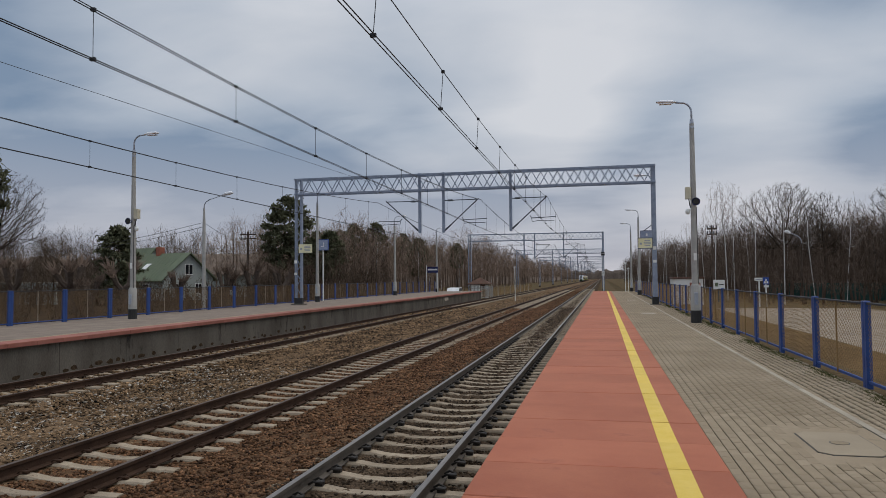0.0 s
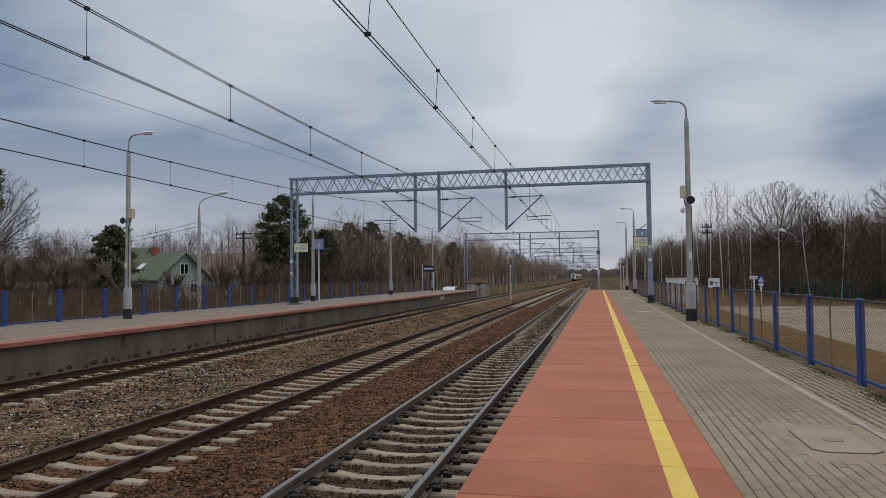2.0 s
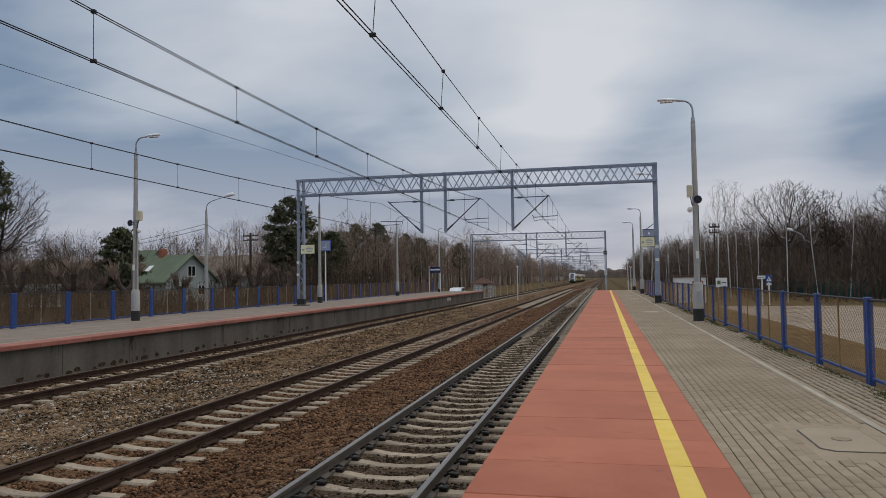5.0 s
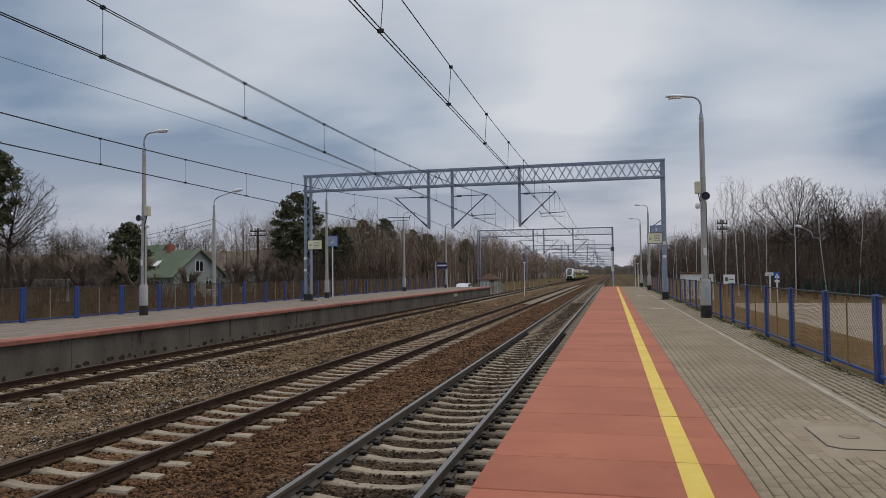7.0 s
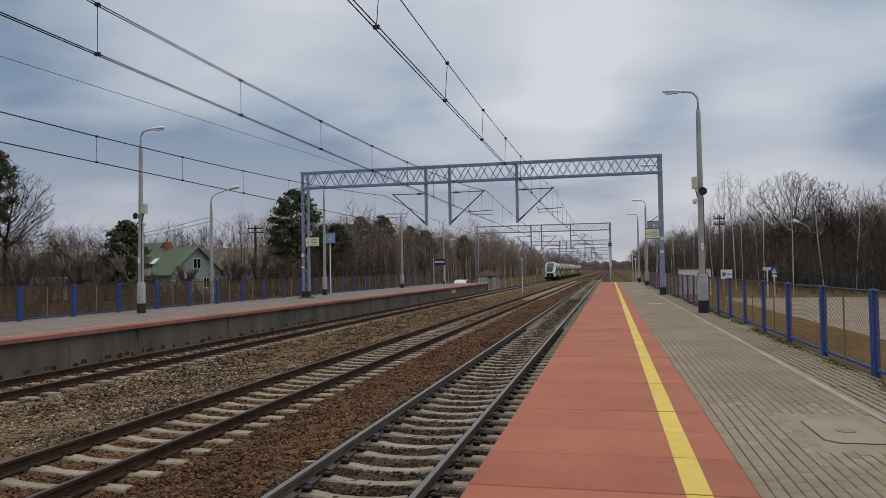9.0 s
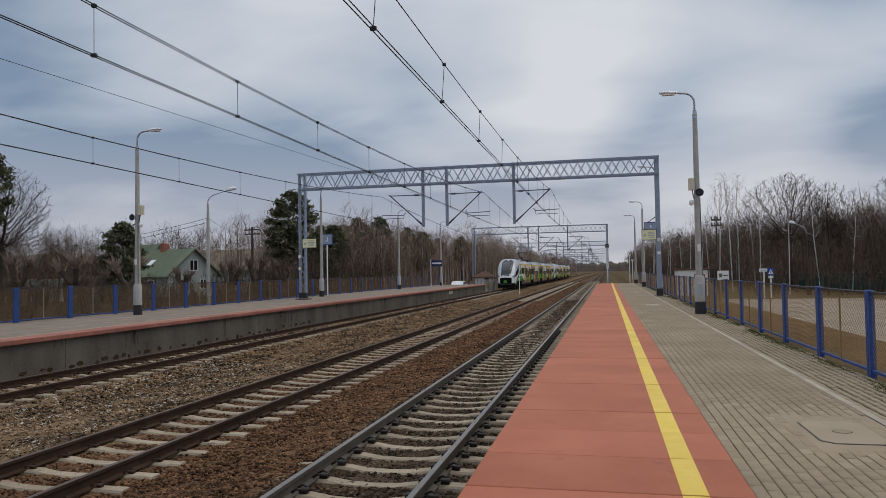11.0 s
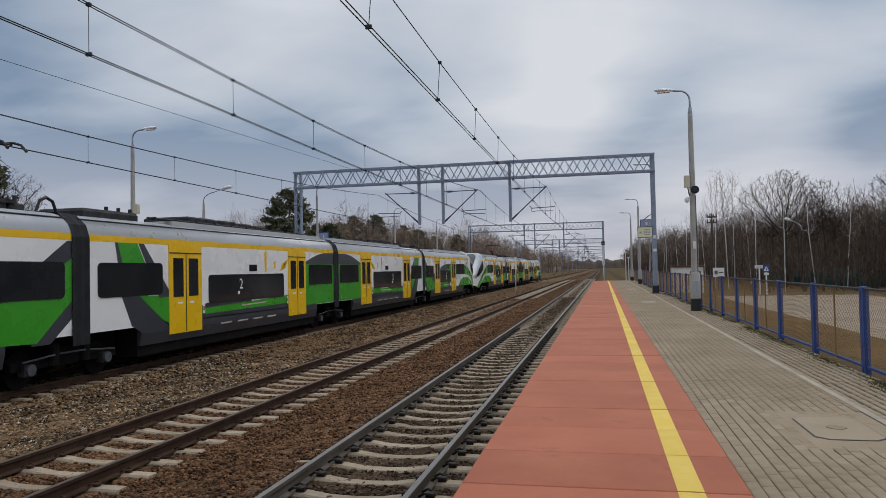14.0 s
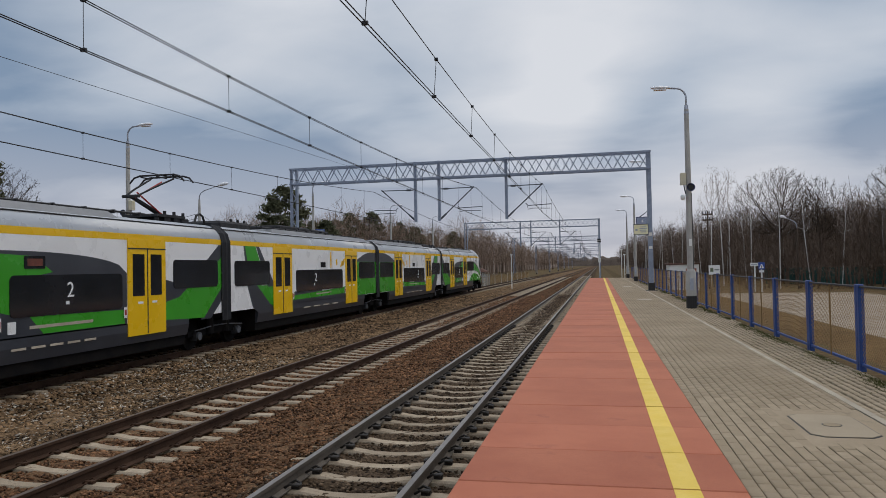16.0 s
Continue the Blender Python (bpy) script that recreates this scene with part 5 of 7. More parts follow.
def nose(parent, flip, lamp_m):
    ss = [16.8 + 0.05 * i for i in range(94)]
    aa = [-1 + 2 * i / 72 for i in range(73)]
    b = Build()
    b.v = [flip(nose_point(s, a)) for s in ss for a in aa]
    n = len(aa)
    for i in range(len(ss) - 1):
        for j in range(n - 1):
            b.f.append((i * n + j, i * n + j + 1, (i + 1) * n + j + 1, (i + 1) * n + j))
    b.f.append(tuple((len(ss) - 1) * n + j for j in range(n)))
    if flip((0, 1, 0))[1] > 2:
        b.f = [tuple(reversed(f)) for f in b.f]
    shell = part("nose_shell", b, M_white_paint, parent, "rounded white driver's cab", smooth=True)

    def patch(name, s0, s1, a0, a1, out, material, label, cut=None):
        q = Build()
        ns, na = (60, 48) if name == "hood" else (30, 16)
        for i in range(ns + 1):
            for j in range(na + 1):
                u, v = i / ns, j / na
                lo, hi = cut(u) if cut else (a0, a1)
                q.v.append(flip(nose_point(s0 + (s1 - s0) * u, lo + (hi - lo) * v, out)))
        for i in range(ns):
            for j in range(na):
                f = (i * (na + 1) + j, i * (na + 1) + j + 1, (i + 1) * (na + 1) + j + 1, (i + 1) * (na + 1) + j)
                q.f.append(f if flip((0, 1, 0))[1] < 2 else f[::-1])
        return part(name, q, material, shell, label, smooth=True)

    def across(s, z):
        # how far round the section the height z lies
        w, zt = half_of(s), top_of(s)
        zm = min(3.05, zt * 0.752)
        if z > zm:
            return 0.62 * (1 - math.asin(min(1, ((z - zm) / (zt - zm)) ** (1 / 0.88))) / (math.pi / 2))
        zb = float(np.interp(s, [19.1, 19.85, 20.4, 20.9, 21.65], [1.1, 0.69, 0.62, 0.82, 0.85]))
        return min(1.0, 0.62 + 0.38 * (zm - z) / (zm - zb))

    silver = lambda s: float(np.interp(s, [16.8, 18.2, 18.4, 18.95, 19.95, 20.6, 21.45], [3.48, 3.42, 3.3, 3.1, 2.5, 1.85, 1.68]))
    span = lambda s0, s1, u: s0 + (s1 - s0) * u
    patch("hood", 16.8, 21.44, 0, 0, 0.014, M_silver, "silver hood over the cab", lambda u: (-across(span(16.8, 21.44, u), silver(span(16.8, 21.44, u))), across(span(16.8, 21.44, u), silver(span(16.8, 21.44, u)))))
    for sg in (-1, 1):
        def band(s0, s1, top, low, sg=sg):
            def cut(u):
                s = span(s0, s1, u)
                hi, lo = across(s, top(s)), across(s, low(s))
                return (hi, lo) if sg > 0 else (-lo, -hi)
            return cut
        arc = lambda t: (lambda s: smooth_arc(t, s))
        patch("stripe", 16.8, 18.2, 0, 0, 0.016, M_yellow, "yellow stripe", band(16.8, 18.2, silver, lambda s: silver(s) - 0.13))
        patch("grey_arc", 16.8, 20.6, 0, 0, 0.008, M_anth, "anthracite arc", band(16.8, 20.6, arc(ARC_OUT), arc(ARC_WHITE)))
        patch("green_arc", 16.8, 20.5, 0, 0, 0.014, M_green, "bright green arc", band(16.8, 20.5, arc(ARC_GREEN), arc(ARC_WHITE)))
        patch("maker_mark", 17.05, 17.5, 0, 0, 0.022, M_print_white, "pale slanted mark", band(17.05, 17.5, lambda s: 1.46 - 0.12 * (s - 17.05) / 0.45, lambda s: 1.36 - 0.16 * (s - 17.05) / 0.45))
        patch("green_bow", 16.8, 19.25, 0, 0, 0.01, M_green, "bright green bow", band(16.8, 19.25, arc(ARC_INNER), lambda s: 0.2))
    wide_at = lambda u: (0.155 + 0.02 * u) * min(1, math.sqrt(u * 4 + 0.03))
    round_top = lambda u: (-wide_at(u), wide_at(u))
    patch("windscreen_frame", 18.17, 20.62, 0, 0, 0.022, M_black, "black rubber windscreen surround", lambda u: (-1.1 * wide_at(u) - 0.004, 1.1 * wide_at(u) + 0.004))
    patch("windscreen", 18.25, 20.55, 0, 0, 0.03, M_screen, "large grey raked windscreen", round_top)
    patch("front_mask", 20.57, 21.44, 0, 0, 0.033, M_black, "dark mask below the windscreen", lambda u: (-0.18 - 0.05 * u, 0.18 + 0.05 * u))

    patch("white_mark", 21.08, 21.36, 0.13, 0.21, 0.042, M_sign_white, "small white square mark")
    patch("dark_emblem", 21.16, 21.28, 0.15, 0.19, 0.046, M_print, "dark emblem")
    for k in range(5):
        patch("lettering_bar", 21.28, 21.35, -0.16 + 0.05 * k, -0.125 + 0.05 * k, 0.04, M_print_white, "pale number bars")

    for sg in (-1, 1):
        def side_glass(u, sg=sg):
            s = 17.97 + (20.62 - 17.97) * u
            hi = across(s, float(np.interp(s, [17.97, 18.02, 18.1, 18.29, 18.5, 18.95, 19.95, 20.62], [2.95, 3.12, 3.25, 3.34, 3.32, 3.12, 2.54, 1.95])))
            lo = across(s, float(np.interp(s, [17.97, 18.02, 18.15, 18.4, 18.8, 20.45, 20.62], [2.85, 2.65, 2.49, 2.36, 2.2, 1.7, 1.78])))
            return (hi, lo) if sg > 0 else (-lo, -hi)
        patch("cab_side_window", 17.97, 20.62, 0, 0, 0.024, M_glass_dark, "dark swept cab side window", side_glass)

        def lamp_glass(u, sg=sg):
            s = 20.66 + (21.42 - 20.66) * u
            hi, lo = across(s, 2.0 - 0.2 * u), across(s, 1.6)
            return (hi, lo) if sg > 0 else (-lo, -hi)
        patch("headlight", 20.66, 21.42, 0, 0, 0.03, M_clear, "clear headlight cluster", lamp_glass)
        q = Build().box(min(sg * 0.8, sg * 0.965), max(sg * 0.8, sg * 0.965), 0.15, 0.5, 0.85, 1.5, 0.04)
        q.v = [flip(p) for p in q.v]
        part("bumper_horn", q, M_white_paint, shell, "white front fairing")
        q = Build().tube((0.72 * sg, 0.3, 1.72), (0.72 * sg, 0.16, 1.72), 0.045, n=12)
        q.v = [flip(p) for p in q.v]
        part("headlamp", q, lamp_m, shell, "small round headlamp")
    # a black block fills the open front recess; its shade is plain colour
    for name, bx, mm, lb in (("coupler_box", (-0.28, 0.12, 0.0, 0.3, 0.86, 1.24, 0.05), M_green, "green coupler cover"), ("front_apron", (-0.8, 0.8, 0.185, 0.6, 0.7, 1.6, 0.0), M_under, "black block filling the open recess, shade put into its colour"), ("snow_plough", (-1.15, 1.15, 0.35, 0.9, 0.2, 0.84, 0.0), M_under, "black plough below the front"), ("front_sill", (-0.8, 0.8, 0.12, 0.4, 0.66, 0.78, 0.03), M_anth, "dark grey sill"),
                             ("lettering_bar", (-0.42, 0.15, 0.14, 0.22, 1.63, 1.71, 0.0), M_print_white, "pale number bars")):
        q = Build().box(*bx)
        q.v = [flip(p) for p in q.v]
        part(name, q, mm, shell, lb)
    q = Build().tube((0, U_GAP - 18.5, 3.9), (0, U_GAP - 18.54, 4.0), 0.06, n=10)
    q.v = [flip(p) for p in q.v]
    part("top_lamp", q, lamp_m, shell, "small top lamp")
    wip = Build().path([flip(nose_point(20.5, 0.03, 0.045)), flip(nose_point(19.5, 0.17, 0.045))], 0.015, 5)
    part("wiper", wip, M_black, shell, "black wiper")


BODY = [(1.34, 0.58), (HW, 0.95), (HW, 3.3), (1.415, 3.45), (1.38, 3.58), (1.31, 3.72), (1.2, 3.83), (1.05, 3.92), (0.88, 3.97), (0.5, 4.01), (0, 4.03)]


def coach(unit, y0, y1, flip, low_from, low_to):
    # the shell between y0 and y1; the skirt runs from low_from to low_to
    half = BODY[1:]
    ring = [(x, z) for x, z in half] + [(-x, z) for x, z in reversed(half[:-1])]
    ring[0], ring[-1] = (HW, 1.1), (-HW, 1.1)
    b = Build()
    b.v = [flip((x, y, z)) for y in (y0, y1) for x, z in ring]
    n = len(ring)
    b.f = [(i, i + 1, i + 1 + n, i + n) for i in range(n - 1)] + [tuple(range(n)), tuple(range(2 * n - 1, n - 1, -1)), (0, n, 2 * n - 1, n - 1)]
    me = b.mesh("car_body", [M_white_paint, M_silver])
    me.polygons.foreach_set("material_index", [1 if 2 <= i < n - 3 else 0 for i in range(len(b.f))])
    me.polygons.foreach_set("use_smooth", [2 <= i < n - 3 for i in range(len(b.f))])
    body = part("car_body", me, None, unit, "white car body with silver roof")
    # box carried down to 0.3 m to block light below the car
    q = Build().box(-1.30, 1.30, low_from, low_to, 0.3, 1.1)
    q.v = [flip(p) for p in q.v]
    part("underframe", q, M_under, body, "black underframe box, lowered to block light below the car")
    for sg in (-1, 1):
        q = Build()
        q.v = [flip((sg * x, y, z)) for y in (low_from, low_to) for x, z in ((1.36, 0.58), (HW + 0.003, 0.9), (HW + 0.003, 1.13), (1.3, 1.13), (1.3, 0.58))]
        q.f = [(i, (i + 1) % 5, (i + 1) % 5 + 5, i + 5) for i in range(5)] + [(4, 3, 2, 1, 0), (5, 6, 7, 8, 9)]
        part("skirt", q, M_anth, body, "anthracite lower skirt")
    return body


def side_poly(body, name, pts, layer, material, flip, label=""):
    for sg in (-1, 1):
        x = sg * (HW + 0.003 * layer)
        b = Build()
        b.v = [flip((x, y, z)) for y, z in pts] + [flip((x - sg * 0.02, y, z)) for y, z in pts]
        n = len(pts)
        b.f = [tuple(range(n)), tuple(reversed(range(n, 2 * n)))] + [(i, i + n, (i + 1) % n + n, (i + 1) % n) for i in range(n)]
        part(name, b, material, body, label)


def rounded(y0, y1, z0, z1, r=0.12):
    out = []
    for cx, cz, a0 in ((y1 - r, z1 - r, 0), (y0 + r, z1 - r, 90), (y0 + r, z0 + r, 180), (y1 - r, z0 + r, 270)):
        out += [(cx + r * math.cos(radians(a0 + k * 30)), cz + r * math.sin(radians(a0 + k * 30))) for k in range(4)]
    return out


def saloon_window(body, y0, y1, z0, z1, flip):
    for sg in (-1, 1):
        x = sg * (HW + 0.021)
        pts = rounded(y0, y1, z0, z1)
        n = len(pts)
        b = Build()
        b.v = [flip((x, y, z)) for y, z in pts] + [flip((x - sg * 0.03, y, z)) for y, z in pts]
        b.f = [tuple(range(n)), tuple(reversed(range(n, 2 * n)))] + [(i, i + n, (i + 1) % n + n, (i + 1) % n) for i in range(n)]
        w = part("window", b, M_glass_dark, body, "dark tinted window band")


def door(body, y0, y1, flip, plate):
    # plate: the door plate stands before y0 (-1) or after y1 (1)
    for sg in (-1, 1):
        x = sg * HW
        b = Build()
        xa, xb = sorted((x, x + sg * 0.024))
        b.box(xa, xb, y0, y1, 0.78, 3.36)
        b.v = [flip(p) for p in b.v]
        d = part("door", b, M_yellow, body, "yellow double sliding door")
        mid = (y0 + y1) / 2
        for a, c in ((y0 + 0.2, mid - 0.14), (mid + 0.14, y1 - 0.2)):
            g = Build().box(*sorted((x + sg * 0.02, x + sg * 0.03)), a, c, 1.83, 2.95)
            g.v = [flip(p) for p in g.v]
            part("door_window", g, M_glass_dark, d, "tall dark pane")
        for a, c in ((mid - 0.42, mid - 0.2), (mid + 0.2, mid + 0.42)):
            g = Build().box(*sorted((x + sg * 0.02, x + sg * 0.028)), a, c, 1.62, 1.68)
            g.v = [flip(p) for p in g.v]
            part("door_sticker", g, M_print_white, d, "pale printed bar")
        by = y1 + 0.05 if plate > 0 else y0 - 0.17
        for k, e, h, mm in ((0, 1.28, 1.56, M_print_white), (1, 1.36, 1.5, M_red_arm)):
            g = Build().box(*sorted((x + sg * 0.018, x + sg * (0.026 + 0.004 * k))), by + 0.02 * k, by + 0.12 - 0.02 * k, e, h)
            g.v = [flip(p) for p in g.v]
            part("door_button", g, mm, d, "white and red door button plate")
        for a, c, e, h in ((mid - 0.018, mid + 0.018, 0.8, 3.1), (y0, y1, 3.08, 3.115)):
            g = Build().box(*sorted((x + sg * 0.02, x + sg * 0.032)), a, c, e, h)
            g.v = [flip(p) for p in g.v]
            part("seal", g, M_black, d, "dark rubber seal")


def bogie(unit, yc, flip):
    b = Build()
    for sg in (-1, 1):
        b.box(sg * 1.0 - 0.08, sg * 1.0 + 0.08, yc - 1.7, yc + 1.7, 0.42, 0.62, 0.03)
        b.tube((sg * 1.1, yc - 0.5, 0.45), (sg * 1.1, yc - 0.5, 0.95), 0.14, n=10)
        b.tube((sg * 1.1, yc + 0.5, 0.45), (sg * 1.1, yc + 0.5, 0.95), 0.14, n=10)
    b.box(-1.1, 1.1, yc - 0.4, yc + 0.4, 0.5, 0.85)
    # solid core added so no light passes through the bogie
    b.box(-0.6, 0.6, yc - 2.4, yc + 2.4, 0.4, 1.08)
    b.v = [flip(p) for p in b.v]
    bg = part("bogie", b, M_under, unit, "near-black bogie frame with an added light-blocking core")
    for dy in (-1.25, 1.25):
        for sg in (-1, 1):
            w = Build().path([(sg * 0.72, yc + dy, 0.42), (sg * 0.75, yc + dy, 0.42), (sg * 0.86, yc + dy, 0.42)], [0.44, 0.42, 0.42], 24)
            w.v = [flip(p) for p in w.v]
            part("wheel", w, M_under, bg, "near-black steel wheel")
            a = Build().box(sg * 1.08 - 0.09, sg * 1.08 + 0.09, yc + dy - 0.16, yc + dy + 0.16, 0.3, 0.56, 0.04)
            a.v = [flip(p) for p in a.v]
            part("axle_box", a, M_roofkit, bg, "dark axle box")
            c = Build().tube((sg * 1.16, yc + dy, 0.43), (sg * 1.22, yc + dy, 0.43), 0.13, n=14)
            c.v = [flip(p) for p in c.v]
            part("axle_cover", c, M_tube, bg, "round dusty axle cover")
    for sg in (-1, 1):
        r = Build().path([(sg * 1.2, yc - 1.5, 0.62), (sg * 1.2, yc - 0.4, 0.7), (sg * 1.2, yc + 0.4, 0.7), (sg * 1.2, yc + 1.5, 0.62)], 0.022, 6)
        r.v = [flip(p) for p in r.v]
        part("brake_pipe", r, M_tube, bg, "dusty pipe along the bogie")


def glyph(text, size):
    cu = bpy.data.curves.new("glyph", "FONT")
    cu.body, cu.size, cu.extrude = text, size, 0.002
    ob = new("glyph", cu)
    bpy.context.view_layer.update()
    me = bpy.data.meshes.new_from_object(ob.evaluated_get(bpy.context.evaluated_depsgraph_get()))
    bpy.data.objects.remove(ob)
    me.materials.append(M_print_white)
    return me


DIGIT = glyph("2", 0.5)


def class_number(body, y, z, flip):
    for sg in (-1, 1):
        p = flip((sg * (HW + 0.026), y, z))
        out = 1 if p[0] > 0 else -1
        part("class_number", DIGIT, None, body, "white figure two", at=pose(*p, 90, 0, 90 * out))


def half_unit(unit, flip, panto, lamp_m):
    G = U_GAP
    s = lambda v: G - v            # car 1 runs from the gangway towards the nose
    c1 = coach(unit, s(16.8), s(0.26), flip, s(14.45), s(2.2))
    nose(unit, flip, lamp_m)
    ss = [16.8 - 0.2 * i for i in range(22)]
    lower = lambda t, q: smooth_arc(t, q)
    # livery of the leading car
    arc_s = [v for v in ss if v > 12.4] + [12.4]
    side_poly(c1, "livery_grey_arc", [(s(v), lower(ARC_OUT, v)) for v in arc_s] + [(s(11.2), 2.9), (s(11.2), 2.1)] + [(s(v), lower(ARC_GREEN, v) - 0.3) for v in reversed(arc_s)], 1, M_anth, flip, "anthracite band")
    side_poly(c1, "livery_green_arc", [(s(v), lower(ARC_GREEN, v)) for v in arc_s] + [(s(11.2), 2.78), (s(11.2), 2.12)] + [(s(v), lower(ARC_WHITE, v)) for v in reversed(arc_s)], 2, M_green, flip, "bright green field")
    in_s = [v for v in ss if v > 12.6] + [12.45]
    side_poly(c1, "livery_green_bow", [(s(v), lower(ARC_INNER, v)) for v in in_s] + [(s(12.45), 1.09), (s(16.8), 1.09)], 1, M_green, flip, "bright green bow")
    bow = [(s(9.3 - 4.2 * k / 14), 2.45 + 0.52 * math.sqrt(max(0, 1 - (k / 14) ** 2.4))) for k in range(15)]
    side_poly(c1, "livery_grey_bow", bow + [(s(5.1), 1.1), (s(9.3), 1.1)], 1, M_anth, flip, "anthracite bow over the window")
    side_poly(c1, "livery_green_band", [(s(8.0), 1.14), (s(5.2), 1.14), (s(5.2), 1.5), (s(8.4), 1.54)], 2, M_green, flip, "green band")
    side_poly(c1, "livery_green_top", [(s(9.3), 2.9), (s(8.3), 2.86), (s(7.7), 2.5), (s(8.4), 2.4), (s(8.9), 1.6), (s(9.3), 1.7)], 2, M_green, flip, "green wedge")
    side_poly(c1, "livery_green_tail", [(s(3.4), 1.1), (s(1.35), 1.02), (s(0.27), 1.92), (s(0.27), 2.9), (s(0.75), 2.62), (s(0.95), 2.1), (s(2.2), 2.0), (s(2.7), 1.72), (s(3.4), 1.6)], 2, M_green, flip, "green tail")
    side_poly(c1, "livery_grey_edge", [(s(1.5), 0.97), (s(0.95), 0.97), (s(0.27), 1.5), (s(0.27), 2.1), (s(0.4), 1.9), (s(1.5), 1.05)], 1, M_anth, flip, "anthracite wedge")
    side_poly(c1, "livery_grey_tip", [(s(3.4), 1.55), (s(2.5), 1.65), (s(2.0), 2.05), (s(2.7), 2.1), (s(3.4), 2.25)], 1, M_anth, flip, "anthracite patch")
    side_poly(c1, "livery_grey_tail", [(s(0.27), 3.3), (s(0.42), 3.3), (s(1.25), 2.75), (s(1.25), 2.5), (s(0.7), 2.5), (s(0.27), 2.8)], 1, M_anth, flip, "anthracite tail")
    side_poly(c1, "livery_stripe", [(s(16.8), 3.32), (s(0.27), 3.32), (s(0.27), 3.48), (s(16.8), 3.5)], 1, M_yellow, flip, "yellow cantrail stripe")
    saloon_window(c1, s(14.9), s(11.4), 2.09, 2.97, flip)
    door(c1, s(11.08), s(9.35), flip, 1)
    saloon_window(c1, s(8.95), s(5.3), 1.54, 2.44, flip)
    door(c1, s(5.08), s(3.4), flip, -1)
    saloon_window(c1, s(3.0), s(0.52), 1.97, 2.81, flip)
    side_poly(c1, "class_mark", [(s(7.32), 1.75), (s(7.22), 1.75), (s(7.22), 1.83), (s(7.32), 1.83)], 9, M_print_white, flip, "small white bars")
    class_number(c1, s(7.3), 1.92, flip)
    side_poly(c1, "lettering_bar", [(s(8.4), 1.27), (s(6.4), 1.27), (s(6.4), 1.34), (s(8.4), 1.34)], 3, M_kerb, flip, "pale lettering bars")
    side_poly(c1, "operator_mark", [(s(12.62), 1.72), (s(12.55), 1.72), (s(12.3), 1.96), (s(12.42), 1.98)], 1, M_anth, flip, "grey emblem")
    side_poly(c1, "operator_mark", [(s(12.85), 1.92), (s(12.6), 1.94), (s(12.45), 2.06), (s(12.5), 1.97), (s(12.2), 2.0), (s(12.5), 1.9)], 2, M_yellow, flip, "small yellow star mark")
    side_poly(c1, "lettering_bar", [(s(12.0), 1.82), (s(11.55), 1.82), (s(11.55), 1.87), (s(12.0), 1.87)], 1, M_kerb, flip, "pale lettering bars")
    side_poly(c1, "lettering_bar", [(s(12.0), 1.72), (s(11.4), 1.72), (s(11.4), 1.78), (s(12.0), 1.78)], 1, M_kerb, flip, "pale lettering bars")
    side_poly(c1, "marker_lamp", rounded(s(16.35), s(15.95), 2.98, 3.1, 0.05), 6, M_clear, flip, "oval marker lamp")
    side_poly(c1, "shell_joint", [(s(16.78), 1.1), (s(16.75), 1.1), (s(16.75), 3.4), (s(16.78), 3.4)], 4, M_black, flip, "dark joint of the cab")
    side_poly(c1, "display_window", rounded(s(8.55), s(7.95), 2.58, 2.86, 0.03), 6, M_glass_dark, flip, "small dark destination window")
    side_poly(c1, "display_text", rounded(s(8.47), s(8.03), 2.64, 2.8, 0.02), 8, M_orange, flip, "dim orange display")
    for k in range(5):
        side_poly(c1, "lettering_bar", [(s(8.9 - 0.55 * k), 0.84), (s(8.5 - 0.55 * k), 0.84), (s(8.5 - 0.55 * k), 0.89), (s(8.9 - 0.55 * k), 0.89)], 3, M_kerb, flip, "pale lettering bars")
    side_poly(c1, "data_plate", rounded(s(9.0), s(8.78), 1.2, 1.46, 0.02), 4, M_print_white, flip, "small pale data plate")
    # second car
    q = lambda v: G + v
    L = U_MID - G
    c2 = coach(unit, q(0.26), q(L - 0.24), flip, q(2.3), q(14.4))
    side_poly(c2, "livery_green_strip", [(q(1.36), 3.32), (q(2.15), 3.32), (q(2.6), 2.6), (q(2.6), 1.9), (q(3.55), 1.9), (q(3.55), 1.1), (q(2.6), 1.5), (q(1.8), 1.95)], 2, M_green, flip, "slanted green strip")
    side_poly(c2, "livery_grey_strip", [(q(1.25), 3.32), (q(1.5), 3.32), (q(1.75), 1.9), (q(3.55), 1.0), (q(3.55), 1.1), (q(3.55), 1.12), (q(1.95), 1.12), (q(1.55), 1.9)], 1, M_anth, flip, "slanted anthracite strip")
    side_poly(c2, "livery_grey_wedge", [(q(1.5), 1.94), (q(2.2), 1.94), (q(3.5), 1.05), (q(3.5), 0.95), (q(2.3), 0.95), (q(1.9), 1.15)], 3, M_anth, flip, "anthracite wedge")
    side_poly(c2, "livery_grey_wedge", [(q(2.2), 3.32), (q(2.42), 3.32), (q(3.6), 2.0), (q(3.6), 1.85), (q(3.1), 1.85)], 3, M_anth, flip, "anthracite wedge")
    side_poly(c2, "livery_green_band", [(q(5.2), 1.24), (q(11.6), 1.3), (q(11.6), 1.62), (q(9.0), 1.52), (q(5.2), 1.42)], 2, M_green, flip, "green band")
    side_poly(c2, "livery_grey_band", [(q(5.2), 1.1), (q(11.6), 1.1), (q(11.6), 1.31), (q(5.2), 1.26)], 1, M_anth, flip, "anthracite band")
    side_poly(c2, "livery_grey_panel", [(q(5.2), 1.40), (q(8.5), 1.5), (q(8.5), 1.6), (q(5.6), 1.58), (q(5.2), 1.5)], 1, M_anth, flip, "anthracite panel under the window")
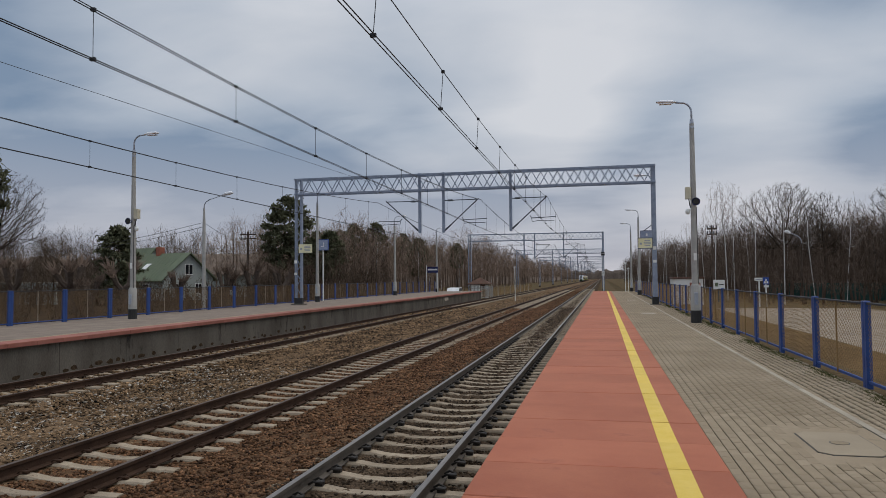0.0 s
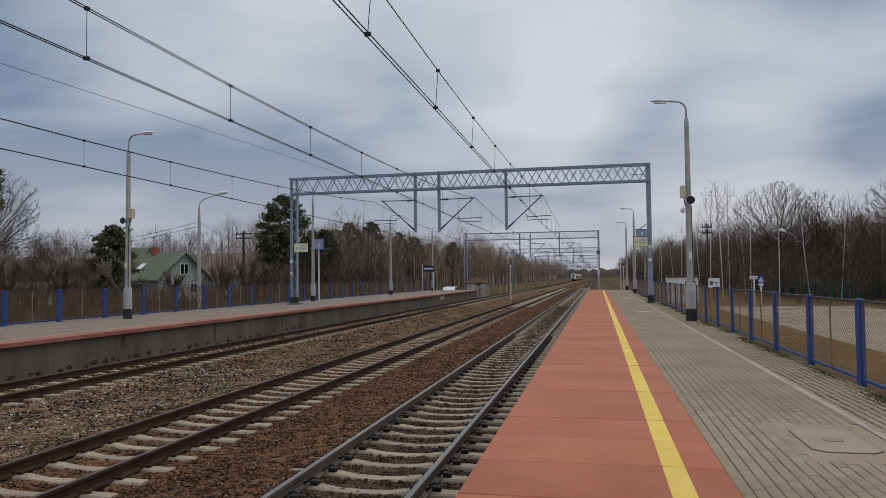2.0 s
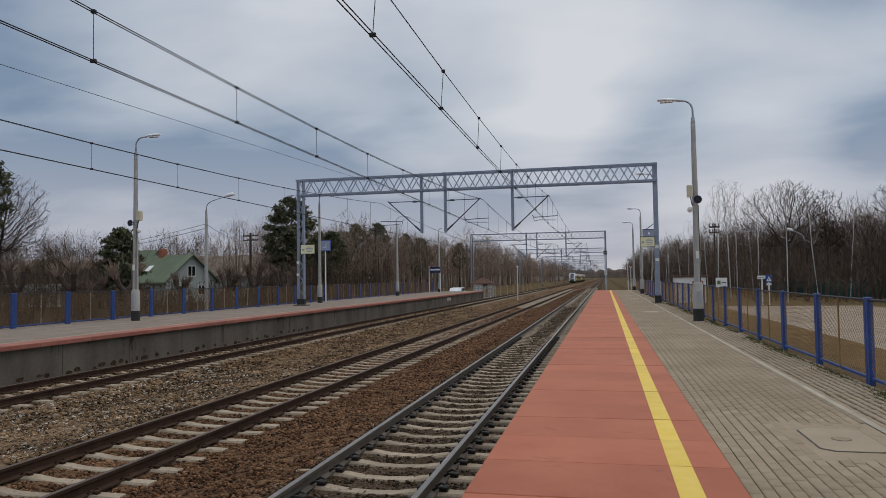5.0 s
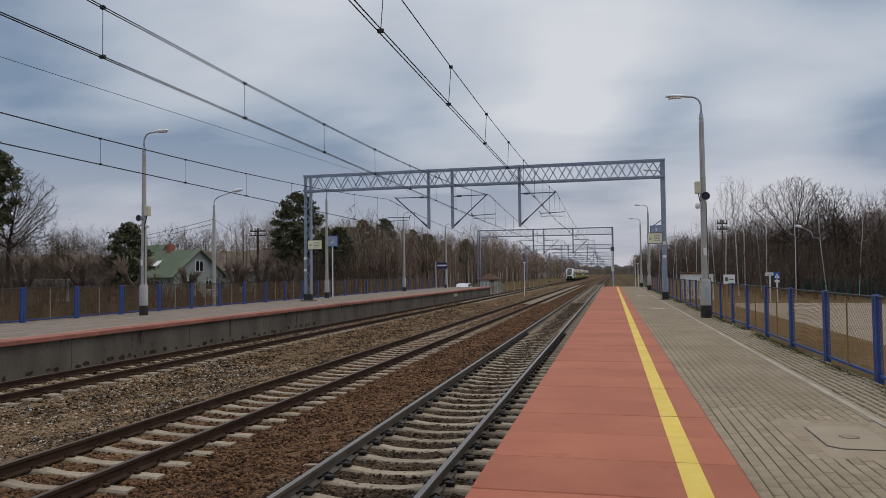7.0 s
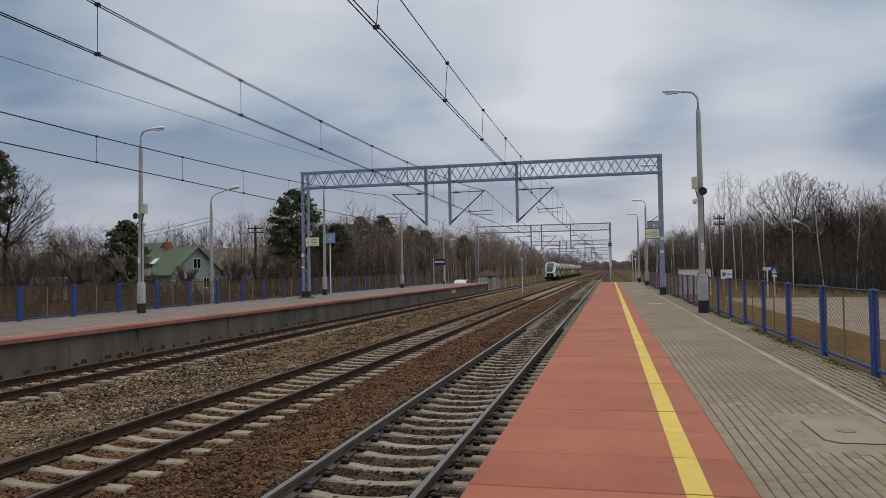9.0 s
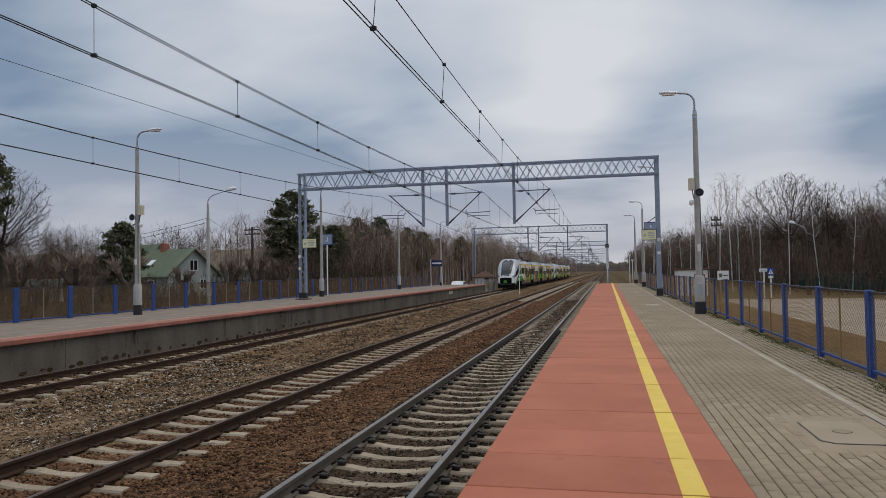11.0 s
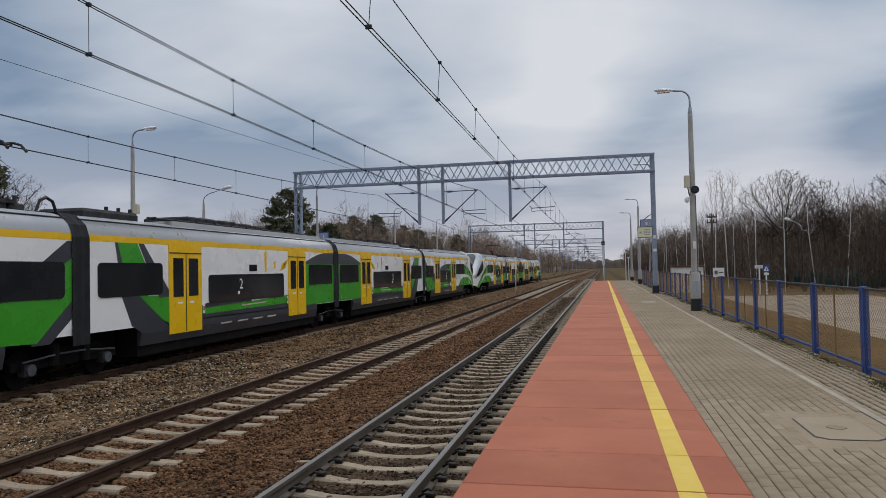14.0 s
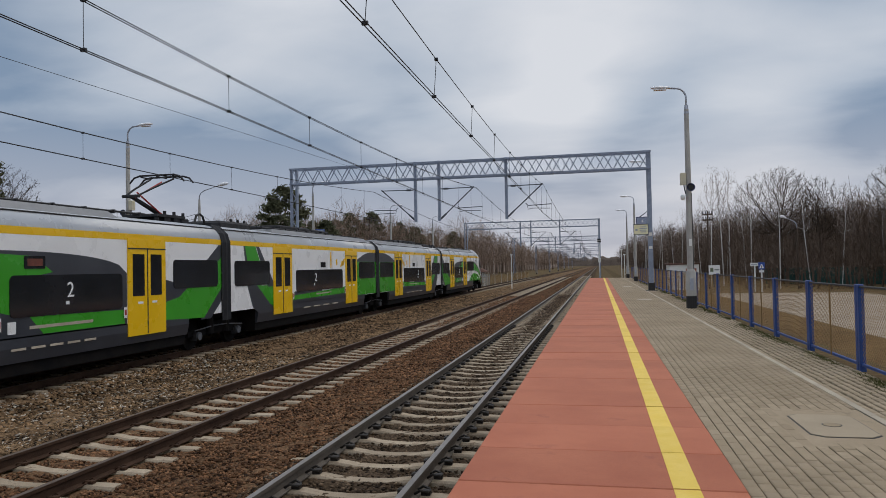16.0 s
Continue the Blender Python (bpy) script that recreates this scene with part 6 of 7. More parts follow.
    side_poly(c2, "livery_green_end", [(q(13.2), 1.12), (q(L - 0.25), 1.12), (q(L - 0.25), 2.85), (q(13.2), 2.85)], 2, M_green, flip, "bright green car end")
    bow2 = [(q(13.2 + (L - 0.25 - 13.2) * k / 12), 2.9 + 0.42 * math.sin(min(1, k / 9) * math.pi / 2)) for k in range(13)]
    side_poly(c2, "livery_grey_bow", bow2 + [(q(L - 0.25), 2.0), (q(13.4), 2.0), (q(13.2), 2.6)][:1] + [(q(L - 0.25), 2.82), (q(13.2), 2.82)], 3, M_anth, flip, "anthracite bow")
    side_poly(c2, "livery_stripe", [(q(0.27), 3.32), (q(L - 0.25), 3.32), (q(L - 0.25), 3.48), (q(0.27), 3.48)], 1, M_yellow, flip, "yellow cantrail stripe")
    for k, (a, h0, h1, w) in enumerate(((9.55, 2.5, 3.3, 0.14), (10.3, 2.62, 2.95, 0.14), (10.8, 2.55, 2.9, 0.3), (11.05, 2.6, 3.0, 0.25))):
        side_poly(c2, "livery_ray", [(q(a), h0), (q(a + w), h0 + 0.05), (q(a + w + (0.25 if k > 1 else 0)), h1), (q(a + (0.2 if k > 1 else -0.05)), h1 - 0.08)], 1, M_yellow, flip, "yellow painted ray")
    saloon_window(c2, q(0.6), q(3.25), 1.93, 2.8, flip)
    door(c2, q(3.55), q(5.25), flip, 1)
    saloon_window(c2, q(5.67), q(11.1), 1.56, 2.45, flip)
    door(c2, q(11.52), q(13.2), flip, -1)
    saloon_window(c2, q(13.55), q(16.2), 1.95, 2.8, flip)
    side_poly(c2, "display_window", rounded(q(8.35), q(8.9), 2.55, 2.78, 0.03), 6, M_glass_dark, flip, "small dark destination window")
    side_poly(c2, "class_mark", [(q(7.5), 1.78), (q(7.62), 1.78), (q(7.62), 1.88), (q(7.5), 1.88)], 9, M_print_white, flip, "small white bars")
    class_number(c2, q(7.6), 1.96, flip)
    for k in range(4):
        side_poly(c2, "lettering_bar", [(q(6.4 + k * 1.1), 0.86), (q(7.1 + k * 1.1), 0.86), (q(7.1 + k * 1.1), 0.91), (q(6.4 + k * 1.1), 0.91)], 3, M_kerb, flip, "pale lettering bars")
    side_poly(c2, "lettering_bar", [(q(7.8), 1.37), (q(9.6), 1.4), (q(9.6), 1.45), (q(7.8), 1.42)], 3, M_kerb, flip, "pale lettering bars")
    # gangway bellows
    for yc in (G,):
        b = Build()
        ring = [(HW + 0.035, 0.85), (HW + 0.035, 3.4), (1.36, 3.7), (1.05, 3.98), (0, 4.08), (-1.05, 3.98), (-1.36, 3.7), (-HW - 0.035, 3.4), (-HW - 0.035, 0.85)]
        for k in range(5):
            m = 1 - 0.02 * (k % 2)
            b.v += [flip((x * m, yc - 0.29 + 0.145 * k, z)) for x, z in ring]
        n = len(ring)
        b.f = [(i * n + j, i * n + j + 1, (i + 1) * n + j + 1, (i + 1) * n + j) for i in range(4) for j in range(n - 1)]
        part("gangway_bellows", b, M_bellows, unit, "dark folded rubber gangway")
        hump = Build().path([flip((0.5, yc - 0.35, 4.0)), flip((0.5, yc - 0.2, 4.3)), flip((0.5, yc, 4.38)), flip((0.5, yc + 0.2, 4.3)), flip((0.5, yc + 0.35, 4.0))], 0.04, 6)
        part("roof_cable", hump, M_black, unit, "black roof cable loop")
    # bogies: one under the cab, shared ones at the gangways
    bogie(unit, s(17.0), flip)
    bogie(unit, G + 0.0, flip)
    # roof equipment
    for name, bx in (("roof_unit", (-0.75, 0.75, s(16.4), s(14.2), 3.9, 4.2, 0.1)), ("roof_unit", (-0.8, 0.8, s(12.5), s(9.2), 3.9, 4.22, 0.08)), ("roof_unit", (-0.6, 0.6, s(8.6), s(5.2), 3.98, 4.17, 0.05)),
                     ("roof_unit", (-0.7, 0.7, q(1.0), q(3.2), 3.9, 4.22, 0.08)), ("roof_unit", (-0.8, 0.8, q(6), q(9.6), 3.9, 4.22, 0.08)), ("roof_unit", (-0.5, 0.5, q(11), q(14.5), 3.98, 4.16, 0.05))):
        b = Build().box(*bx)
        b.v = [flip(p) for p in b.v]
        part(name, b, M_roofkit, unit, "dark roof equipment box")
    # low boxes behind the cab and on the second car
    for y0, y1, top in ((s(16.6), s(12.2), 4.2), (q(5.6), q(11.0), 4.34), (q(12.0), q(15.5), 4.16)):
        rr = random.Random(int(y0 * 10))
        y = y0
        while y < y1 - 0.5:
            ln = rr.uniform(0.6, 1.7)
            b = Build().box(-0.78, 0.78, y, min(y + ln, y1), 4.0, top - rr.uniform(0, 0.1), 0.05)
            b.v = [flip(p) for p in b.v]
            part("resistor_box", b, M_roofkit, unit, "dark roof resistor box")
            y += ln + rr.uniform(0.05, 0.35)
    for k in range(6):
        yy = q(0.7 + 0.5 * k) if k > 2 else s(0.9 + 0.5 * k)
        b = Build().box(-0.55, 0.55, yy - 0.16, yy + 0.16, 4.0, 4.16 + 0.08 * (k % 2), 0.03)
        b.tube((0.45, yy, 4.1), (0.45, yy, 4.34), 0.05, n=8).tube((-0.3, yy, 4.1), (-0.3, yy, 4.3), 0.05, n=8)
        b.v = [flip(p) for p in b.v]
        part("roof_switchgear", b, M_roofkit, unit, "dark switchgear beside the gangway")
    for sg in (-1, 1):
        for y0, y1 in ((s(16.7), s(0.2)), (q(0.2), q(L - 0.15))):
            b = Build().tube((sg * 1.2, y0, 3.85), (sg * 1.2, y1, 3.85), 0.018, n=6)
            b.v = [flip(p) for p in b.v]
            part("gutter", b, M_black, unit, "dark roof gutter")
    for y0, y1 in ((s(14.0), s(3.2)), (q(3.4), q(L - 1.2))):
        for sg in (-1, 1):
            b = Build()
            for k in range(3):
                b.tube((sg * (0.86 - 0.07 * k), y0 + 0.2 * k, 4.115), (sg * (0.86 - 0.07 * k), y1 - 0.3 * k, 4.115), 0.022, n=5)
            yy = y0 + 0.3
            while yy < y1:
                b.box(min(sg * 0.68, sg * 0.92), max(sg * 0.68, sg * 0.92), yy, yy + 0.06, 4.05, 4.15)
                yy += 1.1
            b.v = [flip(p) for p in b.v]
            part("roof_cables", b, M_black, unit, "bundle of black roof cables")
    for y0, y1 in ((s(16.3), s(4.9)), (q(4.2), q(L - 0.6))):
        b = Build().add([(-1.1, y0, 3.88), (1.1, y0, 3.88), (1.1, y1, 3.88), (-1.1, y1, 3.88), (-0.95, y0 + 0.3, 4.08), (0.95, y0 + 0.3, 4.08), (0.95, y1 - 0.3, 4.08), (-0.95, y1 - 0.3, 4.08)],
                        [(4, 5, 6, 7), (0, 1, 5, 4), (1, 2, 6, 5), (2, 3, 7, 6), (3, 0, 4, 7)])
        b.v = [flip(p) for p in b.v]
        part("roof_fairing", b, M_fairing, unit, "grey roof fairing")
    if panto:
        pg = part("pantograph", Build().box(-0.6, 0.6, s(2.5), s(1.0), 4.14, 4.22), M_roofkit, unit, "raised pantograph with red rods")
        for sg in (-1, 1):
            for yy in (s(2.4), s(1.1)):
                part("foot_insulator", Build().path([(sg * 0.5, yy, 3.98), (sg * 0.5, yy, 4.05), (sg * 0.5, yy, 4.16)], [0.05, 0.085, 0.05], 8), M_roofkit, pg)
            part("upper_arm", Build().path([(sg * 0.2, s(2.9), 4.72), (sg * 0.3, s(2.3), 5.0), (sg * 0.42, s(1.35), 5.4)], 0.032, 6), M_roofkit, pg)
        part("lower_arm", Build().path([(0, s(1.3), 4.22), (0, s(2.9), 4.72)], [0.075, 0.06], 8), M_roofkit, pg)
        part("control_rod", Build().tube((0.12, s(1.5), 4.24), (0.1, s(2.75), 4.84), 0.028, n=6), M_red_arm, pg, "red rod")
        part("control_rod", Build().tube((0.05, s(2.8), 4.68), (0.06, s(1.45), 5.3), 0.024, n=6), M_red_arm, pg, "red rod")
        part("knee", Build().tube((-0.28, s(2.9), 4.72), (0.28, s(2.9), 4.72), 0.05, n=8), M_roofkit, pg)
        for dy in (-0.26, 0.26):
            part("contact_strip", Build().path([(-0.95, s(1.35) + dy, 5.28), (-0.8, s(1.35) + dy, 5.44), (-0.6, s(1.35) + dy, 5.5), (0.6, s(1.35) + dy, 5.5), (0.8, s(1.35) + dy, 5.44), (0.95, s(1.35) + dy, 5.28)], 0.03, 6), M_roofkit, pg)
        for sg in (-0.55, 0, 0.55):
            part("head_link", Build().tube((sg, s(1.35) - 0.27, 5.46), (sg, s(1.35) + 0.27, 5.46), 0.022, n=6), M_roofkit, pg)


def train_unit(label, lamp_m):
    u = thing("train_unit", label, "train", "coupled train units")
    half_unit(u, lambda p: (p[0], p[1], p[2]), True, lamp_m)
    half_unit(u, lambda p: (-p[0], U_LEN - p[1], p[2]), False, M_clear)
    # the gangway in the middle
    b = Build()
    ring = [(HW + 0.035, 0.85), (HW + 0.035, 3.4), (1.36, 3.7), (1.05, 3.98), (0, 4.08), (-1.05, 3.98), (-1.36, 3.7), (-HW - 0.035, 3.4), (-HW - 0.035, 0.85)]
    for k in range(5):
        b.v += [(x * (1 - 0.02 * (k % 2)), U_MID - 0.29 + 0.145 * k, z) for x, z in ring]
    b.f = [(i * 9 + j, i * 9 + j + 1, (i + 1) * 9 + j + 1, (i + 1) * 9 + j) for i in range(4) for j in range(8)]
    part("gangway_bellows", b, M_bellows, u, "dark folded rubber gangway")
    bogie(u, U_MID, lambda p: p)
    return u


TRAIN_A = train_unit("white, green and yellow four-car electric train running beside the far platform", M_lit)
TRAIN_B = train_unit("white, green and yellow four-car electric train coupled behind another", M_clear)


# ---- trees ----
def branches(seed, h, base, envelope, points, step, tip, droop=0.0, bend_by=0.17):
    # limbs grow step by step towards free room in the crown; envelope(t) gives its half width at the share t of its height
    rs = np.random.RandomState(seed)
    cand = rs.uniform(-1, 1, (points * 8, 3))
    t = (cand[:, 2] + 1) / 2
    wide = np.array([envelope(v) for v in t])
    lump = 0.78 + 0.22 * np.sin(3 * np.arctan2(cand[:, 1], cand[:, 0]) + 5 * t + seed)
    top = max(wide)
    ok = np.hypot(cand[:, 0], cand[:, 1]) * top < wide * lump
    A = np.stack([cand[:, 0] * top, cand[:, 1] * top, h * (base + (1 - base) * t)], 1)[ok][:points]
    n0 = int(h * base / step) + 2
    bend = np.cumsum(rs.randn(n0, 2) * 0.15 * bend_by * step, 0)
    P = [(bend[k, 0], bend[k, 1], k * step - 0.1) for k in range(n0)]
    parent = [-1] + list(range(n0 - 1))
    N = np.array(P)
    near = np.full(len(A), 1e9)
    who = np.zeros(len(A), int)
    fresh = 0
    for turn in range(150):
        d = np.linalg.norm(A[:, None] - N[None, fresh:], axis=2)
        k = d.argmin(1)
        closer = d[np.arange(len(A)), k] < near
        near[closer] = d[np.arange(len(A)), k][closer]
        who[closer] = k[closer] + fresh
        live = near > step * 1.1
        A, near, who = A[live], near[live], who[live]
        if not len(A):
            break
        fresh = len(N)
        pull = np.zeros((len(N), 3))
        w = A - N[who]
        np.add.at(pull, who, w / np.linalg.norm(w, axis=1)[:, None])
        act = np.where(np.abs(pull).sum(1) > 0)[0]
        g = pull[act] / (np.linalg.norm(pull[act], axis=1)[:, None] + 1e-6) + rs.randn(len(act), 3) * bend_by + (0, 0, 0.1)
        q = N[act] + step * g / np.linalg.norm(g, axis=1)[:, None]
        free = np.array([np.min(np.linalg.norm(N - p, axis=1)) > step * 0.45 for p in q])
        if not free.any():
            break
        parent += list(act[free])
        N = np.concatenate([N, q[free]])
    parent = np.array(parent)
    load = np.zeros(len(N))
    kids = np.bincount(parent[1:], minlength=len(N))
    for i in range(len(N) - 1, 0, -1):
        if kids[i] == 0:
            load[i] = tip ** 2.35
        load[parent[i]] += load[i]
    r = np.maximum(load, tip ** 2.35) ** (1 / 2.35)
    # fine twigs from every thin limb
    thin = np.where((r < tip * 2.6) & (np.arange(len(N)) > n0))[0]
    src = np.repeat(thin, 3)
    out = N[src] - N[parent[src]]
    out = out / (np.linalg.norm(out, axis=1)[:, None] + 1e-6) + rs.randn(len(src), 3) * 0.6 + (0, 0, 0.15 - droop)
    out *= (rs.uniform(0.5, 1.5, len(src)) * step * 1.3 / np.linalg.norm(out, axis=1))[:, None]
    return N, parent, r, n0, N[src], N[src] + out


def limb_arrays(a, b, ra, rb, n):
    d = b - a
    d = d / (np.linalg.norm(d, axis=1)[:, None] + 1e-9)
    s1 = np.cross(d, (0.31, 0.72, 0.1)); s1 /= np.linalg.norm(s1, axis=1)[:, None] + 1e-9
    s2 = np.cross(d, s1)
    ring = [(s1 * math.cos(2 * math.pi * k / n) + s2 * math.sin(2 * math.pi * k / n)) for k in range(n)]
    v = np.stack([a + o * ra[:, None] for o in ring] + [b + d * rb[:, None] * 0.3 + o * rb[:, None] for o in ring], 1)
    f = np.array([(k, (k + 1) % n, n + (k + 1) % n, n + k) for k in range(n)])
    return v.reshape(-1, 3), (f[None] + 2 * n * np.arange(len(a))[:, None, None]).reshape(-1, 4)


def bare_tree(seed, h, base, envelope, points, step, tip, thick, bark, twig, droop=0.0, foot=1.0):
    N, parent, r, n0, t0, t1 = branches(seed, h, base, envelope, points, step, tip, droop, 0.09 if bark is M_birch else 0.17)
    i = np.arange(1, len(N))
    r = r.copy()
    r[:n0] *= np.linspace(1.25 * foot, 1, n0)
    big = r[i] > thick
    b, c = i[big], i[~big]
    v, f = limb_arrays(N[parent[b]], N[b], np.minimum(r[parent[b]], r[b] * 1.25), r[b], 7)
    trunk = from_arrays("trunk", v, f, bark)
    v1, f1 = limb_arrays(N[parent[c]], N[c], np.minimum(r[parent[c]], r[c] * 1.3), r[c], 3)
    side = np.cross(t1 - t0, (0.4, -0.2, 0.9)); side *= (tip * 0.75 / (np.linalg.norm(side, axis=1) + 1e-9))[:, None]
    v2 = np.stack([t0 - side, t0 + side, t1 + side * 0.35, t1 - side * 0.35], 1).reshape(-1, 3)
    crown = from_arrays("crown", np.concatenate([v1, v2]), np.concatenate([f1, len(v1) + np.arange(len(v2)).reshape(-1, 4)]), twig)
    return trunk, crown


def conifer(seed, h, base, width, clumps, per):
    rs = np.random.RandomState(seed)
    b = Build().path([(0, 0, -0.1), (0.1, 0, h * 0.5), (0, 0, h * 0.95)], [h * 0.018, h * 0.013, 0.03], 7, False)
    n = clumps * per
    t = np.repeat(rs.uniform(0, 1, clumps), per)
    ang = np.repeat(rs.uniform(0, 2 * np.pi, clumps), per)
    rad = np.repeat(np.sqrt(rs.uniform(0.05, 1, clumps)), per) * width * np.clip(np.sin(np.pi * (0.18 + 0.8 * t)) ** 0.8, 0.1, 1)
    c = np.stack([rad * np.cos(ang), rad * np.sin(ang), h * (base + (1 - base) * t) + 0.25 * rad], 1) + rs.randn(n, 3) * width * np.array([0.1, 0.1, 0.055])
    d1, d2 = rs.randn(n, 3), rs.randn(n, 3)
    d1 *= (0.34 / np.linalg.norm(d1, axis=1))[:, None] * width * 0.28
    d2 *= (0.10 / np.linalg.norm(d2, axis=1))[:, None] * width * 0.4
    v = np.stack([c - d1, c + d2, c + d1, c - d2], 1).reshape(-1, 3)
    f = np.arange(4 * n).reshape(n, 4)
    return b.mesh("trunk", M_bark), from_arrays("crown", v, f, M_needle)


def plant(name, pair, m, label, category, group):
    t = thing(name, label, category, group, m)
    part("trunk", pair[0], None, t)
    part("crown", pair[1], None, t)
    return t


dome = lambda w: (lambda t: w * math.sqrt(max(0.02, 1 - ((t - 0.38) / 0.63) ** 2)))
spire = lambda w: (lambda t: w * (0.35 + 0.65 * math.sin(math.pi * min(1, 0.25 + 0.72 * t))))
OAKS = [bare_tree(21, 12.4, 0.42, dome(5.2), 4200, 0.25, 0.0095, 0.035, M_oak, M_oak), bare_tree(22, 11.6, 0.4, dome(3.6), 2600, 0.25, 0.0095, 0.035, M_oak, M_oak)]
BARE = [bare_tree(40 + i, 10 + 0.8 * i, 0.34, spire(1.9 + 0.15 * i), 330, 0.42, 0.0105, 0.04, M_bark, M_twig) for i in range(4)]
BIRCH = [bare_tree(60 + i, 11 + 0.8 * i, 0.5, spire(1.7), 620, 0.3, 0.0062, 0.017, M_birch, M_birch_twig, 0.75) for i in range(3)]
PINES = [conifer(81, 10.5, 0.3, 2.7, 150, 50), conifer(82, 6.2, 0.08, 1.9, 130, 70), conifer(83, 12, 0.45, 2.2, 110, 60)]


def woods():
    rs = random.Random(8)
    lab = {"b": "bare leafless deciduous tree with brown twigs", "w": "slender bare birch with white bark", "o": "broad bare oak with spreading branches", "p": "dark green pine tree"}
    # behind the fence on the road side: birches in front, brown trees behind
    for i in range(17):
        y = 50 + i * 8.0 + rs.uniform(-2, 2)
        x = 15.0 + rs.uniform(-2, 4) - (0.055 * (y - 50) if y < 150 else 5.5)
        plant("birch_tree", BIRCH[i % 3], pose(x, y, 0.1, rs.uniform(-5, 5), rs.uniform(-7, 7), rs.uniform(0, 360)) @ Matrix.Scale(rs.uniform(0.68, 0.92), 4), lab["w"], "birch", "roadside birches")
    for k, (x, y, s) in enumerate(((11.2, 70, 1.0), (12.6, 75, 0.97), (9.9, 69, 0.86), (13.2, 68, 0.9), (19.9, 66, 0.74), (24.2, 69, 0.74))):
        plant("birch_tree", BIRCH[k % 3], pose(x, y, 0.1, 0, 4 if k == 4 else -2, 80 * k) @ Matrix.Scale(s, 4), lab["w"], "birch", "roadside birches")
    for i in range(75):
        y = 44 + i * 3.6 + rs.uniform(-2, 2)
        x = 21 + rs.uniform(0, 14) - (0.055 * (y - 50) if y < 150 else 5.5)
        plant("bare_tree", BARE[i % 4], pose(x, y, 0.1, 0, 0, rs.uniform(0, 360)) @ Matrix.Scale(rs.uniform(0.6, 0.85), 4), lab["b"], "tree", "roadside wood")
    for k, (x, y, s) in enumerate(((16.6, 72, 0.88), (20.2, 73, 0.86), (27.2, 70, 0.9), (24.0, 66, 0.62))):
        plant("oak_tree", OAKS[k % 2], pose(x, y, 0.1, 0, 0, 70 * k) @ Matrix.Scale(s, 4), lab["o"], "oak", "roadside oaks")
    # the wood behind the far platform
    for i in range(95):
        y = 62 + i * 3.3 + rs.uniform(-3, 3)
        x = -29 - rs.uniform(0, 22) if y > 70 else -34 - rs.uniform(0, 20)
        if -58 < x < -40 and y < 95:
            continue
        plant("bare_tree", BARE[i % 4], pose(x, y, 0.1, 0, 0, rs.uniform(0, 360)) @ Matrix.Scale(rs.uniform(0.7, 1.02), 4), lab["b"], "tree", "trackside wood")
    for i in range(16):
        y = 70 + i * 9 + rs.uniform(-4, 4)
        plant("birch_tree", BIRCH[i % 3], pose(-27.5 - rs.uniform(0, 6), y, 0.1, 0, rs.uniform(-3, 3), rs.uniform(0, 360)) @ Matrix.Scale(rs.uniform(0.6, 0.85), 4), lab["w"], "birch", "trackside birches")
    for i in range(34):
        x = -52 - i * 2.6
        y = 96 + rs.uniform(0, 22)
        plant("bare_tree", BARE[i % 4], pose(x, y, 0.1, 0, 0, rs.uniform(0, 360)) @ Matrix.Scale(rs.uniform(0.75, 1.12), 4), lab["b"], "tree", "trackside wood")
    for k, (x, y, s) in enumerate(((-43.1, 87.8, 1.04), (-38.1, 90.2, 0.7))):
        plant("pine_tree", PINES[0], pose(x * 0.76, y * 0.82, 0.1, 0, 0, 100 * k) @ Matrix.Scale(s, 4), lab["p"], "pine", "pines")
    plant("pine_tree", PINES[1], pose(-43.2, 58, 0.1) @ Matrix.Scale(1.14, 4), "small bushy dark green pine", "pine", "pines")
    for k, (x, y) in enumerate(((-32.5, 92), (-31, 121), (-30, 150))):
        plant("pine_tree", PINES[0 if k % 2 else 2], pose(x, y, 0.1, 0, 0, 61 * k) @ Matrix.Scale(0.86 if k % 2 else 0.8, 4), lab["p"], "pine", "pines")
    for k in range(10):
        plant("pine_tree", PINES[2], pose(-33 - rs.uniform(0, 14), 92 + k * 11 + rs.uniform(-3, 3), 0.1, 0, 0, 40 * k) @ Matrix.Scale(rs.uniform(0.72, 0.9), 4), lab["p"], "pine", "pines")
    plant("pine_tree", PINES[2], pose(-47.0, 46, 0.1) @ Matrix.Scale(1.08, 4), lab["p"], "pine", "pines")
    plant("oak_tree", OAKS[0], pose(-50.6, 52, 0.1, 0, 0, 30) @ Matrix.Scale(0.97, 4), lab["o"], "oak", "garden oaks")
    plant("oak_tree", OAKS[1], pose(-55, 50, 0.1, 0, 0, 80) @ Matrix.Scale(0.98, 4), lab["o"], "oak", "garden oaks")


woods()


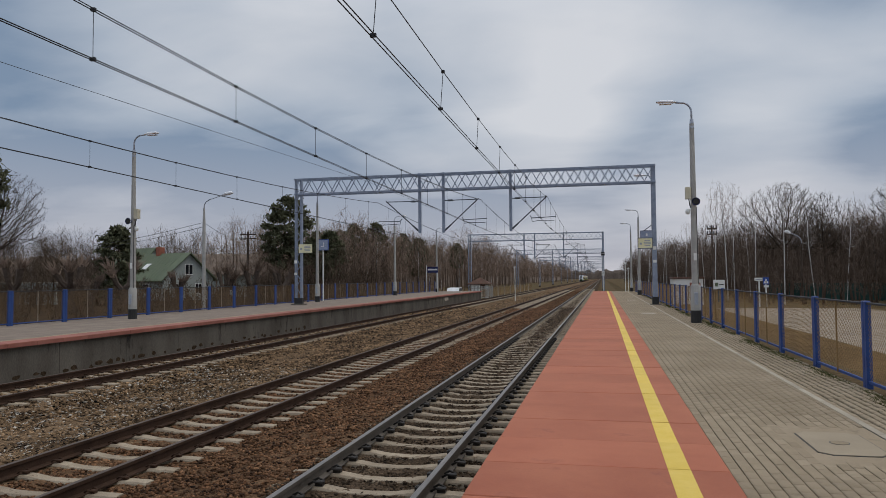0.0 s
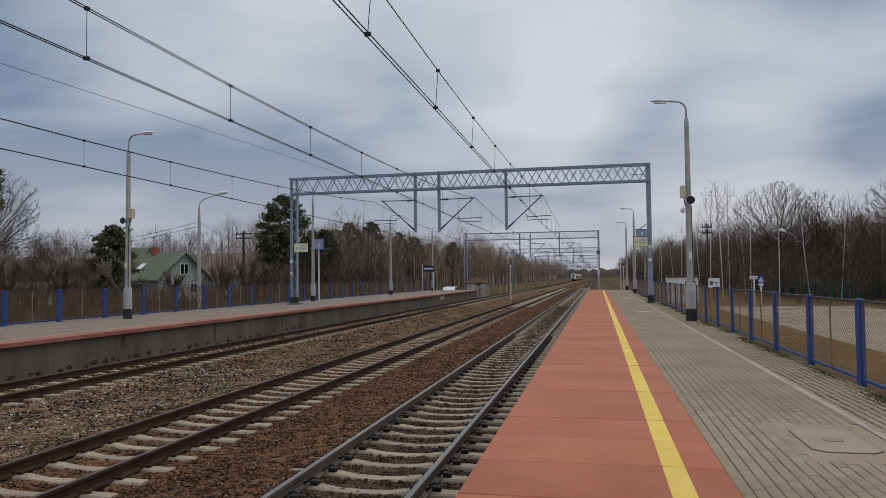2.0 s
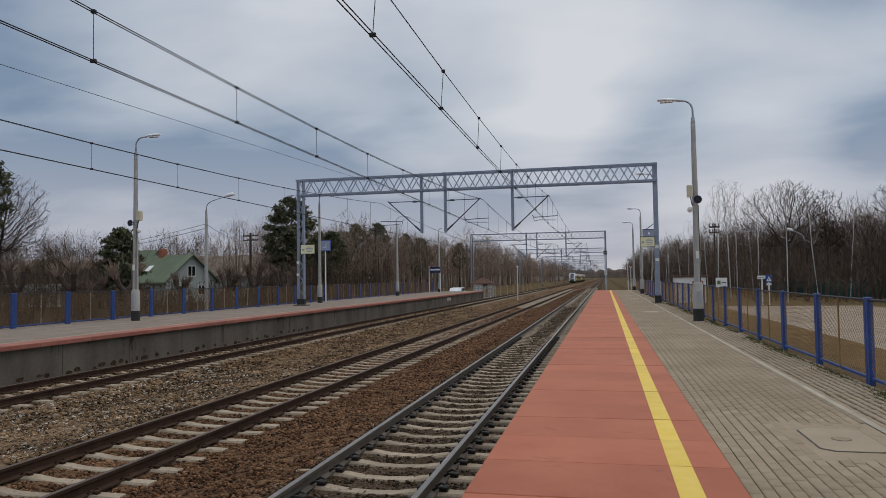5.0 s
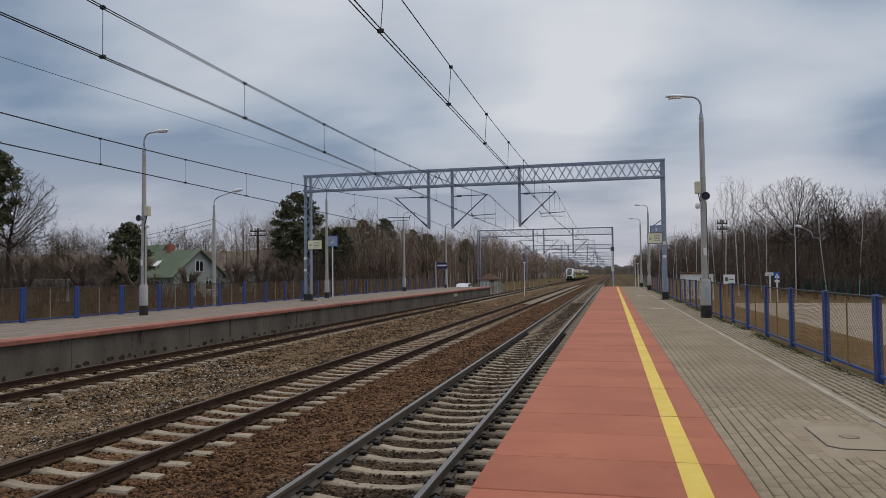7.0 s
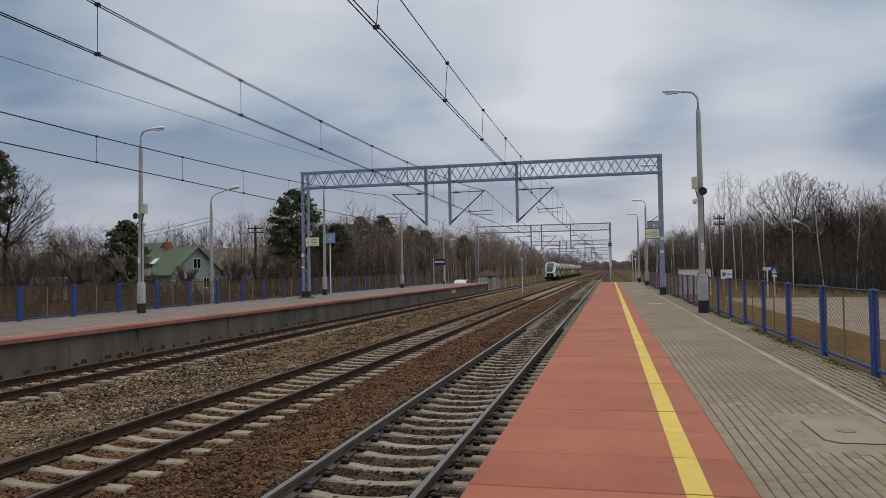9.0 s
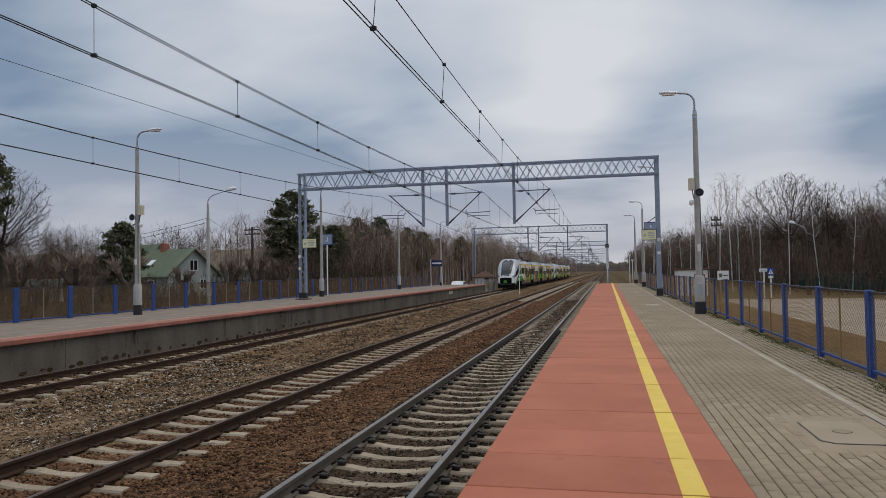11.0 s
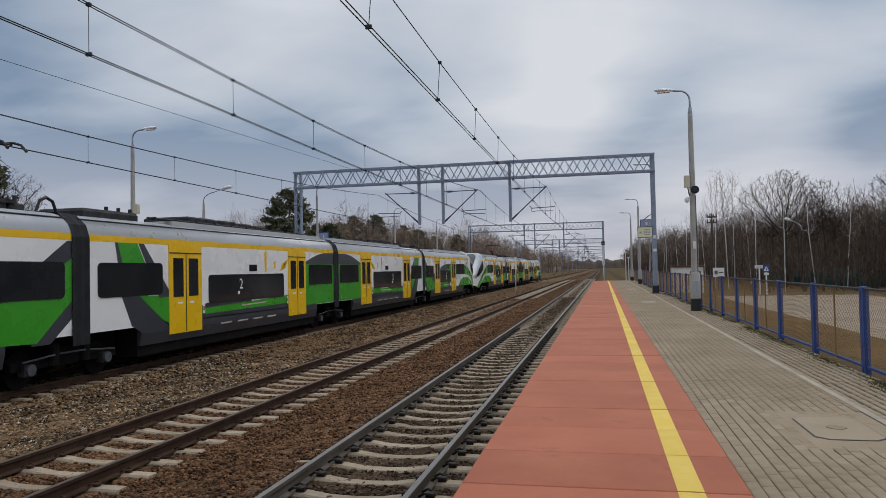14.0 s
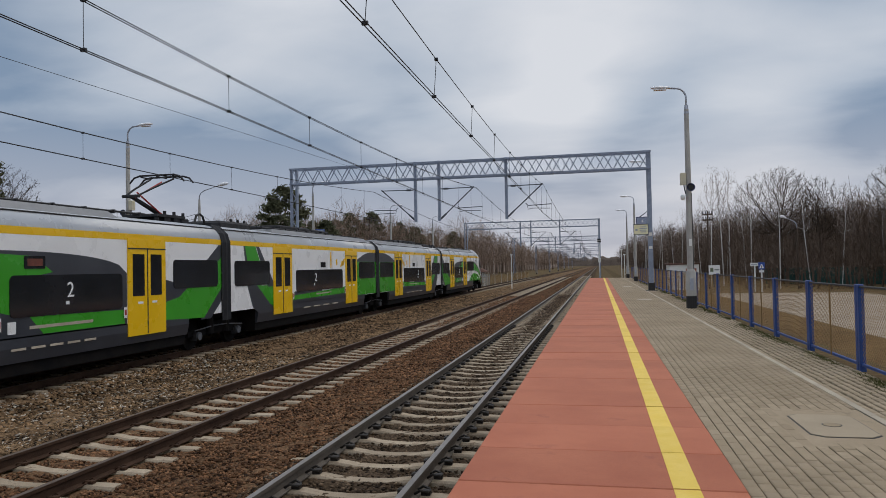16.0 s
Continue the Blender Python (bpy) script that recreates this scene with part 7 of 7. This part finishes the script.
def wood_mass(name, places, label, seed, per=125, material=None):
    # many bare crowns: upright stems and fine twigs fanning up and out; places: x, y, height
    rs = np.random.RandomState(seed)
    P = np.array(places)
    n = len(P)
    t = rs.uniform(0.3, 1.0, (n, per))
    ang = rs.uniform(0, 2 * np.pi, (n, per))
    h = P[:, 2:3]
    rad = h * 0.3 * np.sqrt(rs.uniform(0, 1, (n, per))) * np.clip(np.sin(np.pi * np.clip(t * 0.9 + 0.05, 0, 1)), 0.12, 1)
    c = np.stack([P[:, :1] + rad * np.cos(ang), P[:, 1:2] + rad * np.sin(ang), 0.1 + h * t], -1).reshape(-1, 3)
    H = np.repeat(P[:, 2], per)
    up = np.stack([np.cos(ang) * 0.55, np.sin(ang) * 0.55, np.ones_like(ang)], -1).reshape(-1, 3) + rs.randn(n * per, 3) * 0.8
    up /= np.linalg.norm(up, axis=1)[:, None]
    ln = H * rs.uniform(0.04, 0.11, n * per)
    w = rs.uniform(0.007, 0.022, n * per) * (1 + np.repeat(abs(P[:, 1]), per) / 160)
    a = rs.uniform(0, np.pi, n * per)
    s = np.stack([np.cos(a) * w, np.sin(a) * w, 0 * w], 1)
    q1 = np.stack([c - up * ln[:, None] - s, c - up * ln[:, None] + s, c + s * 0.3, c - s * 0.3], 1)
    q2 = []
    for k in range(2):
        d = up + rs.randn(n * per, 3) * 0.5
        q2.append(np.stack([c - s * 0.5, c + s * 0.5, c + d * ln[:, None] * 0.9 + s * 0.2, c + d * ln[:, None] * 0.9 - s * 0.2], 1))
    # stems
    lean = rs.randn(n, 2) * 0.3
    sw = 0.07 + 0.05 * rs.rand(n)
    base = np.stack([P[:, 0], P[:, 1], 0 * sw], 1)
    top = np.stack([P[:, 0] + lean[:, 0], P[:, 1] + lean[:, 1], P[:, 2] * 0.9], 1)
    st = []
    for k in range(2):
        sd = np.stack([sw * (k == 0), sw * (k == 1), 0 * sw], 1)
        st.append(np.stack([base - sd, base + sd, top + sd * 0.2, top - sd * 0.2], 1))
    v = np.concatenate([q1, *q2, *st]).reshape(-1, 3)
    return tagged(new(name, from_arrays(name, v, np.arange(len(v)).reshape(-1, 4), material or M_brush)), label, "woods", kind="stuff")


def scatter(boxes, seed):
    rs = random.Random(seed)
    return [(rs.uniform(x0, x1), rs.uniform(y0, y1), rs.uniform(h0, h1)) for x0, x1, y0, y1, n, h0, h1 in boxes for _ in range(n)]


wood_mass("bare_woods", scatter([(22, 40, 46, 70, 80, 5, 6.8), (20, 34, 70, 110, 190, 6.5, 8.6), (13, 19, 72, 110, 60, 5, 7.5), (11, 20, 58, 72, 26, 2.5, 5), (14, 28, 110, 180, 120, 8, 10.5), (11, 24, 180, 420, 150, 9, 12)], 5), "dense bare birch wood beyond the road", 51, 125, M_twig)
wood_mass("bare_woods", scatter([(-48, -27, 78, 130, 180, 7.2, 10.4), (-46, -24, 130, 260, 200, 9, 12), (-42, -22, 260, 560, 150, 9, 12)], 6), "dense bare brown wood behind the far platform", 52, 125, M_brush)
wood_mass("bare_woods", scatter([(-130, -50, 100, 128, 190, 7.5, 11), (-75, -56, 60, 90, 50, 6, 8.5)], 16), "dense bare brown wood behind the gardens", 54, 125, M_bush)
wood_mass("bare_bushes", scatter([(-90, -44, 42, 60, 190, 2.2, 4.6), (-52, -26, 50, 62, 70, 1.4, 2.6), (-48, -30, 38, 50, 60, 1.6, 2.6), (-36, -24, 66, 88, 90, 2.5, 5.5), (18, 30, 44, 70, 60, 1.5, 4), (-30, -22.6, 20, 50, 70, 0.8, 1.6)], 7), "bare brown bushes and garden hedges", 53, 110, M_bush)


def pollard(seed):
    rs = random.Random(seed)
    b, tw = Build(), Build()
    b.path([(0, 0, -0.1), (0.05, 0, 1.0), (0, 0.05, 1.9)], [0.3, 0.26, 0.34], 8)
    for k in range(4):
        a = k * 1.57 + rs.uniform(-0.4, 0.4)
        e = (0.8 * math.cos(a), 0.8 * math.sin(a), 2.9 + rs.uniform(-0.3, 0.4))
        b.path([(0, 0, 1.7), (0.5 * math.cos(a), 0.5 * math.sin(a), 2.2), e], [0.2, 0.16, 0.22], 6)
        for j in range(46):
            d = Vector((rs.gauss(0, 0.5) + 0.4 * math.cos(a), rs.gauss(0, 0.5) + 0.4 * math.sin(a), 1)).normalized() * rs.uniform(0.5, 1.15)
            p0 = Vector(e) + Vector((rs.uniform(-0.2, 0.2), rs.uniform(-0.2, 0.2), -0.1))
            tw.path([p0, p0 + d * 0.5, p0 + d], [0.03, 0.02, 0.008], 3, False)
    return b.mesh("trunk", M_bark), tw.mesh("crown", M_twig)


POLLARDS = [pollard(1), pollard(2)]
for k, (x, y, s) in enumerate(((-37.5, 40, 1.0), (-34.1, 41, 1.02), (-31.6, 43, 0.95), (-39.6, 62, 0.8), (-29.0, 52, 0.9), (-27.8, 54, 0.95), (-27.0, 58, 0.9), (-33.0, 41.6, 0.7))):
    plant("pollard_tree", POLLARDS[k % 2], pose(x, y, 0.1, 0, 0, 47 * k) @ Matrix.Scale(s, 4), "dark pollarded tree with short upright shoots", "tree", "pollarded trees")


def far_woods():
    # the wood's dark depth: an uneven ridge of crowns
    def ridge(pts, seed, h):
        b = Build()
        rs = random.Random(seed)
        top = []
        for (x0, y0), (x1, y1) in zip(pts, pts[1:]):
            n = max(2, int(math.hypot(x1 - x0, y1 - y0) / 0.9))
            for k in range(n):
                u = k / n
                top.append((x0 + (x1 - x0) * u, y0 + (y1 - y0) * u, h * (0.78 + 0.12 * rs.random() + 0.22 * noise.noise((x0 * 0.02 + u * n * 0.09, y0 * 0.02, seed)))))
        m = len(top)
        b.v = [(x, y, 0) for x, y, z in top] + [(x, y, z * 0.7) for x, y, z in top] + [(x + 1.2, y + 1.5, z) for x, y, z in top]
        b.f = [(r * m + i, r * m + i + 1, (r + 1) * m + i + 1, (r + 1) * m + i) for r in range(2) for i in range(m - 1)]
        b.v += [(x + 6, y + 9, 0) for x, y, z in top]
        b.f += [(2 * m + i, 2 * m + i + 1, 3 * m + i + 1, 3 * m + i) for i in range(m - 1)]
        return single("distant_woods", b, M_far, "dark brown depth of the wood", "woods", kind="stuff")
    ridge([(52, 20), (42, 50), (35, 75), (29, 130), (22, 220), (19, 420), (40, 900)], 3, 7.2)
    ridge([(-190, 112), (-140, 122), (-95, 130), (-52, 128), (-50, 150), (-45, 260), (-40, 500), (-60, 1000)], 4, 8.6)
    ridge([(-600, 1300), (-100, 1250), (100, 1250), (700, 1300)], 5, 17)


far_woods()

gw = thing("garden_wall", "low white garden wall half hidden by bushes", "wall", m=pose(-57.5, 60.5, 0.1, 0, 0, 3))
part("wall_body", Build().box(-4, 5.5, -0.12, 0.12, 0, 2.2), M_house, gw)
part("coping", Build().box(-4.1, 5.6, -0.18, 0.18, 2.2, 2.28, 0.02), M_kerb, gw)


track(T1, Z1, 7.674, 64, "railway track on concrete sleepers with grey shiny rails", M_rail_grey, M_rail_top)
track(T2, Z2, 8.337, 64, "railway track on concrete sleepers with brown rusty rails", M_rail_side, M_rail_top_dull)
track(T3, Z3, 8.0, 64, "railway track beside the far platform with brown rails", M_rail_side, M_rail_top_dull)
platform_right()
platform_left()


def motions():
    rows = [0, 0.1] + [0.5 * k for k in range(1, 32)] + [15.9, 16.0]
    for unit, back in ((TRAIN_A, 0.0), (TRAIN_B, 76.9)):
        walk(unit, [(t, pose(T3, 10.6 + (13.5 - t) * 34.95 + back, Z3)) for t in rows])


motions()
